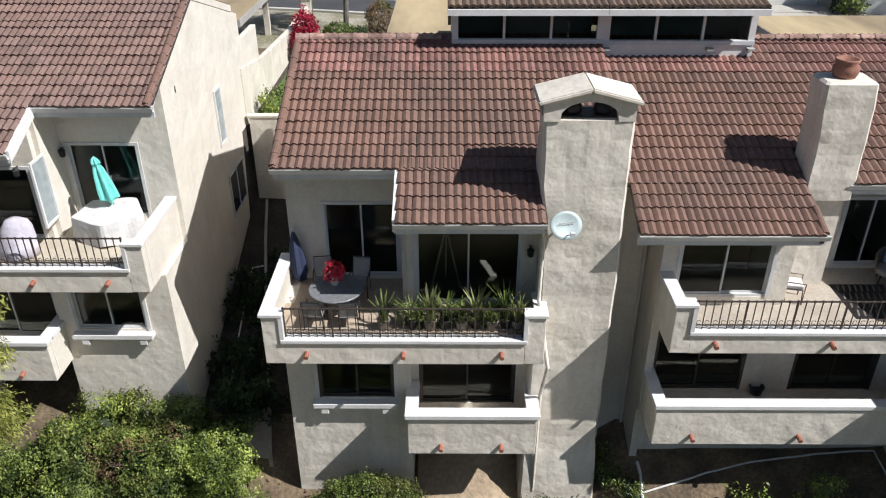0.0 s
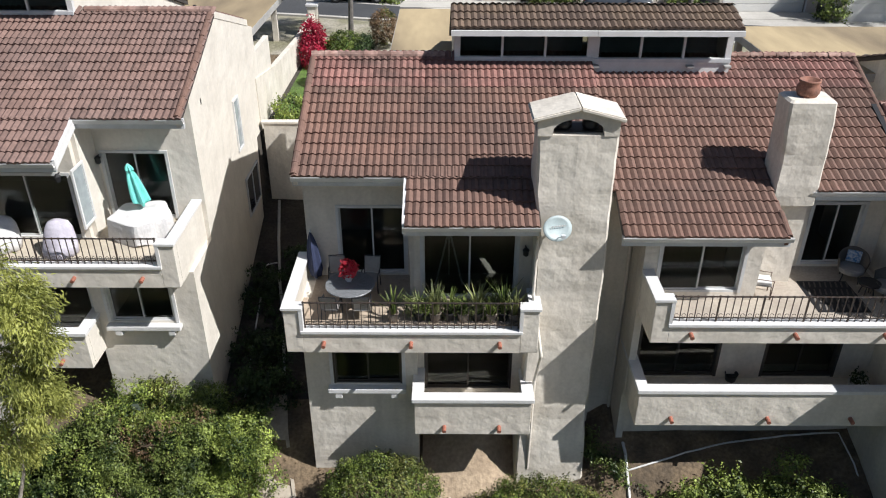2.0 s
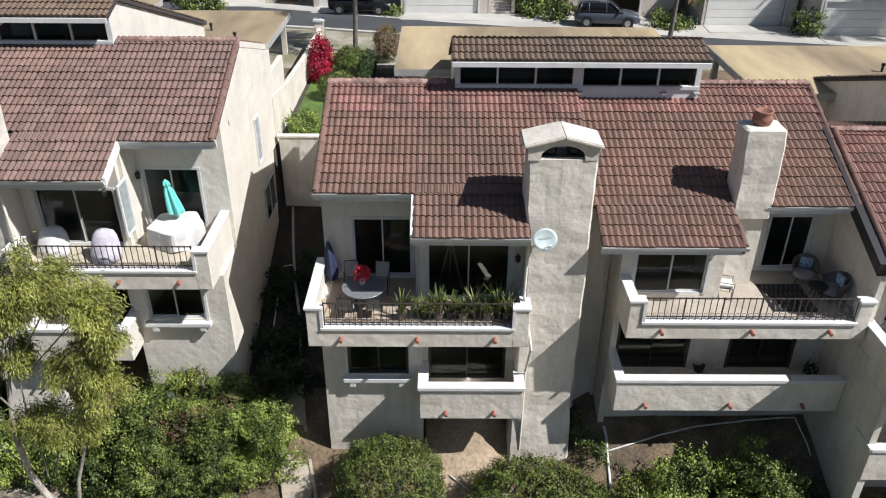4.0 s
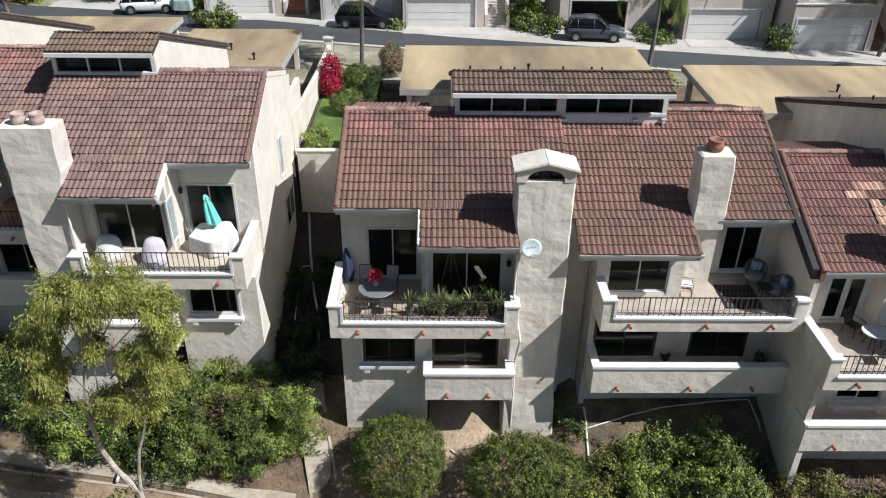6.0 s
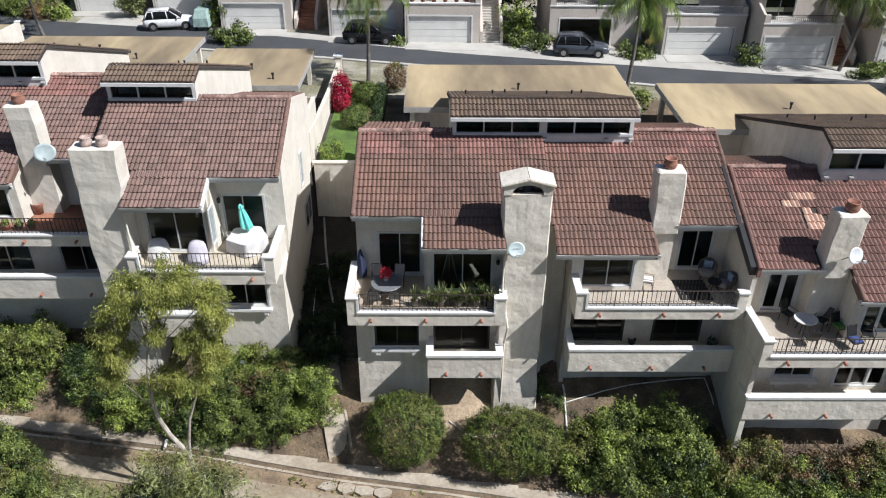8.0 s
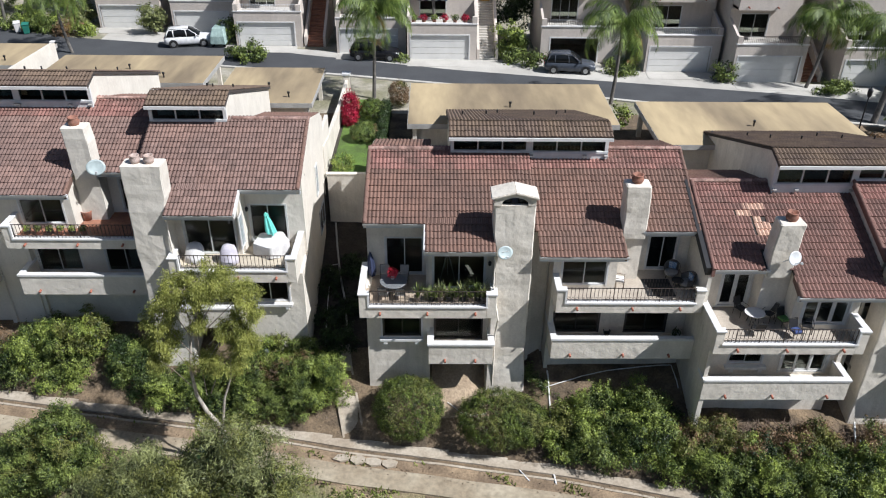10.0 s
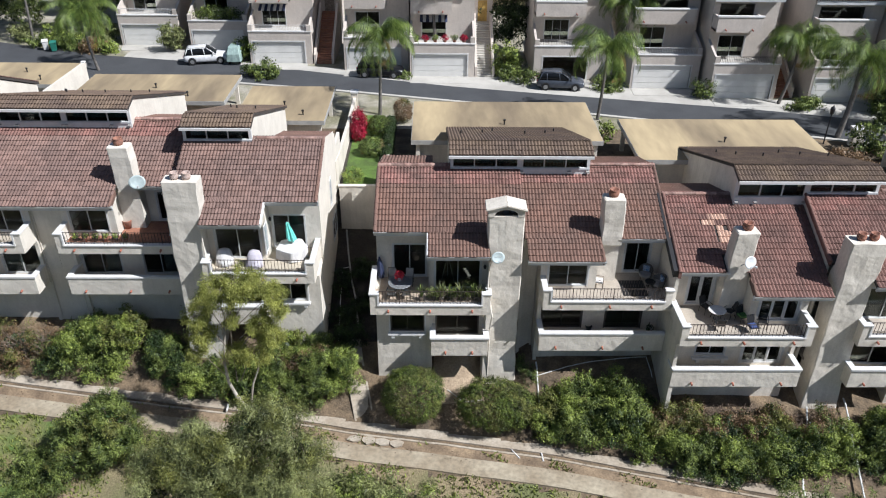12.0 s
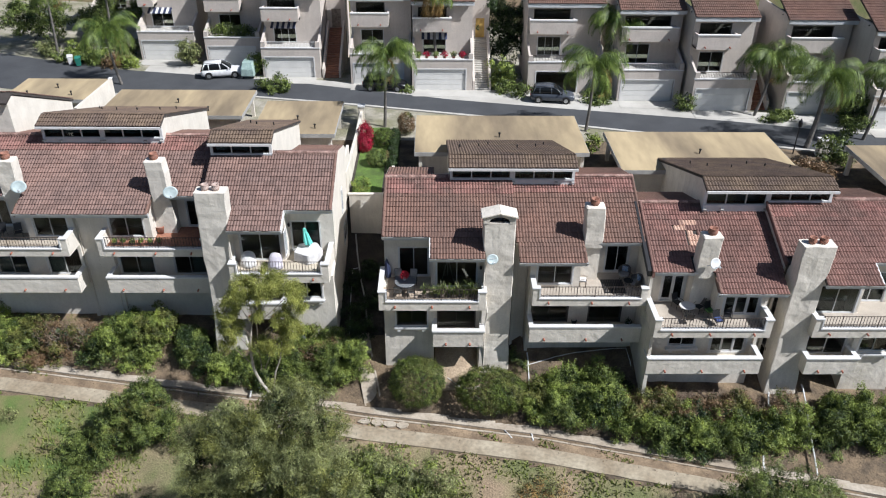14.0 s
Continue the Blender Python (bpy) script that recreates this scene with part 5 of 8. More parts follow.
for k, (x, y, z, rx, ry, rz, m, m2) in enumerate([
        (-29.2, 3.4, 0.1, 1.9, 1.4, 1.4, LEAF_BRIGHT, LEAF_HEDGE), (-26.8, 3.1, 0.0, 1.2, 1.1, 1.3, LEAF_OLIVE, LEAF_HEDGE), (-19.2, 2.6, 0.5, 1.35, 1.2, 1.45, LEAF_BRIGHT, LEAF_HEDGE),
        (-16.8, 2.7, 0.6, 1.0, 1.1, 1.4, LEAF_BRIGHT, LEAF_OLIVE), (-14.2, 1.8, 0.0, 1.1, 1.0, 1.3, LEAF_HEDGE, LEAF_DARK), (-11.6, 0.7, -1.0, 1.1, 0.9, 1.0, LEAF_HEDGE, LEAF_BRIGHT), (-9.5, 0.2, -0.8, 1.1, 0.9, 1.1, LEAF_BRIGHT, LEAF_HEDGE),
        (-27.8, 2.5, -0.7, 1.3, 0.7, 0.8, LEAF_BRIGHT, LEAF_OLIVE), (-25.0, 2.1, -0.9, 1.3, 0.6, 0.7, LEAF_OLIVE, LEAF_RUST), (-21.3, 2.2, -0.6, 1.0, 0.8, 0.9, LEAF_HEDGE, LEAF_DARK), (-18.2, 1.5, -0.8, 1.2, 0.7, 0.8, LEAF_HEDGE, LEAF_BRIGHT), (-8.0, -0.3, -1.1, 1.1, 0.7, 0.9, LEAF_HEDGE, LEAF_DARK), (-13.2, 0.9, -1.1, 0.9, 0.6, 0.7, LEAF_HEDGE, LEAF_DARK)]):
    bush("shrub", "tall leafy green shrub below the stucco balconies", [(x, y, z, rx, ry, rz), (x + rx * 0.5, y + 0.2, z + 0.2, rx * 0.6, ry * 0.8, rz * 0.8), (x - rx * 0.5, y - 0.3, z - 0.2, rx * 0.6, ry * 0.8, rz * 0.8)], m, 50 + k, (0.105, 0.055), 480, 0.6, 2.6, 12, group="shrubs along the slope", second=(m2, 0.05), clump=0.45)
bush("shrub", "fresh bright green shrub at the mouth of the gap", [(-2.5, 0.2, 0.5, 1.1, 1.2, 1.5), (-2.9, -0.5, -0.3, 1.0, 0.9, 1.1)], LEAF_BRIGHT, 83, (0.085, 0.042), 560, 0.5, 2.4, 16, second=(LEAF_HEDGE, 0.25), clump=0.36)
bush("shrub", "yellow-green shrub below the lower window", [(-6.2, 1.0, 1.3, 0.9, 0.9, 1.0), (-5.3, 1.3, 1.0, 0.8, 0.7, 0.9)], LEAF_BRIGHT, 84, (0.09, 0.045), 480, 0.5, 2.4, 12, second=(LEAF_OLIVE, 0.2), clump=0.34)
# plants in the gap; their very dark leaves also paint in its shade
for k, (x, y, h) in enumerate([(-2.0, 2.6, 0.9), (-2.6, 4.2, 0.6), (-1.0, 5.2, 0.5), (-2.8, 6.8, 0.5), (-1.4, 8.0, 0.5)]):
    bush("ivy_clump", "ivy in the gap between houses, leaves darkened to deepen its shade", [(x, y, ground_level(x, y) + h * 0.5, 0.75, 0.9, h)], LEAF_DARK, 85 + k, (0.11, 0.07), 300, 0.4, 2.4, 4, group="ivy in the gap", clump=0.3)
bush("big_shrub", "large mixed green shrub with bare reddish twigs beside the gap", [(-3.6, 0.5, 0.4, 1.4, 1.5, 1.6), (-5.6, 0.6, 0.3, 1.9, 1.5, 1.5), (-4.4, -0.6, -0.6, 2.0, 1.0, 1.3), (-7.3, 0.3, -0.1, 1.4, 1.2, 1.4), (-6.3, -0.7, -0.9, 1.5, 0.9, 1.0)], LEAF_HEDGE, 80, (0.085, 0.04), 640, 0.6, 2.4, 60, second=(LEAF_BRIGHT, 0.25), clump=0.36)
bush("dry_shrub", "half-dry brown shrub with bare twigs", [(-4.6, 0.1, 0.85, 1.3, 0.9, 1.0), (-6.6, 0.3, 0.6, 1.1, 0.8, 0.9)], LEAF_RUST, 81, (0.07, 0.03), 200, 0.5, 2.6, 70, second=(LEAF_OLIVE, 0.1), clump=0.3)
bush("dry_shrub", "wide grey-brown twiggy shrub below the balconies", [(-24.0, 2.8, 0.4, 1.9, 1.1, 1.2), (-22.5, 2.7, 0.3, 1.1, 0.9, 1.0), (-25.5, 2.8, 0.3, 1.1, 0.9, 1.0)], LEAF_RUST, 82, (0.08, 0.035), 210, 0.5, 2.6, 120, BARK, second=(LEAF_OLIVE, 0.1), clump=0.35)
# below the path
bush("young_tree", "dark green young tree below the footpath", [(-16.2, -4.6, -0.8, 1.8, 1.5, 1.8), (-14.9, -5.0, -1.2, 1.3, 1.2, 1.5), (-17.8, -5.2, -1.6, 1.4, 1.3, 1.4), (-15.4, -4.6, 0.6, 1.0, 0.9, 1.0), (-18.8, -6.0, -2.5, 1.2, 1.0, 1.0)], LEAF_HEDGE, 90, (0.095, 0.045), 600, 0.6, 2.8, 16, category="tree", second=(LEAF_OLIVE, 0.25), shell=0.4, clump=0.42)
grey = bush("spreading_tree", "tall grey-green tree with feathery drooping leaves below the path", [(-5.37, -14.46, 4.87, 2.01, 1.37, 1.37), (-3.0, -13.73, 9.08, 0.87, 0.82, 0.73), (-4.28, -13.73, 8.89, 0.82, 0.82, 0.64), (-2.17, -13.91, 7.52, 0.91, 0.82, 0.82), (-3.54, -14.0, 7.62, 1.19, 0.91, 1.01), (-5.65, -13.91, 7.43, 1.37, 1.1, 1.01), (-7.47, -13.73, 7.16, 1.19, 1.01, 0.91), (-8.57, -13.91, 5.79, 1.19, 1.01, 1.1), (-6.47, -14.46, 5.97, 1.55, 1.19, 1.19), (-3.91, -14.64, 5.97, 1.55, 1.28, 1.28), (-8.11, -14.64, 3.87, 1.55, 1.19, 1.28), (-2.45, -14.64, 4.32, 1.19, 1.1, 1.19), (-3.91, -15.01, 3.05, 1.65, 1.28, 1.19), (-6.47, -15.1, 2.5, 2.01, 1.37, 1.28), (-5.6, -14.6, 1.2, 1.9, 1.4, 1.6), (-8.2, -14.6, 0.8, 1.5, 1.2, 1.4), (-6.0, -15.0, -1.4, 2.0, 1.4, 1.5)], LEAF_GREY, 91, (0.15, 0.026), 680, 0.6, 2.6, 14, BARK, category="tree", second=(LEAF_OLIVE, 0.1), shell=0.3, clump=0.42)
stem = bmesh.new()
tube(stem, [(-5.2, -15.3, ground_level(-5.2, -15.3) - 0.3), (-5.3, -15.1, -1.5), (-5.5, -14.6, 3.8), (-4.8, -14.2, 6.5), (-3.7, -13.9, 8.6)], 0.24, 0.05, sides=9)
tube(stem, [(-5.4, -14.8, 2.0), (-6.5, -14.4, 5.2), (-7.5, -13.9, 6.8)], 0.12, 0.04, sides=7)
part("trunk", stem, BARK_PALE, grey)
bush("spreading_tree", "feathery olive tree low on the slope", [(1.0, -8.6, -2.6, 2.6, 1.5, 1.5), (-1.6, -8.8, -2.8, 1.8, 1.4, 1.3), (2.2, -9.2, -3.2, 1.8, 1.2, 1.2)], LEAF_GREY, 92, (0.18, 0.05), 280, 0.6, 2.6, 12, BARK, category="tree", second=(LEAF_BRIGHT, 0.15), shell=0.35, clump=0.5)
bush("shrub", "low dark shrub on the lower slope", [(-20.0, -8.4, -3.6, 1.6, 1.2, 1.0)], LEAF_HEDGE, 93, (0.10, 0.05), 420, 0.5, 2.6, 8, clump=0.4)
bush("shrub", "low green shrub on the lower slope", [(-21.4, -5.2, -3.2, 1.2, 0.9, 0.8), (-20.4, -5.6, -3.0, 0.9, 0.8, 0.8)], LEAF_HEDGE, 94, (0.10, 0.05), 420, 0.5, 2.6, 8, clump=0.36)
bush("dry_shrub", "half-dry brownish shrub beside the path", [(10.5, -9.0, -2.7, 1.3, 0.9, 1.0), (9.3, -9.4, -3.1, 0.8, 0.8, 0.7), (11.3, -9.4, -3.1, 0.8, 0.7, 0.6)], LEAF_OLIVE, 95, (0.12, 0.04), 130, 0.5, 2.6, 16, second=(LEAF_DRY, 0.0))
bush("shrub", "tall spreading grey-green shrub below the path", [(23.3, -11.6, -0.4, 2.3, 1.3, 1.9), (25.6, -11.9, -0.8, 1.8, 1.2, 1.6), (21.3, -11.9, -1.4, 1.4, 1.1, 1.4)], LEAF_HEDGE, 96, (0.10, 0.036), 420, 0.5, 2.6, 14, second=(LEAF_GREY, 0.25), clump=0.4)
bush("small_shrub", "small leafy plant at the foot of the chimney", [(9.9, -0.5, 0.25, 0.55, 0.5, 0.5), (9.2, 0.1, 0.4, 0.6, 0.4, 0.4)], LEAF_HEDGE, 97, (0.09, 0.04), 420, 0.5, 2.6, 8, clump=0.25)
for k, (x, y) in enumerate([(5.2, -9.6), (-26, -3.2), (14.5, -10.8), (-14.5, -9.4), (18.5, -12.5), (-27.5, -8.5), (7.5, -12.0), (-1.0, -12.5)]):
    bush("scrub_tuft", "low scrubby tuft among dry grass", [(x, y, ground_level(x, y) + 0.25, 0.9, 0.7, 0.45)], LEAF_GREY if k % 2 else LEAF_OLIVE, 110 + k, (0.12, 0.05), 150, 0.5, 2.6, 5, group="scrub tufts")


def dry_brush():
    """Heaps of cut, dry branches on the slope under the balcony."""
    rng = np.random.default_rng(7)
    heap = thing("dry_brush", (21.5, -4.0, ground_level(21.5, -4.0)), "heap of dry bare branches on the slope", "brushwood", kind="stuff")
    bm = bmesh.new()
    for _ in range(1300):
        x = rng.uniform(16.5, 28.5)
        y = rng.uniform(-5.6, -3.0) - 0.05 * (x - 21)
        z = ground_level(x, y)
        a = rng.uniform(0, math.pi)
        n = rng.uniform(0.5, 1.3)
        p = Vector((x, y, z + rng.uniform(0.02, 0.5)))
        q = p + Vector((math.cos(a) * n, math.sin(a) * n, rng.uniform(-0.1, 0.45)))
        tube(bm, [p, p.lerp(q, 0.5) + Vector((0, 0, rng.uniform(-0.1, 0.15))), q], 0.024, 0.008, sides=4)
    part("branchwork", bm, TWIG, heap, kind="stuff")


dry_brush()


LEAF_WILLOW = leaf_material("willowy_leaf", (0.12, 0.138, 0.028), (0.54, 0.555, 0.15), glow=0.3)


def slender_tree():
    """The leaning pale-barked tree with drooping clumps."""
    rng = np.random.default_rng(33)
    tree = thing("slender_tree", (-7.25, -4.65, -3.2), "slender pale-barked tree with drooping yellow-green foliage", "tree")
    bm = bmesh.new()
    tube(bm, [(-6.85, -4.7, -3.3), (-7.0, -4.65, -1.0), (-7.12, -4.6, 1.05), (-7.75, -4.6, 2.2), (-8.1, -4.6, 3.3), (-8.15, -4.6, 5.0), (-7.9, -4.5, 6.6), (-7.4, -4.5, 8.2), (-6.6, -4.5, 9.9)], 0.14, 0.04, sides=9)
    tube(bm, [(-7.1, -4.6, 0.85), (-6.98, -4.6, 1.9), (-6.75, -4.6, 3.1), (-6.3, -4.6, 4.3), (-6.1, -4.6, 5.6)], 0.085, 0.03, sides=8)
    part("trunk", bm, BARK_PALE, tree, "pale smooth twin trunk")
    clumps = [(-6.7, -4.6, 9.95, 1.2, 1.0, 0.72), (-5.9, -4.3, 9.65, 0.8, 0.8, 0.6), (-7.95, -4.5, 9.4, 1.0, 0.9, 0.68), (-8.65, -4.7, 8.9, 0.55, 0.6, 0.45), (-5.0, -4.6, 9.3, 0.55, 0.6, 0.5), (-4.8, -4.7, 8.45, 0.38, 0.4, 0.5),
              (-9.2, -4.6, 7.9, 0.72, 0.7, 0.6), (-9.2, -4.4, 6.5, 0.75, 0.7, 0.7), (-9.6, -4.5, 5.5, 0.45, 0.5, 0.38), (-7.5, -4.4, 7.7, 0.4, 0.4, 0.5), (-5.8, -4.6, 7.5, 0.78, 0.7, 0.65), (-5.35, -4.5, 6.5, 0.65, 0.6, 0.6), (-6.5, -4.7, 5.4, 0.9, 0.7, 0.5), (-7.6, -4.5, 5.3, 0.6, 0.5, 0.38)]
    qs = []
    bm = bmesh.new()
    for x, y, z, rx, ry, rz in clumps:
        heads, out = cloud((x, y, z), (rx, ry, rz), int(14 + 75 * rx * rz), rng, 0.55, 2.6, 0.6, -0.85)
        each = 125
        spread = rng.normal(size=(len(heads) * each, 3)) * np.array([0.12, 0.12, 0.15])
        pts, nor = np.repeat(heads, each, axis=0) + spread, np.repeat(out, each, axis=0)
        n = len(pts)
        a = np.stack([rng.normal(size=n) * 0.4, rng.normal(size=n) * 0.4, -np.abs(rng.normal(size=n)) * 0.6 - 0.3], 1) + nor * 0.45
        a /= np.linalg.norm(a, axis=1, keepdims=True)
        b = np.cross(a, rng.normal(size=(n, 3)))
        b /= np.linalg.norm(b, axis=1, keepdims=True)
        ln = rng.uniform(0.08, 0.17, (n, 1))
        qs.append(np.stack([pts, pts + a * ln * 0.5 + b * 0.015, pts + a * ln, pts + a * ln * 0.5 - b * 0.015], 1))
        s = Vector((-7.6 + (x + 7.6) * 0.2, -4.6, max(3.2, z - 2.0)))
        tube(bm, [s, s.lerp(Vector((x, y, z)), 0.6) + Vector((0, 0, 0.1)), (x, y, z + rz * 0.3)], 0.03, 0.008, sides=5)
        for k in range(0, len(heads), 4):
            tube(bm, [(x, y, z), tuple(heads[k])], 0.014, 0.004, sides=4)
    part("branchwork", bm, BARK, tree)
    quads("crown", np.concatenate(qs), LEAF_WILLOW, tree, "drooping narrow yellow-green leaves")


slender_tree()


# ---------------------------------------------------------------- street side: walls, palms, hedges
def garden_wall():
    w = thing("garden_wall", (-3.5, 20, STREET), "cream stucco garden wall with an end pillar and sloping top", "wall")
    bm = bmesh.new()
    prism(bm, [(12.3, 3.0), (12.3, 9.2), (16.5, 8.6), (22, 8.3), (28.0, 8.3), (28.0, 6.5), (13.0, 6.5), (13.0, 3.0)], "x", -3.80, -3.55)
    part("wall", bm, STUCCO, w)
    slab("pillar", (-3.98, -3.4, 27.9, 28.5, STREET, 8.7), STUCCO, w, bevel=0.03)
    slab("pillar_cap", (-4.05, -3.33, 27.83, 28.57, 8.7, 8.85), WHITE, w, bevel=0.03)
    r = thing("retaining_wall", (-1.8, 12.2, 4), "stucco retaining wall at the back of the gap", "wall")
    bm = bmesh.new()
    box(bm, -3.4, 0.25, 12.0, 12.25, 2.5, 7.35)
    part("wall", bm, STUCCO, r)
    slab("coping", (-3.5, 0.3, 11.96, 12.29, 7.35, 7.45), STUCCO, r, bevel=0.02)


garden_wall()
bush("bougainvillea", "bright magenta bougainvillea by the garden wall", [(-2.85, 22.6, 8.1, 0.6, 0.9, 1.15), (-2.8, 21.6, 7.7, 0.55, 0.8, 0.95)], LEAF_PINK, 130, (0.12, 0.08), 420, 0.25, 2.6, 4)
bush("clipped_bush", "clipped dark green bush on the lawn", [(-1.2, 22.9, 7.7, 1.0, 0.95, 0.8)], LEAF_BOX, 131, (0.08, 0.05), 620, 0.08, 2.6, 4, group="lawn bushes", shell=0.75, gaps=-0.9)
bush("clipped_bush", "clipped round green bush with red blooms on the lawn", [(-1.5, 18.6, 7.6, 1.0, 0.95, 0.75)], LEAF_HEDGE, 132, (0.08, 0.05), 620, 0.10, 2.6, 4, group="lawn bushes", shell=0.75, gaps=-0.9, second=(LEAF_RUST, 0.45))
bush("clipped_bush", "rusty-leaved upright bush beside the carport", [(0.75, 25.6, 8.0, 0.8, 0.8, 1.1)], LEAF_RUST, 133, (0.09, 0.05), 620, 0.08, 2.6, 4, second=(LEAF_OLIVE, 0.15), shell=0.75, gaps=-0.9)
bush("hedge", "dark clipped hedge along the lawn", [(-0.25, 17.5 + 1.3 * k, 7.45, 0.45, 0.9, 0.6) for k in range(6)], LEAF_DARK, 135, (0.09, 0.05), 420, 0.12, 2.6, 3, shell=0.7, gaps=-0.9)
bush("shrub", "bright yellow-green shrub at the lawn's edge", [(-2.6, 13.6, 7.4, 0.7, 0.9, 0.6)], LEAF_BRIGHT, 134, (0.12, 0.07), 260, 0.3, 2.6, 3)


def palm(base, height, lean, seed, fronds=26, length=3.6, dry=1, thick=0.13, label="tall palm with a grey trunk and arching green fronds"):
    rng = np.random.default_rng(seed)
    x, y, z = base
    tree = thing("palm_tree", base, label, "palm", "street palms")
    top = Vector((x + lean[0], y + lean[1], z + height))
    pts = [Vector(base).lerp(top, s) + Vector((lean[0] * 0.3 * math.sin(s * 3.1), 0, 0)) for s in np.linspace(0, 1, 10)]
    bm = bmesh.new()
    tube(bm, pts, thick * 1.25, thick * 0.8, sides=10)
    part("trunk", bm, PALM_BARK, tree, "grey ringed trunk")
    bm = bmesh.new()
    tube(bm, [top - Vector((0, 0, 0.2)), top + Vector((0, 0, 0.7))], thick * 1.1, thick * 0.5, sides=8)
    part("crownshaft", bm, LEAF_PALM, tree)
    for mat, count, low in ((LEAF_PALM, fronds, False), (LEAF_DRY, dry, True)):
        qs = []
        stems = bmesh.new()
        for i in range(count):
            a = i * 2.4 + rng.uniform(-0.3, 0.3)
            rise = rng.uniform(-0.6, -0.1) if low else rng.uniform(-0.1, 1.25)
            d = Vector((math.cos(a), math.sin(a), 0))
            n = 16
            ln = length * rng.uniform(0.75, 1.1)
            p, ang = top + Vector((0, 0, 0.55)), rise
            line = [p.copy()]
            for k in range(n):
                p = p + (d * math.cos(ang) + Vector((0, 0, math.sin(ang)))) * ln / n
                ang -= (0.085 + 0.15 * k / n) * (1.0 if not low else 1.2)
                line.append(p.copy())
            tube(stems, line[::3] + [line[-1]], 0.02, 0.006, sides=4)
            side = d.cross(Vector((0, 0, 1)))
            for k in range(2, n + 1):
                w = 0.95 * math.sin(math.pi * (0.12 + 0.80 * k / n)) + 0.15
                t = (line[k] - line[k - 1]).normalized()
                for s in (-1, 1):
                    for j in (0.0, 0.33, 0.66):
                        q = line[k - 1].lerp(line[k], j)
                        e = q + side * s * w * 0.6 + t * w * 0.4 + Vector((0, 0, -w * rng.uniform(0.5, 1.1)))
                        m = q.lerp(e, 0.5)
                        h = t * 0.03
                        qs.append([q, m + h, e, m - h])
        part("frond_midrib", stems, mat, tree)
        if qs:
            quads("fronds", np.array([[tuple(v) for v in q] for q in qs]), mat, tree, "dry hanging fronds" if low else "")
    return tree


palm((-1.4, 27.3, STREET), 6.6, (0.15, 0.3), 1, 30, 4.3)
palm((18.0, 26.4, STREET), 6.0, (0.25, 0.3), 2, 30, 4.3)
palm((37.8, 22.6, STREET), 6.4, (0.6, 0.6), 3, 32, 5.2, thick=0.2)
palm((35.8, 30.6, STREET), 5.6, (0.8, 0.4), 4, 28, 4.4)
palm((-31.0, 39.2, STREET), 5.2, (-0.6, 0.3), 5, 32, 4.8)
palm((-42.0, 49.0, STREET), 8.0, (0.2, 0.3), 6, 24, 3.9)
palm((-46.5, 41.0, STREET), 9.0, (-0.4, 0.2), 7, 24, 3.9)
palm((22.6, 38.5, STREET + 1.5), 5.6, (0.1, 0.2), 8, 28, 4.2)
palm((3.6, 40.0, STREET + 2.5), 7.0, (-0.3, -0.2), 9, 12, 3.1, dry=10, label="palm with mostly dry orange fronds between the far houses")
palm((44.0, 24.5, STREET), 6.0, (0.6, 0.2), 10, 24, 3.9)
palm((-36.5, 52.0, STREET), 9.0, (0.4, 0.1), 11, 24, 3.6)


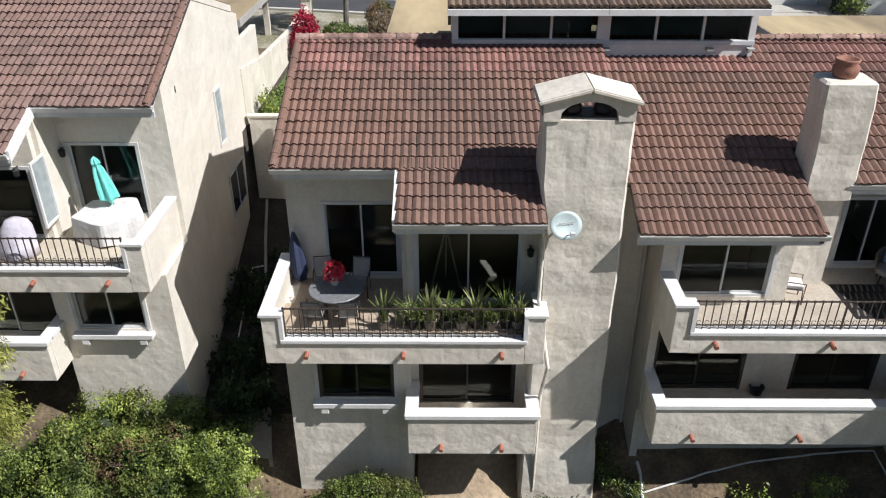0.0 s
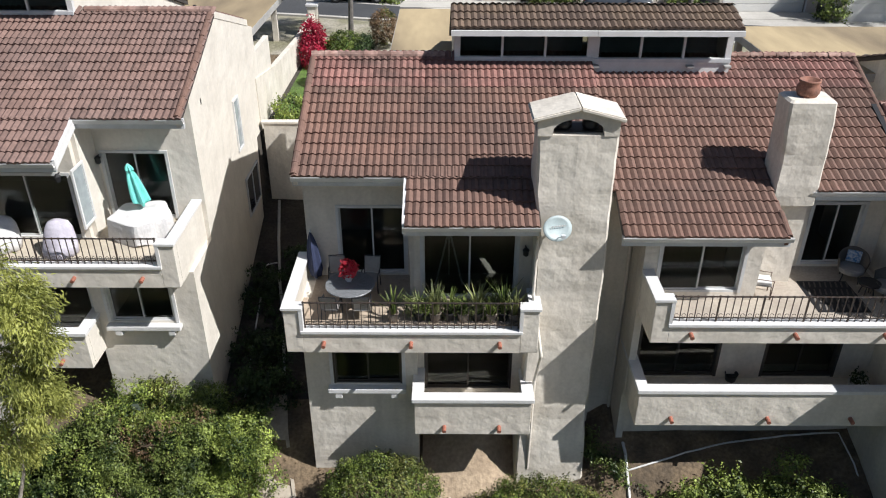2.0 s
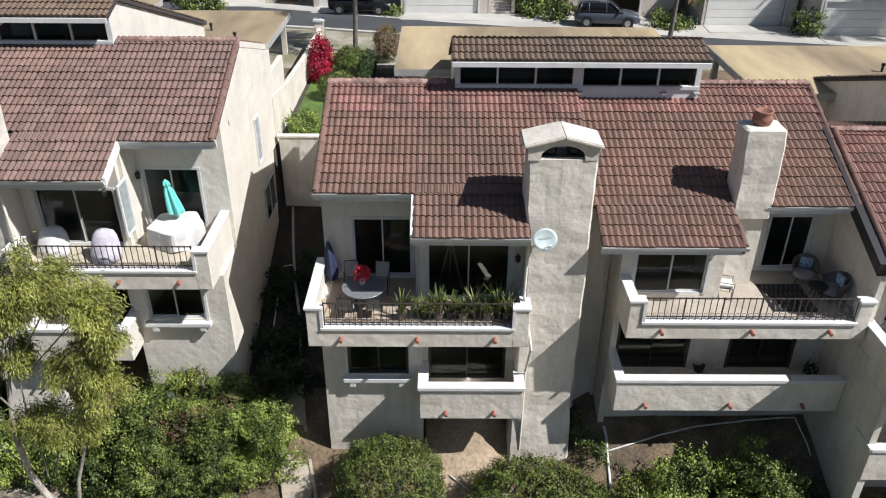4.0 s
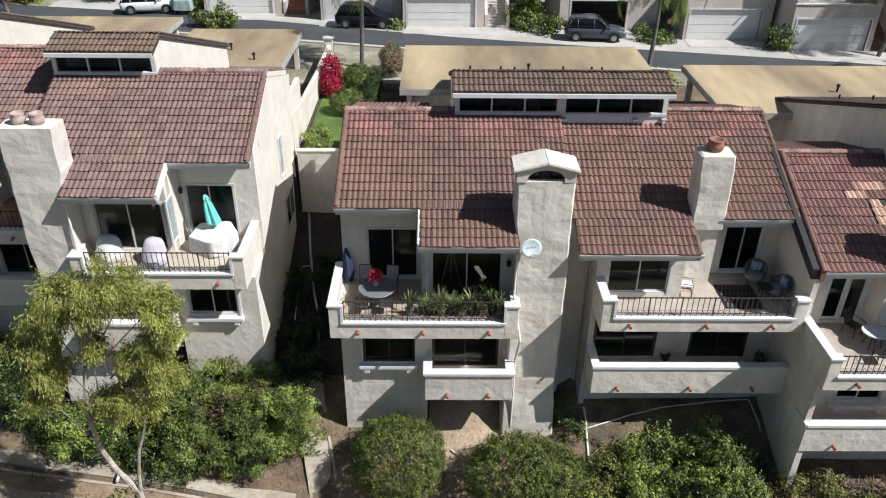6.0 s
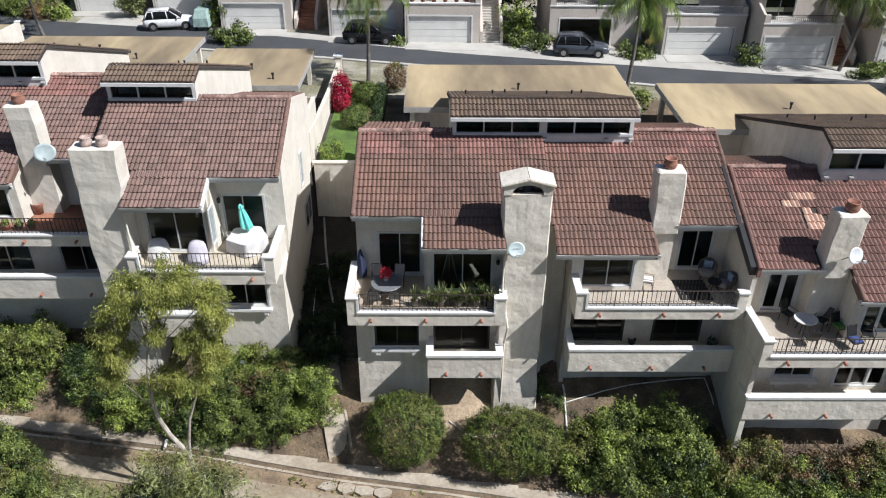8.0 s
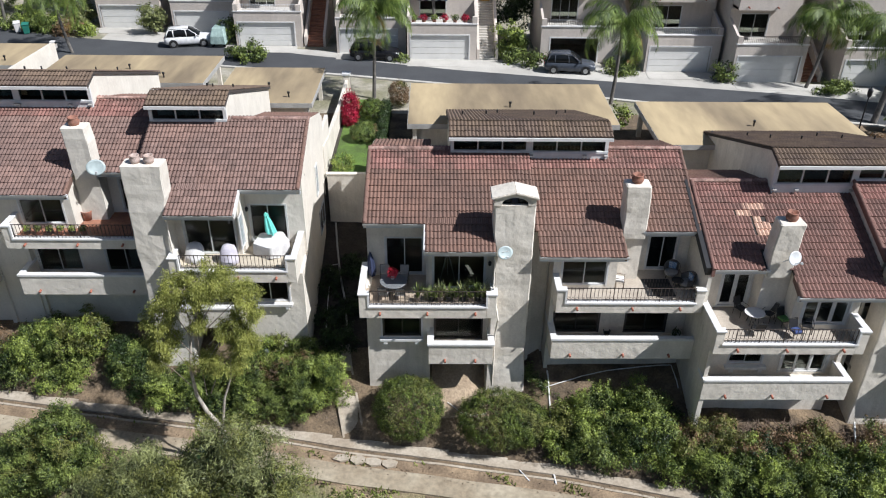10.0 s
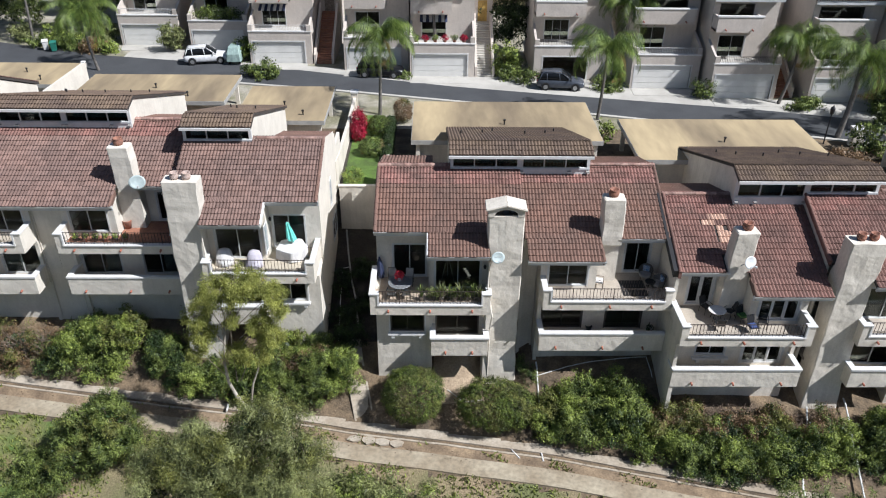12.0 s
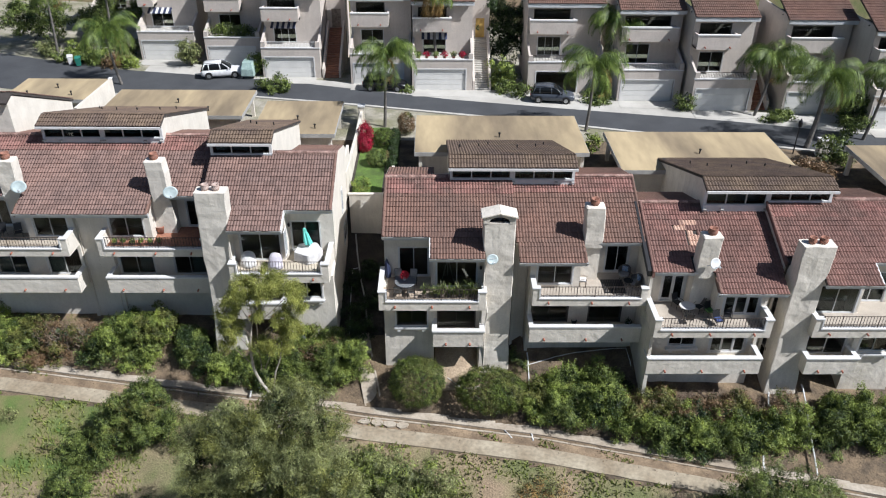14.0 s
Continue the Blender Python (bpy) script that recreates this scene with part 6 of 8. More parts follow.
# ---------------------------------------------------------------- far houses across the street
def far_house(x, y, w, seed, label, garage=(0.35, 5.4), open_garage=False, awning=None, flowers=False, planter=False, rail=True, top=True, dx=0.0, third_w=0.55):
    """Three storeys: garage with terrace, middle storey with glass doors, balcony above, tiled roof."""
    f = Frame(x, 1, y, STREET)
    rng = random.Random(seed)
    h = thing("far_townhouse", (x + w / 2, y + 4, STREET), label, "house", "houses across the street")
    S = STUCCO_FAR
    g0, g1 = garage[0], garage[0] + garage[1]
    # garage
    f.wall("garage_wall", 0, w, 0, 3.35, 0, 0.25, [(g0, g1, 0.0, 2.32)], h, S)
    f.slab("garage_side", (0, 0.25, 0.25, 9, 0, 3.1), S, h)
    f.slab("garage_side", (w - 0.25, w, 0.25, 9, 0, 3.1), S, h)
    f.slab("terrace", (0.25, w - 0.25, 0.25, 3.2, 2.85, 3.1), DRIVE, h)
    f.slab("parapet_cap", (-0.06, w + 0.06, -0.06, 0.3, 3.35, 3.45), WHITE, h)
    if not open_garage:
        door = f.slab("garage_door", (g0, g1, 0.16, 0.2, 0, 2.32), GARAGE, h, "white sectional garage door")
        for k in range(4):
            f.slab("door_panel", (g0 + 0.03, g1 - 0.03, 0.12, 0.16, 0.03 + 0.575 * k, 0.575 * (k + 1)), GARAGE, door)
    f.slab("garage_inside", (0.3, w - 0.3, 6.0, 6.2, 0, 2.8), INSIDE, h)
    bm = bmesh.new()
    f.box(bm, g0 - 0.12, g0, -0.03, 0.1, 0, 2.44)
    f.box(bm, g1, g1 + 0.12, -0.03, 0.1, 0, 2.44)
    f.box(bm, g0, g1, -0.03, 0.1, 2.32, 2.44)
    part("garage_trim", bm, WHITE, h)
    # terrace sides and railing
    f.slab("terrace_pier", (0, 0.45, 0, 0.3, 3.45, 4.05), S, h)
    f.slab("terrace_pier", (w - 0.45, w, 0, 0.3, 3.45, 4.05), S, h)
    for u in (0, w - 0.22):
        bm = bmesh.new()
        prism(bm, [(0.3 + y, 3.1 + STREET), (0.3 + y, 4.0 + STREET), (3.0 + y, 4.9 + STREET), (3.0 + y, 3.1 + STREET)], "x", x + u, x + u + 0.22)
        part("terrace_side", bm, S, h)
    if rail:
        bm = bmesh.new()
        f.box(bm, 0.45, w - 0.45, 0.13, 0.16, 4.02, 4.06)
        n = int((w - 0.9) / 0.16)
        r = part("railing", bm, WHITE if seed % 2 else IRON, h)
        for i in range(n):
            u = 0.5 + i * 0.16
            f.slab("railing_bar", (u, u + 0.025, 0.13, 0.155, 3.45, 4.03), WHITE if seed % 2 else IRON, r)
    # middle storey
    m0 = 0.5 + rng.uniform(0, 0.3)
    f.wall("middle_wall", 0, w, 3.1, 6.0, 3.0, 3.2, [(m0 + 0.4, m0 + 3.0, 3.15, 5.3)], h, S)
    glazing(f, h, "sliding_door", m0 + 0.4, m0 + 3.0, 3.15, 5.3, 3.04, 2 if seed % 3 else 3, ALU)
    # upper balcony and wall
    b0, b1 = 0.1, w * third_w + 0.6
    f.slab("upper_parapet", (b0, b1, 1.5, 1.75, 5.9, 7.3), S, h)
    f.slab("upper_parapet", (b0, b0 + 0.2, 1.75, 3.2, 5.9, 7.3), S, h)
    f.slab("upper_parapet", (b1 - 0.2, b1, 1.75, 3.2, 5.9, 7.3), S, h)
    f.slab("upper_floor", (b0, b1, 1.75, 3.2, 5.9, 6.1), S, h)
    f.slab("upper_cap", (b0 - 0.05, b1 + 0.05, 1.45, 1.8, 7.3, 7.42), WHITE, h)
    for u in (b0 + 0.8, b1 - 0.9):
        bm = bmesh.new()
        tube(bm, [f.at(u, 1.55, 6.2), f.at(u, 1.15, 6.15)], 0.06)
        part("scupper", bm, COPPER, h)
    f.wall("upper_wall", 0, w, 6.0, 8.75, 3.0, 3.2, [(b0 + 0.5, b1 - 0.5, 6.2, 8.2)], h, S)
    glazing(f, h, "window", b0 + 0.5, b1 - 0.5, 6.2, 8.2, 3.04, 2, BRONZE)
    f.slab("side_wall", (0, 0.2, 3.2, 11, 3.1, 9.2), S, h)
    f.slab("side_wall", (w - 0.2, w, 3.2, 11, 3.1, 9.2), S, h)
    f.slab("room_wall", (0.2, w - 0.2, 6.5, 6.6, 3.1, 9.0), INSIDE, h)
    f.slab("room_floor", (0.2, w - 0.2, 3.2, 6.5, 5.85, 6.0), INSIDE, h)
    if awning:
        for k in range(9):
            u = m0 + 0.3 + k * 0.31
            bm = bmesh.new()
            lo = [f.at(u, 3.0, 5.45), f.at(u + 0.29, 3.0, 5.45), f.at(u + 0.29, 2.0, 5.0), f.at(u, 2.0, 5.0)]
            loft(bm, [lo, [(a, b, c + 0.03) for a, b, c in lo]])
            part("awning_stripe", bm, NAVY if k % 2 == 0 else WHITE, h)
    if flowers:
        for k in range(6):
            u = 0.6 + k * (w - 1.2) / 5.5
            bm = bmesh.new()
            turned(bm, f.at(u, 0.6, 3.3), [(0.13, 0), (0.2, 0.3), (0.17, 0.3), (0.1, 0.1)], 10)
            pl = part("flower_pot", bm, CLAY, h)
            r2 = np.random.default_rng(seed * 10 + k)
            pts, nor = cloud(f.at(u, 0.6, 3.85), (0.4, 0.35, 0.3), 160, r2)
            quads("flowers", leaf_quads(pts, nor, 0.14, 0.1, r2), LEAF_PINK if k % 2 else LEAF_HEDGE, pl)
    if planter:
        r2 = np.random.default_rng(seed * 10)
        pts, nor = cloud(f.at(w / 2, 1.0, 3.9), (w * 0.42, 0.9, 0.8), 2600, r2, 0.6, 3.0)
        quads("planting", leaf_quads(pts, nor, 0.22, 0.1, r2), LEAF_HEDGE, h, "dense green terrace planting")
    # roof
    rf = f.slab("roof", (-0.1, w + 0.1, 4.4, 4.5, 8.9, 9.0), FELT, h, "brown tile roof")
    lv = lambda q: 8.95 + (q - 2.4) * 0.40
    roof_body(f, rf, (-0.15, w + 0.15), 2.4, 7.5, lv)
    tiles(f, rf, -0.15, w + 0.15, 2.3, 7.5, lv, 0.40, TILE, seed=seed)
    f.slab("fascia", (-0.15, w + 0.15, 2.36, 2.42, 8.5, 8.9), TRIM, rf)
    # driveway
    flat_sheet("driveway", [(x + g0 - 0.2, y), (x + g1 + 0.2, y), (x + g1 + 0.4, y - 2.2), (x + g0 - 0.3, y - 2.0)], STREET + 0.06, DRIVE, "pale concrete driveway to the garage", "driveway", 0.06)
    return f, h


far_house(-31.6, 48.0, 6.6, 1, "far stucco house with navy awning and purple pots", awning=True, third_w=0.2)
far_house(-23.2, 45.8, 6.4, 2, "far stucco house with a planted terrace over the garage", planter=True, rail=False)
far_house(-15.9, 41.8, 6.5, 3, "far stucco house with tiled terrace and striped awning", awning=True)
far_house(-5.8, 39.7, 6.6, 4, "far stucco house partly hidden by a palm", planter=False, rail=False)
far_house(1.0, 37.8, 6.5, 5, "far stucco house with flower pots along its terrace", flowers=True, awning=True, rail=False)
far_house(13.4, 37.2, 8.0, 6, "far stucco house with an open garage and railed terrace", garage=(0.9, 4.4), open_garage=True)
far_house(22.6, 34.6, 6.6, 7, "far stucco house with a long upper balcony", third_w=0.8)
far_house(29.6, 31.9, 6.2, 8, "far stucco house with stepped terrace walls", third_w=0.6)
far_house(38.6, 31.0, 6.6, 9, "far stucco house behind two palms", third_w=0.7)
far_house(45.4, 27.0, 6.8, 10, "far stucco house with a blue striped awning", awning=True, third_w=0.7)
far_house(-40.5, 57.0, 6.6, 12, "far stucco house beyond the turning circle", third_w=0.6)


def stairs(x, y, w, n, mat, label, rise=0.17, run=0.30):
    st = thing("outdoor_stairs", (x + w / 2, y, STREET), label, "stairs", "stairs between the far houses")
    for i in range(n):
        slab("step", (x, x + w, y + i * run, y + (i + 1) * run + 0.02, STREET, STREET + (i + 1) * rise), mat, st)
    for u in (x - 0.25, x + w):
        bm = bmesh.new()
        prism(bm, [(y, STREET), (y, STREET + 1.0), (y + n * run, STREET + n * rise + 1.0), (y + n * run, STREET)], "x", u, u + 0.25)
        part("stair_wall", bm, STUCCO_FAR, st)
    wall_y = y + n * run + 0.6
    slab("landing", (x, x + w, y + n * run, wall_y, STREET, STREET + n * rise), mat, st)
    bm = bmesh.new()
    pierced(bm, x - 0.3, x + w + 0.3, STREET + n * rise, STREET + n * rise + 4.5, wall_y, wall_y + 0.2, [(x + 0.25, x + w - 0.25, STREET + n * rise, STREET + n * rise + 2.2)], lambda a, b, c: (a, b, c))
    part("entry_wall", bm, STUCCO_FAR, st)
    slab("entry_door", (x + 0.25, x + w - 0.25, wall_y + 0.08, wall_y + 0.14, STREET + n * rise, STREET + n * rise + 2.2), YELLOW if mat is DRIVE else BARK, st, "wooden entry door")
    slab("side_block", (x - 0.3, x + w + 0.3, wall_y + 0.3, wall_y + 4, STREET, STREET + n * rise + 4.5), STUCCO_FAR, st)


stairs(-9.0, 41.8, 1.6, 22, BRICK, "brick stairs rising between stucco walls")
stairs(7.8, 37.9, 1.5, 22, DRIVE, "pale stone stairs up to a yellow door")
stairs(36.0, 32.2, 1.5, 20, BRICK, "brick stairs between stepped stucco walls")


def far_hill():
    """Rising ground and dark trees that close the view behind the far houses."""
    bm = bmesh.new()
    secs = []
    for x in np.arange(-120, 141, 6):
        secs.append([(x, 66 - 0.2 * x, STREET - 1), (x, 70 - 0.2 * x, STREET + 7), (x, 80 - 0.2 * x, STREET + 12), (x, 140 - 0.2 * x, STREET + 30), (x, 140 - 0.2 * x, STREET - 1)])
    loft(bm, secs)
    tagged(part("far_slope", bm, SCRUB, None, "dark scrubby slope behind the far houses", kind="structure"), category="ground")


far_hill()
for k, (x, y, z, rx, rz, m) in enumerate([(10.8, 38.6, 8.4, 1.1, 1.6, LEAF_BRIGHT), (10.9, 37.4, 7.5, 0.8, 0.7, LEAF_HEDGE), (-25.3, 46.0, 8.2, 0.9, 1.4, LEAF_GREY), (-14.0, 37.6, 7.5, 1.3, 0.8, LEAF_HEDGE), (-16.4, 42.6, 7.9, 0.75, 1.0, LEAF_BOX), (28.8, 31.9, 7.5, 0.6, 0.7, LEAF_HEDGE),
                                          (37.8, 29.4, 7.2, 1.3, 0.4, LEAF_HEDGE), (20.5, 34.6, 7.2, 1.2, 0.4, LEAF_HEDGE), (44.6, 28.0, 8.2, 1.2, 1.5, LEAF_HEDGE), (43.0, 25.4, 7.5, 0.8, 0.8, LEAF_HEDGE), (12.6, 36.0, 7.4, 0.7, 0.6, LEAF_HEDGE), (-36.8, 47.6, 7.4, 1.2, 0.6, LEAF_BRIGHT),
                                          (-33.5, 49.0, 7.8, 1.3, 1.0, LEAF_GREY), (-38.0, 56.0, 9.5, 2.4, 2.4, LEAF_HEDGE), (-33.0, 57.0, 9.5, 2.2, 2.4, LEAF_HEDGE), (-46.5, 55.0, 10.0, 3.0, 3.0, LEAF_HEDGE), (11.2, 46.0, 11.5, 2.2, 4.5, LEAF_DARK), (0.3, 37.4, 7.2, 0.5, 0.35, LEAF_HEDGE), (35.0, 15.5, 7.6, 1.6, 0.8, LEAF_RUST), (38.6, 19.0, 7.9, 1.0, 1.2, LEAF_HEDGE), (17.2, 22.0, 7.3, 0.7, 0.5, LEAF_BRIGHT)]):
    bush("street_shrub", "street-side shrub among the driveways", [(x, y, z, rx, rx * 0.9, rz)], m, 160 + k, (0.20, 0.12), 110 if rx > 1.7 else 150, 0.45, 2.6, 3, group="street shrubs", clump=0.4 if rx < 1.7 else 0.7)


for k, (x, y, z, r, h, m) in enumerate([(-40.5, 47.4, 7.4, 0.9, 0.6, LEAF_HEDGE), (-38.2, 46.8, 7.4, 0.9, 0.6, LEAF_HEDGE), (-36.0, 46.0, 7.4, 0.8, 0.55, LEAF_HEDGE), (-39.6, 49.2, 7.5, 1.0, 0.7, LEAF_BRIGHT), (-34.2, 45.8, 7.3, 0.9, 0.45, LEAF_RUST), (-32.4, 45.4, 7.3, 0.9, 0.45, LEAF_BRIGHT), (-43.0, 49.5, 7.5, 1.0, 0.7, LEAF_GREY)]):
    bush("garden_shrub", "rounded shrub in the garden bed by the street", [(x, y, z, r, r, h)], m, 230 + k, (0.20, 0.12), 170, 0.3, 2.6, 2, group="garden bed shrubs", clump=0.4)


# ---------------------------------------------------------------- vehicles
def car(at, turn, paint, label, length=4.6, wide=1.85, high=1.74, category="car"):
    v = thing("parked_car", at, label, category, "parked cars")
    m = Matrix.Translation(at) @ Matrix.Rotation(turn, 4, "Z")
    h, l, w = high, length / 2, wide / 2
    belt = h * 0.585

    def put(name, bm, mat, parent, label="", smooth=True):
        bmesh.ops.transform(bm, matrix=m, verts=bm.verts)
        return part(name, bm, mat, parent, label, smooth=smooth)

    def hull(x, ww, z0, zt):
        """A rounded section across the body: sill, flank, shoulder, deck."""
        mid = z0 + (zt - z0) * 0.55
        half = [(ww * 0.90, z0), (ww * 0.99, z0 + 0.12), (ww, mid), (ww * 0.965, zt - 0.07), (ww * 0.87, zt - 0.01), (ww * 0.45, zt + 0.02)]
        return [(x, -a, b) for a, b in half] + [(x, a, b) for a, b in half[::-1]]

    bm = bmesh.new()
    loft(bm, [hull(-l, w * 0.74, 0.50, belt * 0.84), hull(-l + 0.06, w * 0.90, 0.36, belt * 0.95), hull(-l + 0.30, w * 0.98, 0.30, belt), hull(-l + 0.9, w, 0.27, belt), hull(0, w, 0.25, belt), hull(l * 0.36, w, 0.26, belt), hull(l * 0.50, w * 0.99, 0.27, belt - 0.03), hull(l * 0.75, w * 0.97, 0.28, belt - 0.10), hull(l - 0.22, w * 0.92, 0.30, belt - 0.19), hull(l - 0.06, w * 0.82, 0.34, belt - 0.30), hull(l, w * 0.70, 0.42, belt - 0.40)])
    put("body", bm, paint, v)

    def cabin(x, wb, zt):
        half = [(wb, belt - 0.02), (wb * 0.93, belt + (zt - belt) * 0.55), (wb * 0.84, zt - 0.05), (wb * 0.74, zt - 0.005)]
        return [(x, -a, b) for a, b in half] + [(x, a, b) for a, b in half[::-1]]

    roofline = [(-l + 0.10, belt + 0.03), (-l + 0.34, h * 0.86), (-l + 0.62, h * 0.955), (-l * 0.3, h * 0.99), (l * 0.02, h * 0.975), (l * 0.18, h * 0.90), (l * 0.46, belt + 0.02)]
    bm = bmesh.new()
    loft(bm, [cabin(x, w * 0.93, z) for x, z in roofline])
    put("glasshouse", bm, CARGLASS, v, "dark tinted windows")
    bm = bmesh.new()
    top = [(x, z) for x, z in roofline if z > h * 0.93]
    loft(bm, [[(x, -w * 0.80, z - 0.05), (x, -w * 0.68, z + 0.012), (x, w * 0.68, z + 0.012), (x, w * 0.80, z - 0.05), (x, w * 0.6, z - 0.06), (x, -w * 0.6, z - 0.06)] for x, z in [(-l + 0.36, h * 0.885)] + top])
    put("roof_panel", bm, paint, v)
    for s in (-1, 1):
        for p, q in (((l * 0.44, belt), (l * 0.05, h * 0.955)), ((-l * 0.05, belt), (-l * 0.09, h * 0.95)), ((-l + 0.95, belt), (-l + 0.92, h * 0.94)), ((-l + 0.22, belt), (-l + 0.46, h * 0.90))):
            bm = bmesh.new()
            tube(bm, [(p[0], s * w * 0.925, p[1]), ((p[0] + q[0]) / 2, s * w * 0.875, (p[1] + q[1]) / 2 + 0.02), (q[0], s * w * 0.775, q[1])], 0.045, sides=6)
            put("pillar", bm, paint, v)
        bm = bmesh.new()
        box(bm, l * 0.30, l * 0.30 + 0.12, s * w * 1.02 - 0.1, s * w * 1.02 + 0.1, belt + 0.02, belt + 0.16, bevel=0.03)
        put("wing_mirror", bm, paint, v)
        bm = bmesh.new()
        tube(bm, [(-l + 0.6, s * w * 0.70, h * 0.985), (l * 0.0, s * w * 0.70, h * 1.0)], 0.022, sides=6)
        put("roof_rail", bm, BLACK, v)
        for x in (-l + 0.85, l - 0.9):
            bm = bmesh.new()
            tube(bm, [(x, s * (w - 0.25), 0.37), (x, s * (w + 0.003), 0.37)], 0.41, sides=20)
            put("wheel_arch", bm, BLACK, v, smooth=False)
    for x in (-l + 0.85, l - 0.9):
        for s in (-1, 1):
            bm = bmesh.new()
            tube(bm, [(x, s * (w - 0.2), 0.33), (x, s * (w + 0.01), 0.33)], 0.34, sides=18)
            bmesh.ops.transform(bm, matrix=m, verts=bm.verts)
            t = part("tyre", bm, RUBBER, v)
            bm = bmesh.new()
            tube(bm, [(x, s * (w - 0.05), 0.33), (x, s * (w + 0.025), 0.33)], 0.21, sides=14)
            bmesh.ops.transform(bm, matrix=m, verts=bm.verts)
            part("rim", bm, RIM, t)
    for s in (-1, 1):
        bm = bmesh.new()
        box(bm, l - 0.26, l - 0.08, s * w * 0.66 - 0.16, s * w * 0.66 + 0.16, 0.64, 0.76, bevel=0.02)
        bmesh.ops.transform(bm, matrix=m, verts=bm.verts)
        part("headlight", bm, DISH, v)
        bm = bmesh.new()
        box(bm, -l - 0.01, -l + 0.14, s * w * 0.68 - 0.12, s * w * 0.68 + 0.12, 0.8, 0.95, bevel=0.02)
        bmesh.ops.transform(bm, matrix=m, verts=bm.verts)
        part("tail_light", bm, RED, v)
    return v


car((-20.6, 42.1, STREET + 0.06), radians(12), PAINT_WHITE, "white sport utility car parked across a driveway")
car((-2.0, 38.0, STREET + 0.06), radians(-4), PAINT_BLACK, "black sport utility car parked before a garage", 4.7)
car((15.8, 34.6, STREET + 0.06), radians(-6), PAINT_GREY, "slate-grey crossover car parked before an open garage", 4.6)


def covered_cart():
    v = thing("covered_cart", (-17.5, 42.0, STREET), "small cart under a pale green fitted cover", "cart")
    bm = bmesh.new()
    loft(bm, [ring(Frame(-18.3, 1, 41.0, STREET + 0.06), 0, 1.5, 0, 2.2, 0.35), ring(Frame(-18.3, 1, 41.0, STREET + 0.06), 0.05, 1.45, 0.05, 2.1, 1.1), ring(Frame(-18.3, 1, 41.0, STREET + 0.06), 0.2, 1.3, 0.4, 1.9, 1.75)])
    wobbly(bm, 0.05, 3, 2)
    part("cover", bm, material("pale_green_tarpaulin", (0.33, 0.44, 0.41), 0.7, scale=3, bump=0.03, bump_scale=5), v)
    for x in (-18.1, -17.0):
        bm = bmesh.new()
        tube(bm, [(x - 0.08, 41.4, STREET + 0.28), (x + 0.08, 41.4, STREET + 0.28)], 0.22, sides=14)
        part("tyre", bm, RUBBER, v)


covered_cart()


def wheelie_bin(x, y, turn, mat, label):
    v = thing("wheelie_bin", (x, y, STREET), label, "bin", "bins by the kerb")
    m = Matrix.Translation((x, y, STREET)) @ Matrix.Rotation(turn, 4, "Z")

    def put(name, bm, material_, label_=""):
        bmesh.ops.transform(bm, matrix=m, verts=bm.verts)
        part(name, bm, material_, v, label_)

    bm = bmesh.new()
    loft(bm, [[(-a, -b, z), (a, -b, z), (a, b, z), (-a, b, z)] for a, b, z in ((0.24, 0.27, 0.08), (0.31, 0.36, 1.0))])
    bmesh.ops.bevel(bm, geom=list(bm.edges), offset=0.03, segments=2, affect="EDGES")
    put("body", bm, mat)
    bm = bmesh.new()
    loft(bm, [[(-0.34, -0.40, 1.0), (0.34, -0.40, 1.0), (0.34, 0.40, 1.04), (-0.34, 0.40, 1.04)], [(-0.30, -0.36, 1.07), (0.30, -0.36, 1.07), (0.30, 0.38, 1.13), (-0.30, 0.38, 1.13)]])
    put("lid", bm, mat)
    for q in (-0.29, 0.25):
        bm = bmesh.new()
        tube(bm, [(q, 0.30, 0.11), (q + 0.05, 0.30, 0.11)], 0.11, sides=14)
        put("wheel", bm, RUBBER)


BIN_GREEN = material("green_plastic", (0.03, 0.20, 0.15), 0.5, fine=30, fine_amount=0.05)
wheelie_bin(-38.2, 45.6, 0.3, BIN_GREEN, "green wheelie bin standing by the kerb")
wheelie_bin(-39.3, 46.1, 0.4, PVC, "pale grey wheelie bin standing by the kerb")


def gate_pillar():
    v = thing("gate_pillar", (38.4, 20.9, STREET), "short cream stucco pillar beside the street", "pillar")
    slab("shaft", (38.0, 38.9, 20.5, 21.3, STREET - 0.1, STREET + 1.5), STUCCO, v, bevel=0.03)
    slab("cap", (37.93, 38.97, 20.43, 21.37, STREET + 1.5, STREET + 1.62), WHITE, v, bevel=0.02)


gate_pillar()


def street_lamp(x, y):
    v = thing("street_lamp", (x, y, STREET), "black post-top lantern on a slim pole", "street lamp")
    bm = bmesh.new()
    tube(bm, [(x, y, STREET), (x, y, STREET + 2.6)], 0.06, 0.045)
    part("pole", bm, BLACK, v)
    bm = bmesh.new()
    turned(bm, (x, y, STREET + 2.6), [(0.08, 0), (0.16, 0.1), (0.2, 0.5), (0.22, 0.52), (0.05, 0.72), (0.01, 0.85)], 8)
    part("lantern", bm, BLACK, v)


street_lamp(36.0, 21.2)


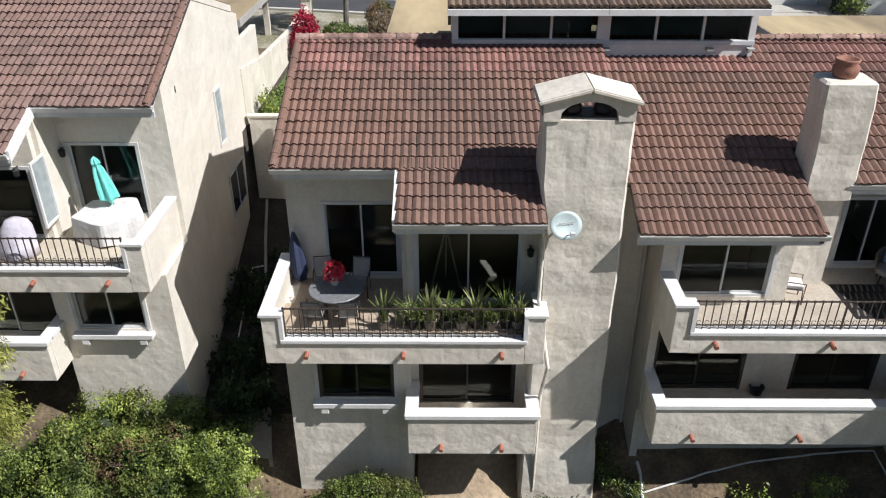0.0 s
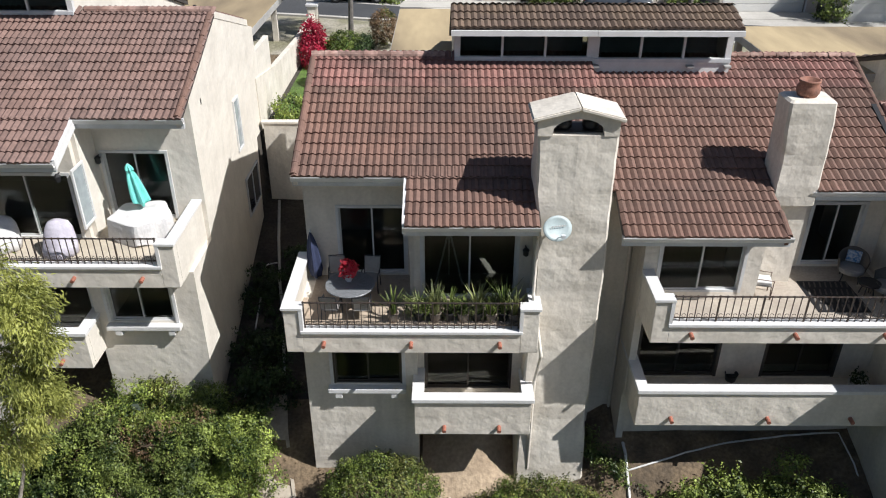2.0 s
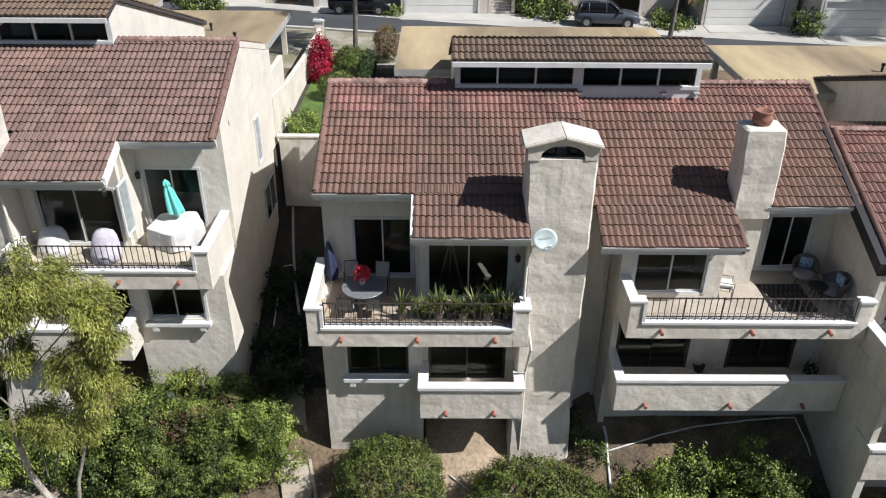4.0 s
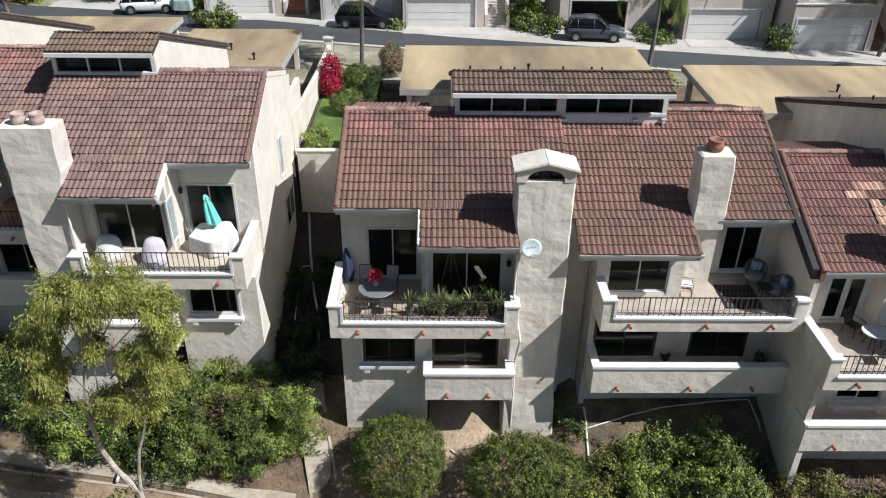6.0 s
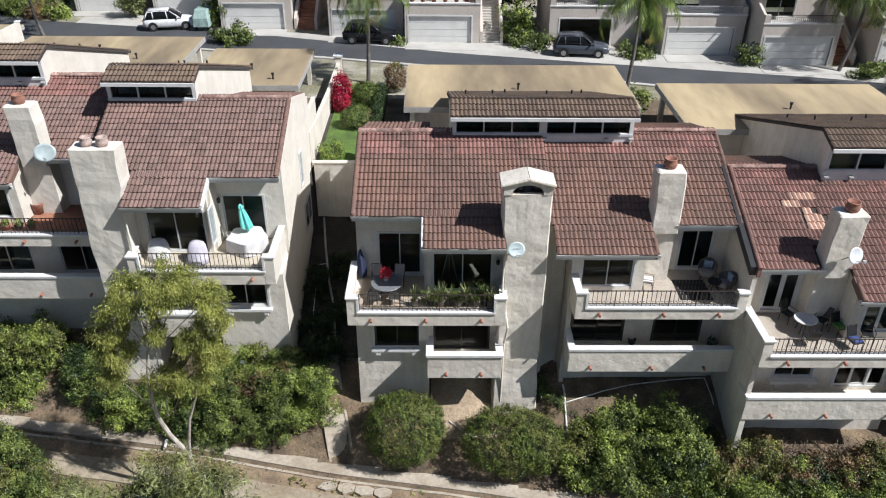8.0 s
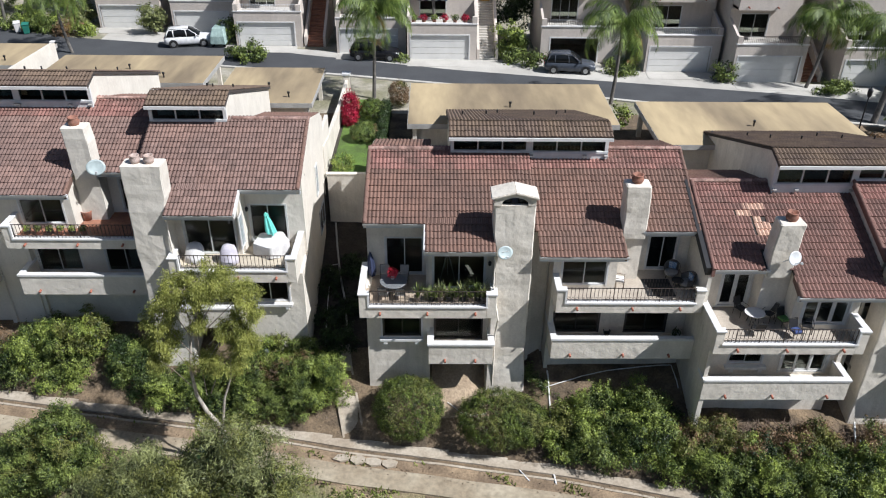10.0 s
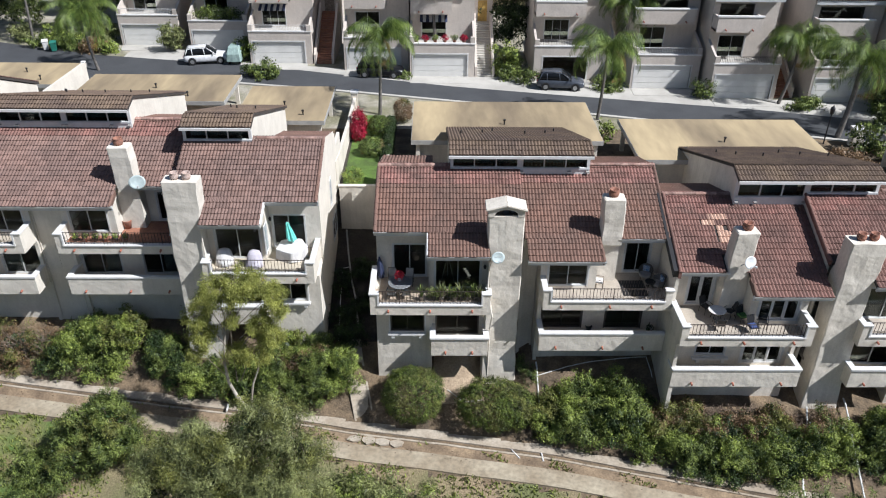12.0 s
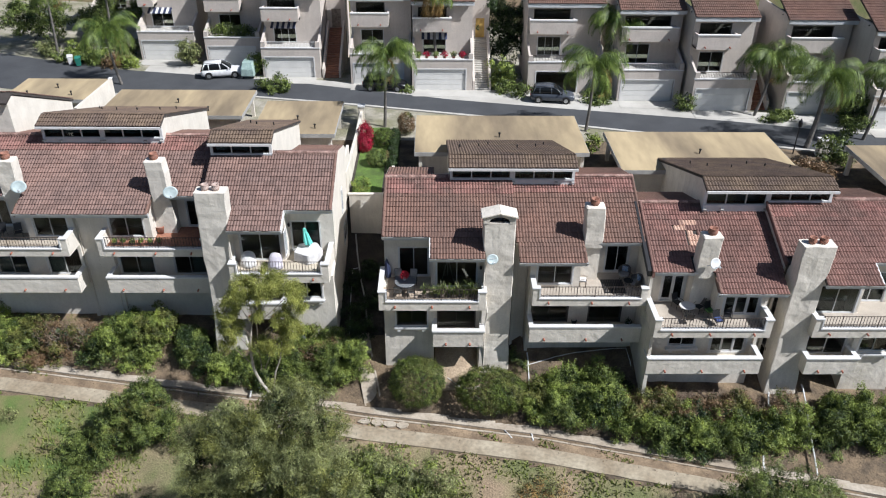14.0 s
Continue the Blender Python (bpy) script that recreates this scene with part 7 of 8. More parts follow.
# ---------------------------------------------------------------- things on the decks
def patio_chair(at, turn, seat_mat, frame_mat, label, cushion=None, group="", back_tilt=0.12):
    ch = thing("patio_chair", at, label, "chair", group)
    m = Matrix.Translation(at) @ Matrix.Rotation(turn, 4, "Z")
    def put(name, bm, mat, parent, lab=""):
        bmesh.ops.transform(bm, matrix=m, verts=bm.verts)
        return part(name, bm, mat, parent, lab)
    for x in (-0.26, 0.26):
        bm = bmesh.new()
        tube(bm, [(x, -0.26, 0.0), (x, -0.27, 0.62), (x, 0.22, 0.64)], 0.016, sides=6)
        put("armrest", bm, frame_mat, ch)
        for y in (-0.25, 0.24):
            bm = bmesh.new()
            tube(bm, [(x * 0.96, y, 0.0), (x * 0.92, y * 0.9, 0.42)], 0.015, sides=6)
            put("leg", bm, frame_mat, ch)
        bm = bmesh.new()
        tube(bm, [(x * 0.9, 0.22, 0.4), (x * 0.9, 0.30 + back_tilt, 0.95)], 0.016, sides=6)
        put("back_post", bm, frame_mat, ch)
    bm = bmesh.new()
    box(bm, -0.24, 0.24, -0.25, 0.25, 0.40, 0.435, bevel=0.012)
    put("seat", bm, seat_mat, ch)
    bm = bmesh.new()
    loft(bm, [[(-0.23, 0.235, 0.46), (0.23, 0.235, 0.46), (0.23, 0.255, 0.46), (-0.23, 0.255, 0.46)], [(-0.23, 0.26 + back_tilt, 0.92), (0.23, 0.26 + back_tilt, 0.92), (0.23, 0.28 + back_tilt, 0.92), (-0.23, 0.28 + back_tilt, 0.92)]])
    put("backrest", bm, seat_mat, ch)
    bm = bmesh.new()
    tube(bm, [(-0.234, 0.285 + back_tilt, 0.95), (0.234, 0.285 + back_tilt, 0.95)], 0.016, sides=6)
    put("top_rail", bm, frame_mat, ch)
    if cushion:
        bm = bmesh.new()
        box(bm, -0.23, 0.23, -0.24, 0.2, 0.437, 0.54, bevel=0.035)
        put("cushion", bm, cushion, ch, "soft loose cushion")
    return ch


def round_table(at, rx, ry, high, top_mat, label, leg_mat=BLACK):
    t = thing("patio_table", at, label, "table")
    bm = bmesh.new()
    n = 36
    loft(bm, [[(at[0] + rx * s * math.cos(k * 2 * math.pi / n), at[1] + ry * s * math.sin(k * 2 * math.pi / n), at[2] + z) for k in range(n)] for s, z in ((0.97, high - 0.05), (1.0, high - 0.03), (1.0, high - 0.01), (0.985, high))])
    part("tabletop", bm, top_mat, t)
    for k in range(4):
        a = math.pi / 4 + k * math.pi / 2
        bm = bmesh.new()
        tube(bm, [(at[0] + rx * 0.65 * math.cos(a), at[1] + ry * 0.65 * math.sin(a), at[2]), (at[0] + rx * 0.4 * math.cos(a), at[1] + ry * 0.4 * math.sin(a), at[2] + high - 0.05)], 0.022, sides=6)
        part("leg", bm, leg_mat, t)
    return t


GREYMESH = material("grey_sling_fabric", (0.33, 0.315, 0.295), 0.8, fine=60, fine_amount=0.2)
WICKER = material("grey_wicker", (0.17, 0.15, 0.13), 0.85, fine=80, fine_amount=0.35, bump=0.01, bump_scale=60)
zb = 6.05
round_table((1.47, 0.40, zb), 0.72, 0.72, 0.74, STONE, "round speckled stone patio table with dark rim")
for x, y, a in ((0.98, -0.25, math.pi - 0.08), (1.85, -0.25, math.pi + 0.06), (0.98, 1.3, 0.12), (1.98, 1.3, -0.1)):
    patio_chair((x, y, zb), a, GREYMESH, BLACK, "dark metal patio chair with grey sling seat", group="chairs round the stone table")


def flower_vase():
    v = thing("flower_vase", (1.42, 0.55, zb + 0.74), "vase of red artificial flowers on the stone table", "vase")
    bm = bmesh.new()
    turned(bm, (1.42, 0.55, zb + 0.74), [(0.07, 0), (0.11, 0.08), (0.10, 0.18), (0.06, 0.24), (0.08, 0.27), (0.04, 0.25)], 14)
    part("vase", bm, DISH, v, smooth=True)
    rng = np.random.default_rng(4)
    pts, nor = cloud((1.42, 0.55, zb + 1.18), (0.30, 0.28, 0.26), 260, rng, 0.5, 3)
    quads("blossom", leaf_quads(pts, nor, 0.11, 0.09, rng), material("red_flower", (0.62, 0.03, 0.06), 0.6, colour2=(0.45, 0.02, 0.04), scale=15), v, "bright red petals")
    bm = bmesh.new()
    for k in range(8):
        p = pts[k * 20]
        tube(bm, [(1.42, 0.55, zb + 0.95), tuple(p)], 0.008, 0.004, sides=4)
    part("stems", bm, LEAF_HEDGE, v)


flower_vase()


def folded_umbrella():
    u = thing("folded_umbrella", (0.24, 1.85, zb), "closed navy patio umbrella leaning in the deck corner", "umbrella")
    bm = bmesh.new()
    secs = []
    for z, r in ((0.12, 0.13), (0.4, 0.19), (0.8, 0.17), (1.2, 0.13), (1.5, 0.07), (1.66, 0.02)):
        secs.append([(0.24 - z * 0.05 + r * (1 + 0.25 * math.cos(4 * a)) * math.cos(a), 1.85 + r * (1 + 0.25 * math.cos(4 * a)) * math.sin(a), zb + z) for a in np.linspace(0, 2 * math.pi, 25)[:-1]])
    loft(bm, secs)
    part("canopy", bm, NAVY, u)
    bm = bmesh.new()
    tube(bm, [(0.24, 1.85, zb), (0.16, 1.85, zb + 1.75)], 0.02)
    part("pole", bm, DISH, u)


folded_umbrella()


def strap_plant(at, seed, high, label, n=34, pot_r=0.17):
    """A potted plant of long upright leaves."""
    rng = np.random.default_rng(seed)
    v = thing("potted_plant", at, label, "potted plant", "plants along the railing")
    bm = bmesh.new()
    turned(bm, at, [(pot_r * 0.7, 0), (pot_r, 0.28), (pot_r * 1.06, 0.3), (pot_r * 0.9, 0.3), (pot_r * 0.8, 0.22)], 14)
    part("pot", bm, BARK if seed % 2 else BLACK, v, smooth=True)
    qs = []
    for _ in range(n):
        a = rng.uniform(0, 2 * math.pi)
        out = rng.uniform(0.05, 0.42)
        h = high * rng.uniform(0.55, 1.1)
        p = np.array(at) + [0.06 * math.cos(a), 0.06 * math.sin(a), 0.25]
        q = p + [out * 0.45 * math.cos(a), out * 0.45 * math.sin(a), h * 0.65]
        e = p + [out * 1.25 * math.cos(a), out * 1.25 * math.sin(a), h]
        s = np.array([-math.sin(a), math.cos(a), 0]) * 0.022
        qs.append([p - s, p + s, q + s, q - s])
        qs.append([q - s, q + s, e + s * 0.2, e - s * 0.2])
    quads("leaves", np.array(qs), LEAF_HEDGE if seed % 3 else LEAF_GREY, v)
    return v


for k, (x, h) in enumerate([(2.75, 0.70), (3.5, 0.55), (3.95, 0.95), (4.35, 0.7), (4.75, 0.55), (5.15, 0.85), (5.55, 0.6), (5.9, 1.15), (6.2, 0.8)]):
    strap_plant((x, -0.40 + 0.06 * (k % 2), zb), k + 1, h, "strappy green plant in a deck pot", 26 + 4 * (k % 3))
for k, x in enumerate((3.3, 3.75, 4.2, 4.65, 5.05, 5.45, 5.8)):
    bush("deck_shrub", "low dark leafy plant behind the railing", [(x, -0.22, zb + 0.34, 0.30, 0.26, 0.32)], LEAF_HEDGE if k % 2 else LEAF_GREY, 260 + k, (0.07, 0.03), 700, 0.4, 3.0, 5, category="potted plant", group="plants along the railing", floor=-0.9)


def easel():
    e = thing("easel", (4.35, 1.6, 6.0), "pale wooden easel standing behind the glass door", "easel")
    for x, y in ((-0.42, 0), (0.42, 0)):
        bm = bmesh.new()
        tube(bm, [(4.35 + x, 1.6 + y, 6.0), (4.35 + x * 0.12, 1.6, 7.75)], 0.03, sides=5)
        part("leg", bm, WHITE, e)
    bm = bmesh.new()
    tube(bm, [(4.35, 2.2, 6.0), (4.35, 1.65, 7.7)], 0.025, sides=5)
    part("rear_leg", bm, WHITE, e)


easel()


def dish(at, facing, r, label, arm_to):
    d = thing("satellite_dish", at, label, "satellite dish", "satellite dishes")
    n = Vector(facing).normalized()
    a = n.cross(Vector((0, 0, 1))).normalized()
    b = n.cross(a)
    c = Vector(at)
    bm = bmesh.new()
    secs = []
    for s in (0.02, 0.4, 0.75, 1.0):
        secs.append([c + (a * math.cos(t) + b * 0.86 * math.sin(t)) * r * s + n * (0.16 * r * s * s) for t in np.linspace(0, 2 * math.pi, 29)[:-1]])
    back = [[p - n * 0.025 for p in s] for s in secs[::-1]]
    loft(bm, secs + back)
    part("reflector", bm, DISH_BLUE if "chimney" in label else DISH, d, "pale grey dish", smooth=True)
    bm = bmesh.new()
    tube(bm, [c - b * r * -0.6, c + n * r * 1.0 + b * r * 0.55], 0.015, sides=5)
    box(bm, *(v for k in range(3) for v in ((c + n * r * 1.0 + b * r * 0.55)[k] - 0.05, (c + n * r * 1.0 + b * r * 0.55)[k] + 0.05)))
    part("feed_arm", bm, DISH, d)
    bm = bmesh.new()
    tube(bm, [c - n * 0.03, arm_to], 0.028, sides=6)
    part("mast", bm, DISH, d)
    return d


g = dish((7.17, -0.62, 9.18), (0.25, -1, 0.55), 0.40, "pale satellite dish bolted to the chimney front", (6.95, -0.22, 8.75))
n = Vector((0.25, -1, 0.55)).normalized()
a = n.cross(Vector((0, 0, 1))).normalized()
for k in range(6):
    bm = bmesh.new()
    c = Vector((7.17, -0.62, 9.18)) + n * 0.045 + a * (-0.2 + 0.07 * k) + Vector((0, 0, 0.06))
    box(bm, c.x - 0.02, c.x + 0.02, c.y - 0.004, c.y + 0.004, c.z - 0.025, c.z + 0.025)
    part("marking_bar", bm, WHITE, g)
dish((21.2, -1.75, 9.62), (0.5, -1, 0.5), 0.42, "cream satellite dish on the roof corner", (20.9, -1.4, 9.2))
dish((-14.75, 4.6, 11.3), (0.4, -1, 0.5), 0.50, "pale blue-grey satellite dish on a chimney", (-15.0, 5.3, 11.0))
dish((-25.0, 4.6, 11.7), (0.4, -1, 0.5), 0.50, "pale satellite dish beside a chimney", (-25.3, 5.3, 11.3))


def downspout(pts, mat, label, r=0.045):
    v = thing("downspout", pts[-1], label, "downspout", "downspouts")
    bm = bmesh.new()
    tube(bm, pts, r, sides=8)
    part("pipe", bm, mat, v)


downspout([(6.70, -0.55, 8.95), (6.72, -0.35, 8.7), (6.70, -0.38, 7.0), (6.98, -0.92, 5.2), (6.92, -0.40, 3.9), (6.90, -0.42, 0.3)], STUCCO, "cream-painted downspout beside the chimney", 0.05)
downspout([(-10.30, 1.35, 9.9), (-10.32, 1.55, 9.6), (-10.30, 1.52, 8.0), (-10.45, 1.45, 1.5)], STUCCO, "cream-painted downspout beside the twin-pot chimney", 0.05)
downspout([(17.55, -3.0, 2.2), (17.52, -2.8, 0.2), (17.5, -2.8, -1.2)], PVC, "white downspout at the wall corner", 0.04)

COPPER_BROWN = material("brown_painted_metal", (0.13, 0.085, 0.06), 0.5, fine=40)
# next house: shaded furnished deck
zc = 6.43
patio_chair((13.45, 0.5, zc), 1.35, GREYMESH, COPPER_BROWN, "brown metal patio chair with white cushion", cushion=CLOTH)


def tub_chair(at, turn, label):
    v = thing("wicker_chair", at, label, "chair")
    m = Matrix.Translation(at) @ Matrix.Rotation(turn, 4, "Z")
    bm = bmesh.new()
    secs = []
    for z, r, top in ((0.28, 0.36, 0), (0.45, 0.40, 0), (0.7, 0.44, 1)):
        secs.append([(r * math.cos(t), r * math.sin(t), z + (0.22 * max(0, math.sin(t)) if top else 0)) for t in np.linspace(-0.4, math.pi + 0.4, 17)])
    inner = [[(x * 0.93, y * 0.93, z) for x, y, z in s] for s in secs[::-1]]
    loft(bm, secs + inner, closed=False)
    bmesh.ops.transform(bm, matrix=m, verts=bm.verts)
    part("shell", bm, WICKER, v)
    bm = bmesh.new()
    turned(bm, (0, 0, 0.28), [(0.34, 0), (0.37, 0.06), (0.36, 0.14), (0.30, 0.17)], 18)
    bmesh.ops.transform(bm, matrix=m, verts=bm.verts)
    part("cushion", bm, GREYMESH, v)
    for k in range(4):
        bm = bmesh.new()
        t = math.pi / 4 + k * math.pi / 2
        tube(bm, [(0.34 * math.cos(t), 0.34 * math.sin(t), 0), (0.28 * math.cos(t), 0.28 * math.sin(t), 0.3)], 0.018, sides=6)
        bmesh.ops.transform(bm, matrix=m, verts=bm.verts)
        part("leg", bm, BLACK, v)
    bm = bmesh.new()
    box(bm, -0.2, 0.2, 0.16, 0.26, 0.5, 0.88, bevel=0.04)
    bmesh.ops.transform(bm, matrix=m, verts=bm.verts)
    p = part("pillow", bm, material("blue_pillow", (0.05, 0.16, 0.36), 0.8, colour2=(0.45, 0.50, 0.55), scale=14, fine=30), v, "blue and white patterned pillow")


tub_chair((16.45, 1.35, zc), -0.4, "grey wicker tub chair with a blue patterned pillow")
tub_chair((17.0, 0.35, zc), -1.4, "grey wicker tub chair at the deck's shaded end")
round_table((16.55, 0.45, zc), 0.32, 0.32, 0.45, BLACK, "small dark round side table")


def rug():
    v = thing("outdoor_rug", (15.6, 0.45, zc), "dark patterned outdoor rug on the deck", "rug")
    bm = bmesh.new()
    box(bm, 14.8, 16.3, -0.45, 1.2, zc, zc + 0.012)
    part("rug_base", bm, BLACK, v)
    for i in range(9):
        for j in range(4):
            bm = bmesh.new()
            x, y = 14.9 + i * 0.16, -0.35 + j * 0.4
            lo = [(x, y, zc + 0.013), (x + 0.05, y, zc + 0.013), (x + 0.13, y + 0.3, zc + 0.013), (x + 0.08, y + 0.3, zc + 0.013)]
            loft(bm, [lo, [(a, b, c + 0.004) for a, b, c in lo]])
            part("stripe", bm, WICKER, v)


rug()


def planter_pot(at, label, r=0.22, h=0.4, mat=None, leaf=None, seed=0, group=""):
    v = thing("planter", at, label, "planter", group)
    bm = bmesh.new()
    turned(bm, at, [(r * 0.7, 0), (r, h * 0.9), (r * 1.05, h), (r * 0.9, h), (r * 0.8, h * 0.7)], 16)
    part("pot", bm, mat or CLAY, v, smooth=True)
    if leaf:
        rng = np.random.default_rng(seed)
        pts, nor = cloud((at[0], at[1], at[2] + h + r * 0.6), (r * 1.0, r * 1.0, r * 1.0), 120, rng, 0.5, 3)
        quads("foliage", leaf_quads(pts, nor, 0.12, 0.06, rng), leaf, v)


planter_pot((16.9, 0.0, 3.13), "white pot with a small shrub on the lower balcony", 0.28, 0.42, CLOTH, LEAF_DARK, 5)
planter_pot((13.2, 0.5, 3.13), "dark pot on the lower balcony floor", 0.2, 0.35, BLACK)


def covered(name, at, rx, ry, high, mat, label, seed, lean=0.0, flat=False):
    """Furniture under a loose cloth cover."""
    v = thing(name, at, label, "covered furniture", "covered furniture on the deck")
    bm = bmesh.new()
    n = 28
    secs = []
    prof = [(1.0, 0.05), (0.98, 0.3), (0.95, 0.6), (0.94, 0.85), (0.90, 0.95), (0.8, 0.99), (0.3, 1.0)] if flat else [(1.0, 0.03), (0.98, 0.3), (0.92, 0.55), (0.82, 0.8), (0.62, 0.96), (0.15, 1.0)]
    for s, z in prof:
        ringp = []
        for k in range(n):
            t = k * 2 * math.pi / n
            fold = 1 + (0.07 * math.sin(5 * t + seed) + 0.04 * math.sin(9 * t)) * (1 - z)
            ringp.append((at[0] + rx * s * fold * math.cos(t), at[1] + ry * s * fold * math.sin(t) * (1 - 0.5 * z) + lean * 1.3 * z, at[2] + high * z + 0.02 * math.sin(3 * t + seed) * z))
        secs.append(ringp)
    loft(bm, secs)
    part("cover", bm, mat, v, smooth=True)
    return v


def draped_table(at, r, high):
    """A table cover with a flat top, eight corners pulled out and folds hanging between them."""
    v = thing("covered_table", at, "large table under a loose white cloth cover", "covered furniture", "covered furniture on the deck")
    bm = bmesh.new()
    n = 64
    secs = []
    for s, z in ((1.02, 0.12), (1.0, 0.4), (0.99, 0.75), (0.97, 0.97), (0.93, 1.0), (0.5, 1.02), (0.06, 1.10)):
        row = []
        for k in range(n):
            t = k * 2 * math.pi / n
            corner = abs(math.sin(2.5 * t + 0.4))
            q = r * s * (1 - (0.17 * corner if z < 1.01 else 0)) * (1 + 0.03 * math.sin(11 * t) * (1 - z))
            row.append((at[0] + q * math.cos(t), at[1] + q * 0.95 * math.sin(t), at[2] + high * z - 0.10 * corner * (z < 0.3) + 0.015 * math.sin(5 * t + 8 * s)))
        secs.append(row)
    loft(bm, secs)
    part("cover", bm, CLOTH, v)


za = 6.05 + 0.95
draped_table((-5.35, 3.05, za), 1.06, 0.74)
covered("covered_chair", (-7.45, 1.75, za), 0.5, 0.5, 1.02, LILAC, "chair under a pale lilac cloth cover", 2, 0.2)
covered("covered_chair", (-9.35, 2.05, za), 0.55, 0.5, 0.95, CLOTH, "chair under a white cloth cover", 3, 0.2)


def closed_parasol():
    u = thing("closed_parasol", (-5.35, 3.3, za), "closed teal parasol standing through the covered table", "umbrella")
    bm = bmesh.new()
    tube(bm, [(-5.30, 3.25, za + 0.78), (-5.55, 3.3, za + 2.3)], 0.02)
    part("pole", bm, DISH, u)
    bm = bmesh.new()
    secs = []
    for z, r in ((0.98, 0.17), (1.08, 0.25), (1.3, 0.23), (1.6, 0.19), (1.9, 0.14), (2.06, 0.08), (2.12, 0.12), (2.22, 0.08), (2.3, 0.015)):
        secs.append([(-5.30 - (z - 0.8) * 0.165 + r * (1 + 0.28 * math.cos(6 * t)) * math.cos(t), 3.26 + r * (1 + 0.28 * math.cos(6 * t)) * math.sin(t), za + z + 0.05 * math.cos(3 * t) * (z < 1)) for t in np.linspace(0, 2 * math.pi, 37)[:-1]])
    loft(bm, secs)
    part("canopy", bm, TEAL, u, "folded teal canvas")


closed_parasol()


def wall_lantern(at, label):
    v = thing("wall_lantern", at, label, "lantern", "wall lanterns")
    bm = bmesh.new()
    turned(bm, at, [(0.04, 0), (0.08, 0.04), (0.09, 0.18), (0.105, 0.2), (0.03, 0.28)], 8)
    part("lantern", bm, BLACK, v)
    bm = bmesh.new()
    tube(bm, [(at[0], at[1], at[2] + 0.25), (at[0], at[1] + 0.16, at[2] + 0.25)], 0.02)
    part("bracket", bm, BLACK, v)


wall_lantern((-6.7, 3.84, 9.05), "dark wall lantern beside the sliding door")
wall_lantern((6.55, 0.64, 7.6), "dark wall lantern beside the wide sliding door")
wall_lantern((-7.4, 2.54, 9.0), "dark wall lantern under the eave")

zd = 6.05 + 0.38 - 0.92
round_table((20.1, -1.55, zd), 0.52, 0.48, 0.72, CLOTH, "white oval patio table on the corner deck")
for x, y, a in ((19.7, -0.75, 0.5), (21.0, -1.2, -0.9), (20.0, -2.5, 3.0), (22.6, -2.2, -0.3)):
    patio_chair((x, y, zd), a, BLACK, BLACK, "black metal patio chair", group="chairs on the corner deck")
patio_chair((21.55, -1.75, zd), 0.3, BLACK, BLACK, "black metal patio chair with a green cushion", cushion=material("green_cushion", (0.10, 0.24, 0.06), 0.8), group="chairs on the corner deck")
patio_chair((21.8, -2.75, zd), 0.2, BLACK, BLACK, "black metal patio chair with a blue cushion", cushion=material("blue_cushion", (0.05, 0.08, 0.22), 0.8), group="chairs on the corner deck")
za2 = 6.05 + 0.38 + 1.3
for k in range(6):
    planter_pot((-18.9 + k * 0.62, 3.55, za2), "clay pot with a low plant behind the railing", 0.2, 0.26, CLAY if k % 2 else BLACK, LEAF_HEDGE if k % 3 else LEAF_BRIGHT, 70 + k, "pots along the balcony")
planter_pot((-16.2, 5.2, za2), "large clay urn on the balcony", 0.3, 0.6, CLAY)
for k in range(3):
    patio_chair((-27.2 + k * 1.2, 4.6, za2), 0.4 * k, BLACK, BLACK, "black metal balcony chair", group="chairs on the far balcony")


# ---------------------------------------------------------------- side windows of the cream house
# pale pane colour that stands in for bright reflections in the glass
PALE_PANE = material("pale_reflecting_pane", (0.36, 0.40, 0.41), 0.25, fine=30, fine_amount=0.04)


def side_window(x, y0, y1, z0, z1, frame, label):
    v = thing("side_window", (x, (y0 + y1) / 2, z0), label, "window", "side windows")
    bm = bmesh.new()
    for a in ((y0, y0 + 0.07, z0, z1), (y1 - 0.07, y1, z0, z1), (y0 + 0.07, y1 - 0.07, z0, z0 + 0.07), (y0 + 0.07, y1 - 0.07, z1 - 0.07, z1)):
        box(bm, x, x + 0.06, *a)
    part("frame", bm, frame, v)
    bm = bmesh.new()
    box(bm, x + 0.004, x + 0.02, y0 + 0.07, y1 - 0.07, z0 + 0.07, z1 - 0.07)
    part("pane", bm, CARGLASS if z0 < 6 else PALE_PANE, v, "dark glossy pane" if z0 < 6 else "pane painted pale to stand for a reflection")
    if y1 - y0 > 1:
        slab("mullion", (x, x + 0.05, (y0 + y1) / 2 - 0.03, (y0 + y1) / 2 + 0.03, z0 + 0.07, z1 - 0.07), frame, v)


side_window(-3.595, 8.55, 9.3, 7.5, 9.5, WHITE, "tall narrow white-framed side window")
side_window(-6.785, 2.15, 2.95, 7.6, 9.55, WHITE, "white-framed glass panel in the deck's return wall")
side_window(-3.595, 8.9, 10.9, 4.55, 6.2, DISH, "dark sliding window in the shaded side wall")


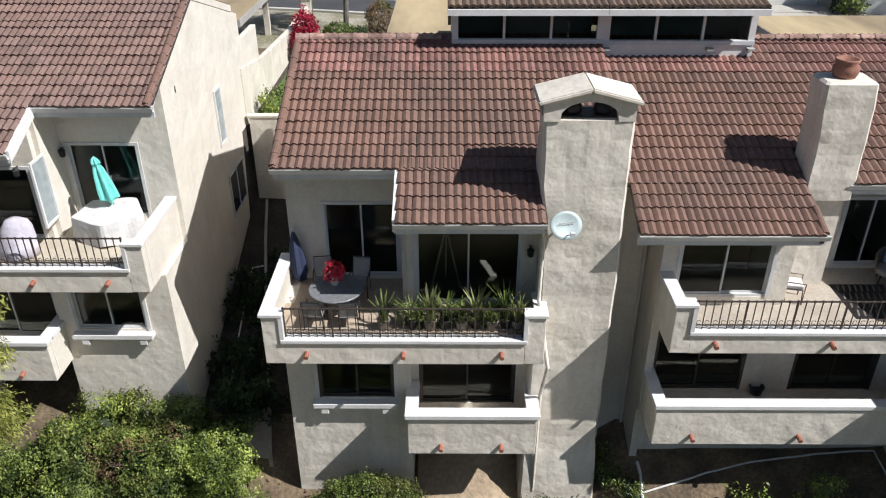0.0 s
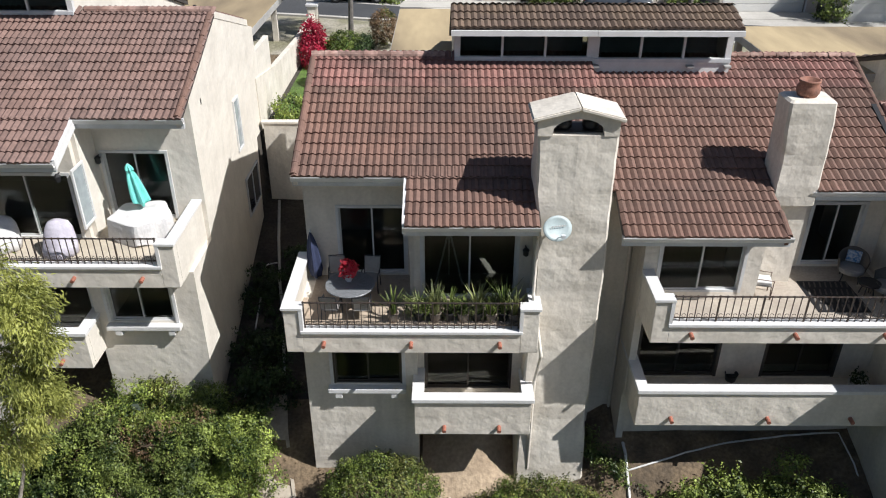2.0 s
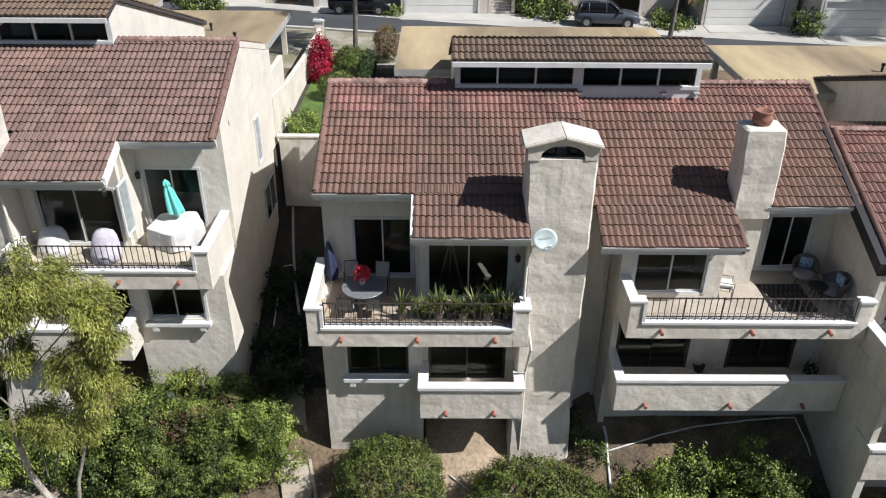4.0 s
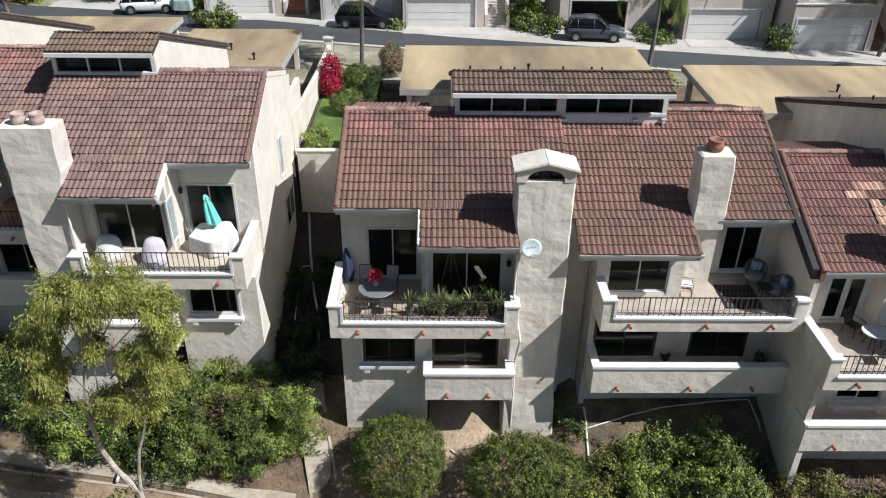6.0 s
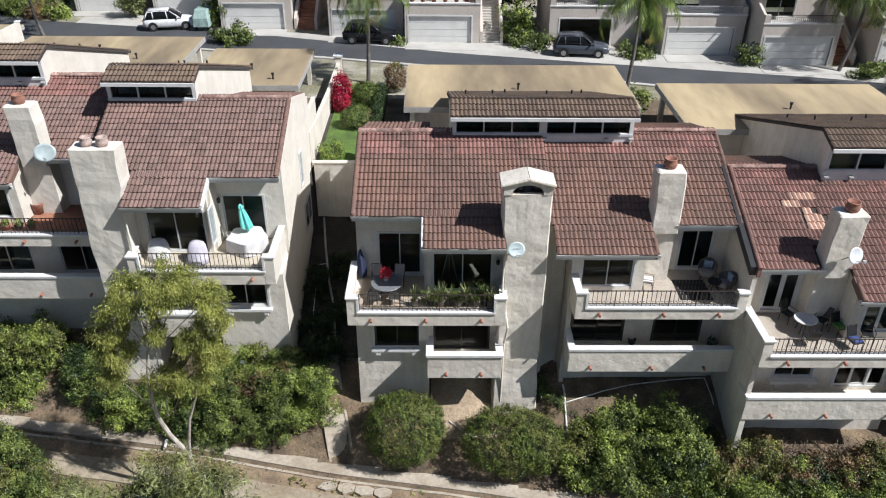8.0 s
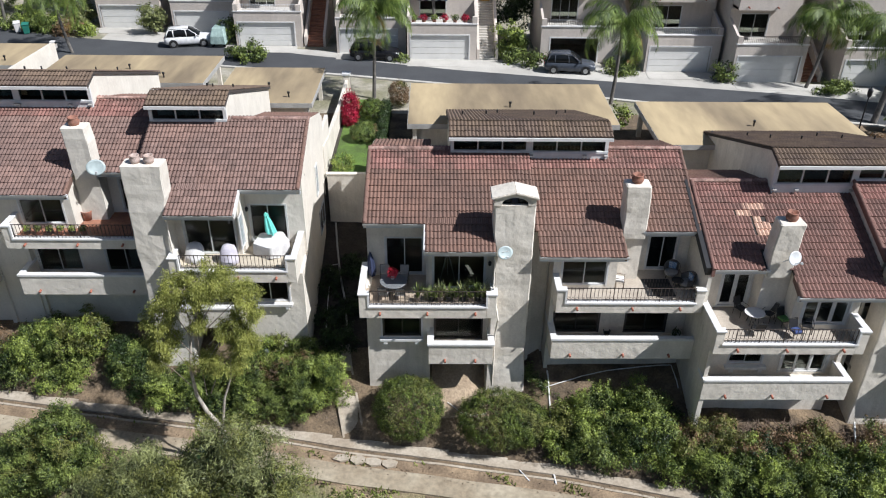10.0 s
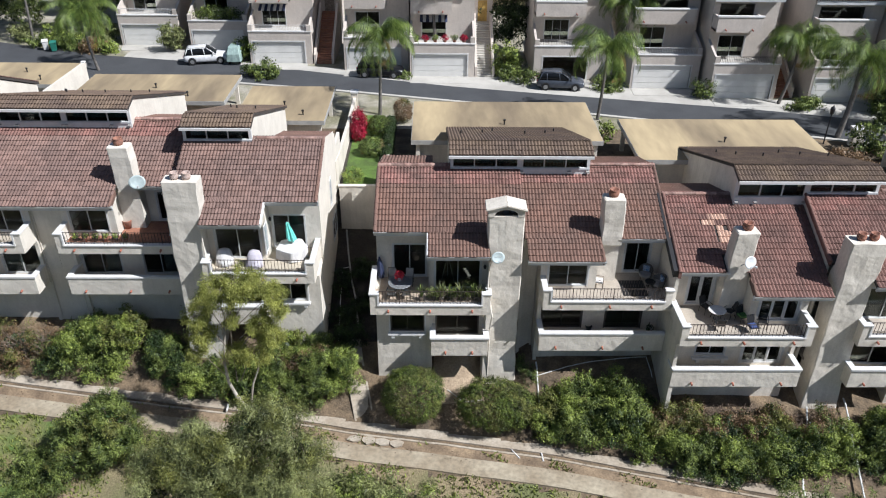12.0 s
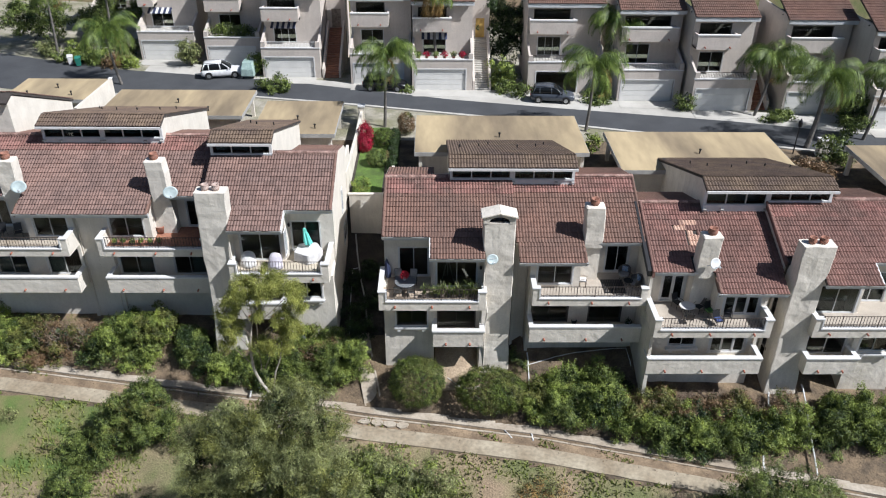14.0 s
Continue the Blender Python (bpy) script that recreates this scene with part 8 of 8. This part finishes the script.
# ---------------------------------------------------------------- pipes, hoses and odd pieces on the ground
def hose(name, pts, r, mat, label, lift=0.04):
    v = thing(name, (pts[0][0], pts[0][1], ground_level(*pts[0][:2])), label, "pipe", "pipes on the ground")
    line = []
    for p, q in zip(pts, pts[1:]):
        n = max(1, int(math.hypot(q[0] - p[0], q[1] - p[1]) / 0.4))
        for k in range(n):
            s = k / n
            x, y = p[0] + (q[0] - p[0]) * s, p[1] + (q[1] - p[1]) * s
            line.append((x, y, ground_level(x, y) + lift))
    line.append((*pts[-1][:2], ground_level(*pts[-1][:2]) + lift))
    bm = bmesh.new()
    tube(bm, line, r, sides=6)
    part("pipe", bm, mat, v)


hose("irrigation_pipe", [(9.95, -0.65), (11.5, -0.35), (13.4, 0.15), (15.4, 0.4), (17.15, 0.48), (17.25, -0.6), (17.3, -1.6)], 0.03, PVC, "thin white irrigation pipe on bare soil")
hose("irrigation_pipe", [(10.05, 0.2), (10.1, -2.4)], 0.05, PVC, "white plastic pipe running downslope")
hose("irrigation_pipe", [(10.05, -4.4), (10.1, -5.3)], 0.06, PVC, "white plastic pipe end by the gutter")
hose("irrigation_pipe", [(8.15, -4.2), (8.7, -5.1)], 0.05, PVC, "short white plastic pipe lying on the slope")
hose("drain_pipe", [(28.9, -2.3), (28.5, -5.0), (28.0, -8.4)], 0.06, PVC, "white drainpipe running down the slope", 0.45)
hose("drain_pipe", [(25.0, -6.9), (24.7, -8.3)], 0.07, PVC, "white drainpipe end by the path", 0.3)
hose("drain_pipe", [(26.4, -2.9), (26.0, -4.4)], 0.06, PVC, "white drainpipe below the balcony", 0.4)
hose("irrigation_pipe", [(18.3, -3.4), (20.5, -4.3), (22.5, -4.6)], 0.03, PVC, "thin white irrigation pipe across the slope", 0.25)
hose("irrigation_pipe", [(4.4, -0.9), (5.4, -1.6), (6.6, -1.5)], 0.025, PVC, "thin white irrigation pipe by the dirt mound", 0.12)
hose("drain_pipe", [(-3.0, 11.6), (-2.7, 9.5), (-2.3, 7.2), (-1.9, 5.6)], 0.06, BOARD, "grey drainpipe on the dark ground of the gap", 0.25)
hose("drain_pipe", [(-1.85, 5.2), (-1.5, 3.0)], 0.06, BOARD, "short grey drainpipe in the gap", 0.25)
hose("irrigation_pipe", [(-2.6, 8.4), (-3.0, 8.3), (-2.95, 5.5), (-2.8, 2.4)], 0.03, PVC, "thin pale hose bent through the gap", 0.1)
hose("white_stake", [(-9.6, -1.15), (-9.55, -1.7)], 0.07, PVC, "short white pipe standing by the gutter", 0.3)


def dirt_mound():
    bm = bmesh.new()
    n = 20
    secs = []
    for i in range(n + 1):
        x = 3.5 + 3.3 * i / n
        row = []
        for j in range(14):
            y = -1.6 + 3.9 * j / 13
            k = math.exp(-((x - 5.3) / 1.2) ** 2 - ((y - 0.9) / 1.0) ** 2) * 1.15
            row.append((x, y, ground_level(x, y) + 0.03 + k + 0.07 * noise.noise(Vector((x * 3, y * 3, 0)))))
        secs.append(row)
    loft(bm, secs, closed=False)
    tagged(part("dirt_mound", bm, DIRT_PALE, None, "mound of pale loose dirt under the balcony", smooth=True), category="dirt")


dirt_mound()


def concrete_ditch():
    v = thing("drain_ditch", (-1.2, -0.8, -1.5), "concrete drainage ditch running down out of the gap", "ditch")
    for s in (-0.62, 0.52):
        bm = bmesh.new()
        pts = [(-2.0, 2.6), (-1.75, 1.2), (-1.3, -0.5), (-0.8, -2.3)]
        secs = []
        for x, y in pts:
            z = ground_level(x, y)
            secs.append([(x + s, y, z - 0.3), (x + s + 0.12, y, z - 0.3), (x + s + 0.12, y, z + 0.11), (x + s, y, z + 0.11)])
        loft(bm, secs)
        part("ditch_side", bm, CONCRETE, v)
    bm = bmesh.new()
    loft(bm, [[(x - 0.50, y, ground_level(x, y) - 0.2), (x + 0.52, y, ground_level(x, y) - 0.2), (x + 0.52, y, ground_level(x, y) + 0.05), (x - 0.50, y, ground_level(x, y) + 0.05)] for x, y in pts])
    part("ditch_bed", bm, CONCRETE, v)


concrete_ditch()


LEAF_LITTER = leaf_material("leaf_litter", (0.09, 0.06, 0.04), (0.28, 0.20, 0.13), glow=0.1)


def litter():
    """Dry leaves, chips and small stones on the slope and verge."""
    rng = np.random.default_rng(12)
    n = 3600
    xs = rng.uniform(-30, 34, n)
    off = np.where(rng.uniform(size=n) < 0.8, rng.uniform(-2.6, 0.0, n), rng.uniform(0.8, 2.3, n))
    pts = np.array([(x, wall_line(x) - o, max(ground_level(x, wall_line(x) - o), path_level(x) + 0.09 if o > 0 else -9) + 0.02) for x, o in zip(xs, off)])
    nor = np.tile([0.0, 0.0, 1.0], (n, 1))
    ob = quads("leaf_litter", leaf_quads(pts, nor, 0.09, 0.05, rng, 0.0), LEAF_LITTER, None, "scattered dry leaves and chips on the slope", "stuff")
    tagged(ob, category="leaf litter")


litter()


def grass():
    """Short grass blades on the slope below the path and on the lawn."""
    rng = np.random.default_rng(13)
    n = 60000
    xs, ys = rng.uniform(-34, 34, n), rng.uniform(-17, 3, n)
    keep = [noise.noise(Vector((x * 0.25, y * 0.25, 5))) + rng.uniform(-0.2, 0.2) > -0.05 and y < wall_line(x) - 3.4 for x, y in zip(xs, ys)]
    xs, ys = xs[keep], ys[keep]
    vx = rng.uniform(-30, 34, 9000)
    vo = rng.uniform(1.2, 3.5, 9000)
    vk = [noise.noise(Vector((x * 0.5, o * 0.8, 9))) > 0.27 + (9 if o > 1.9 and o < 3.25 else 0) for x, o in zip(vx, vo)]
    xs = np.concatenate([xs, vx[vk]])
    ys = np.concatenate([ys, [wall_line(x) - o for x, o in zip(vx[vk], vo[vk])]])
    base = np.array([(x, y, ground_level(x, y)) for x, y in zip(xs, ys)])
    m = len(base)
    a = rng.uniform(0, 2 * math.pi, m)
    side = np.stack([np.cos(a), np.sin(a), 0 * a], 1) * 0.05
    tip = base + np.stack([rng.normal(size=m) * 0.08, rng.normal(size=m) * 0.08, rng.uniform(0.10, 0.28, m)], 1)
    ob = quads("grass", np.stack([base - side, base + side, tip + side * 0.4, tip - side * 0.4], 1), LEAF_GRASS, None, "patchy short grass on the lower slope", "stuff")
    tagged(ob, category="grass")


LEAF_GRASS = leaf_material("grass_blade", (0.13, 0.16, 0.035), (0.30, 0.33, 0.09), scale=0.5)
grass()


def broken_slabs():
    """Loose pieces of cracked concrete on the verge."""
    rng = random.Random(4)
    for k in range(4):
        x = -1.3 + 0.85 * k
        y = wall_line(x) - 1.55
        v = thing("concrete_slab", (x, y, path_level(x)), "cracked loose piece of concrete paving", "slab", "broken slabs")
        bm = bmesh.new()
        n = 6
        poly = [(0.5 * math.cos(t) * rng.uniform(0.75, 1.1), 0.34 * math.sin(t) * rng.uniform(0.75, 1.1)) for t in np.linspace(0.3, 0.3 + 2 * math.pi, n + 1)[:-1]]
        prism(bm, poly, "z", -0.06, 0.06)
        bmesh.ops.transform(bm, matrix=Matrix.Translation((x, y, path_level(x) + 0.11)) @ Matrix.Rotation(rng.uniform(-0.07, 0.07), 4, "X") @ Matrix.Rotation(rng.uniform(-0.06, 0.06), 4, "Y"), verts=bm.verts)
        part("slab_piece", bm, CONCRETE, v)


broken_slabs()
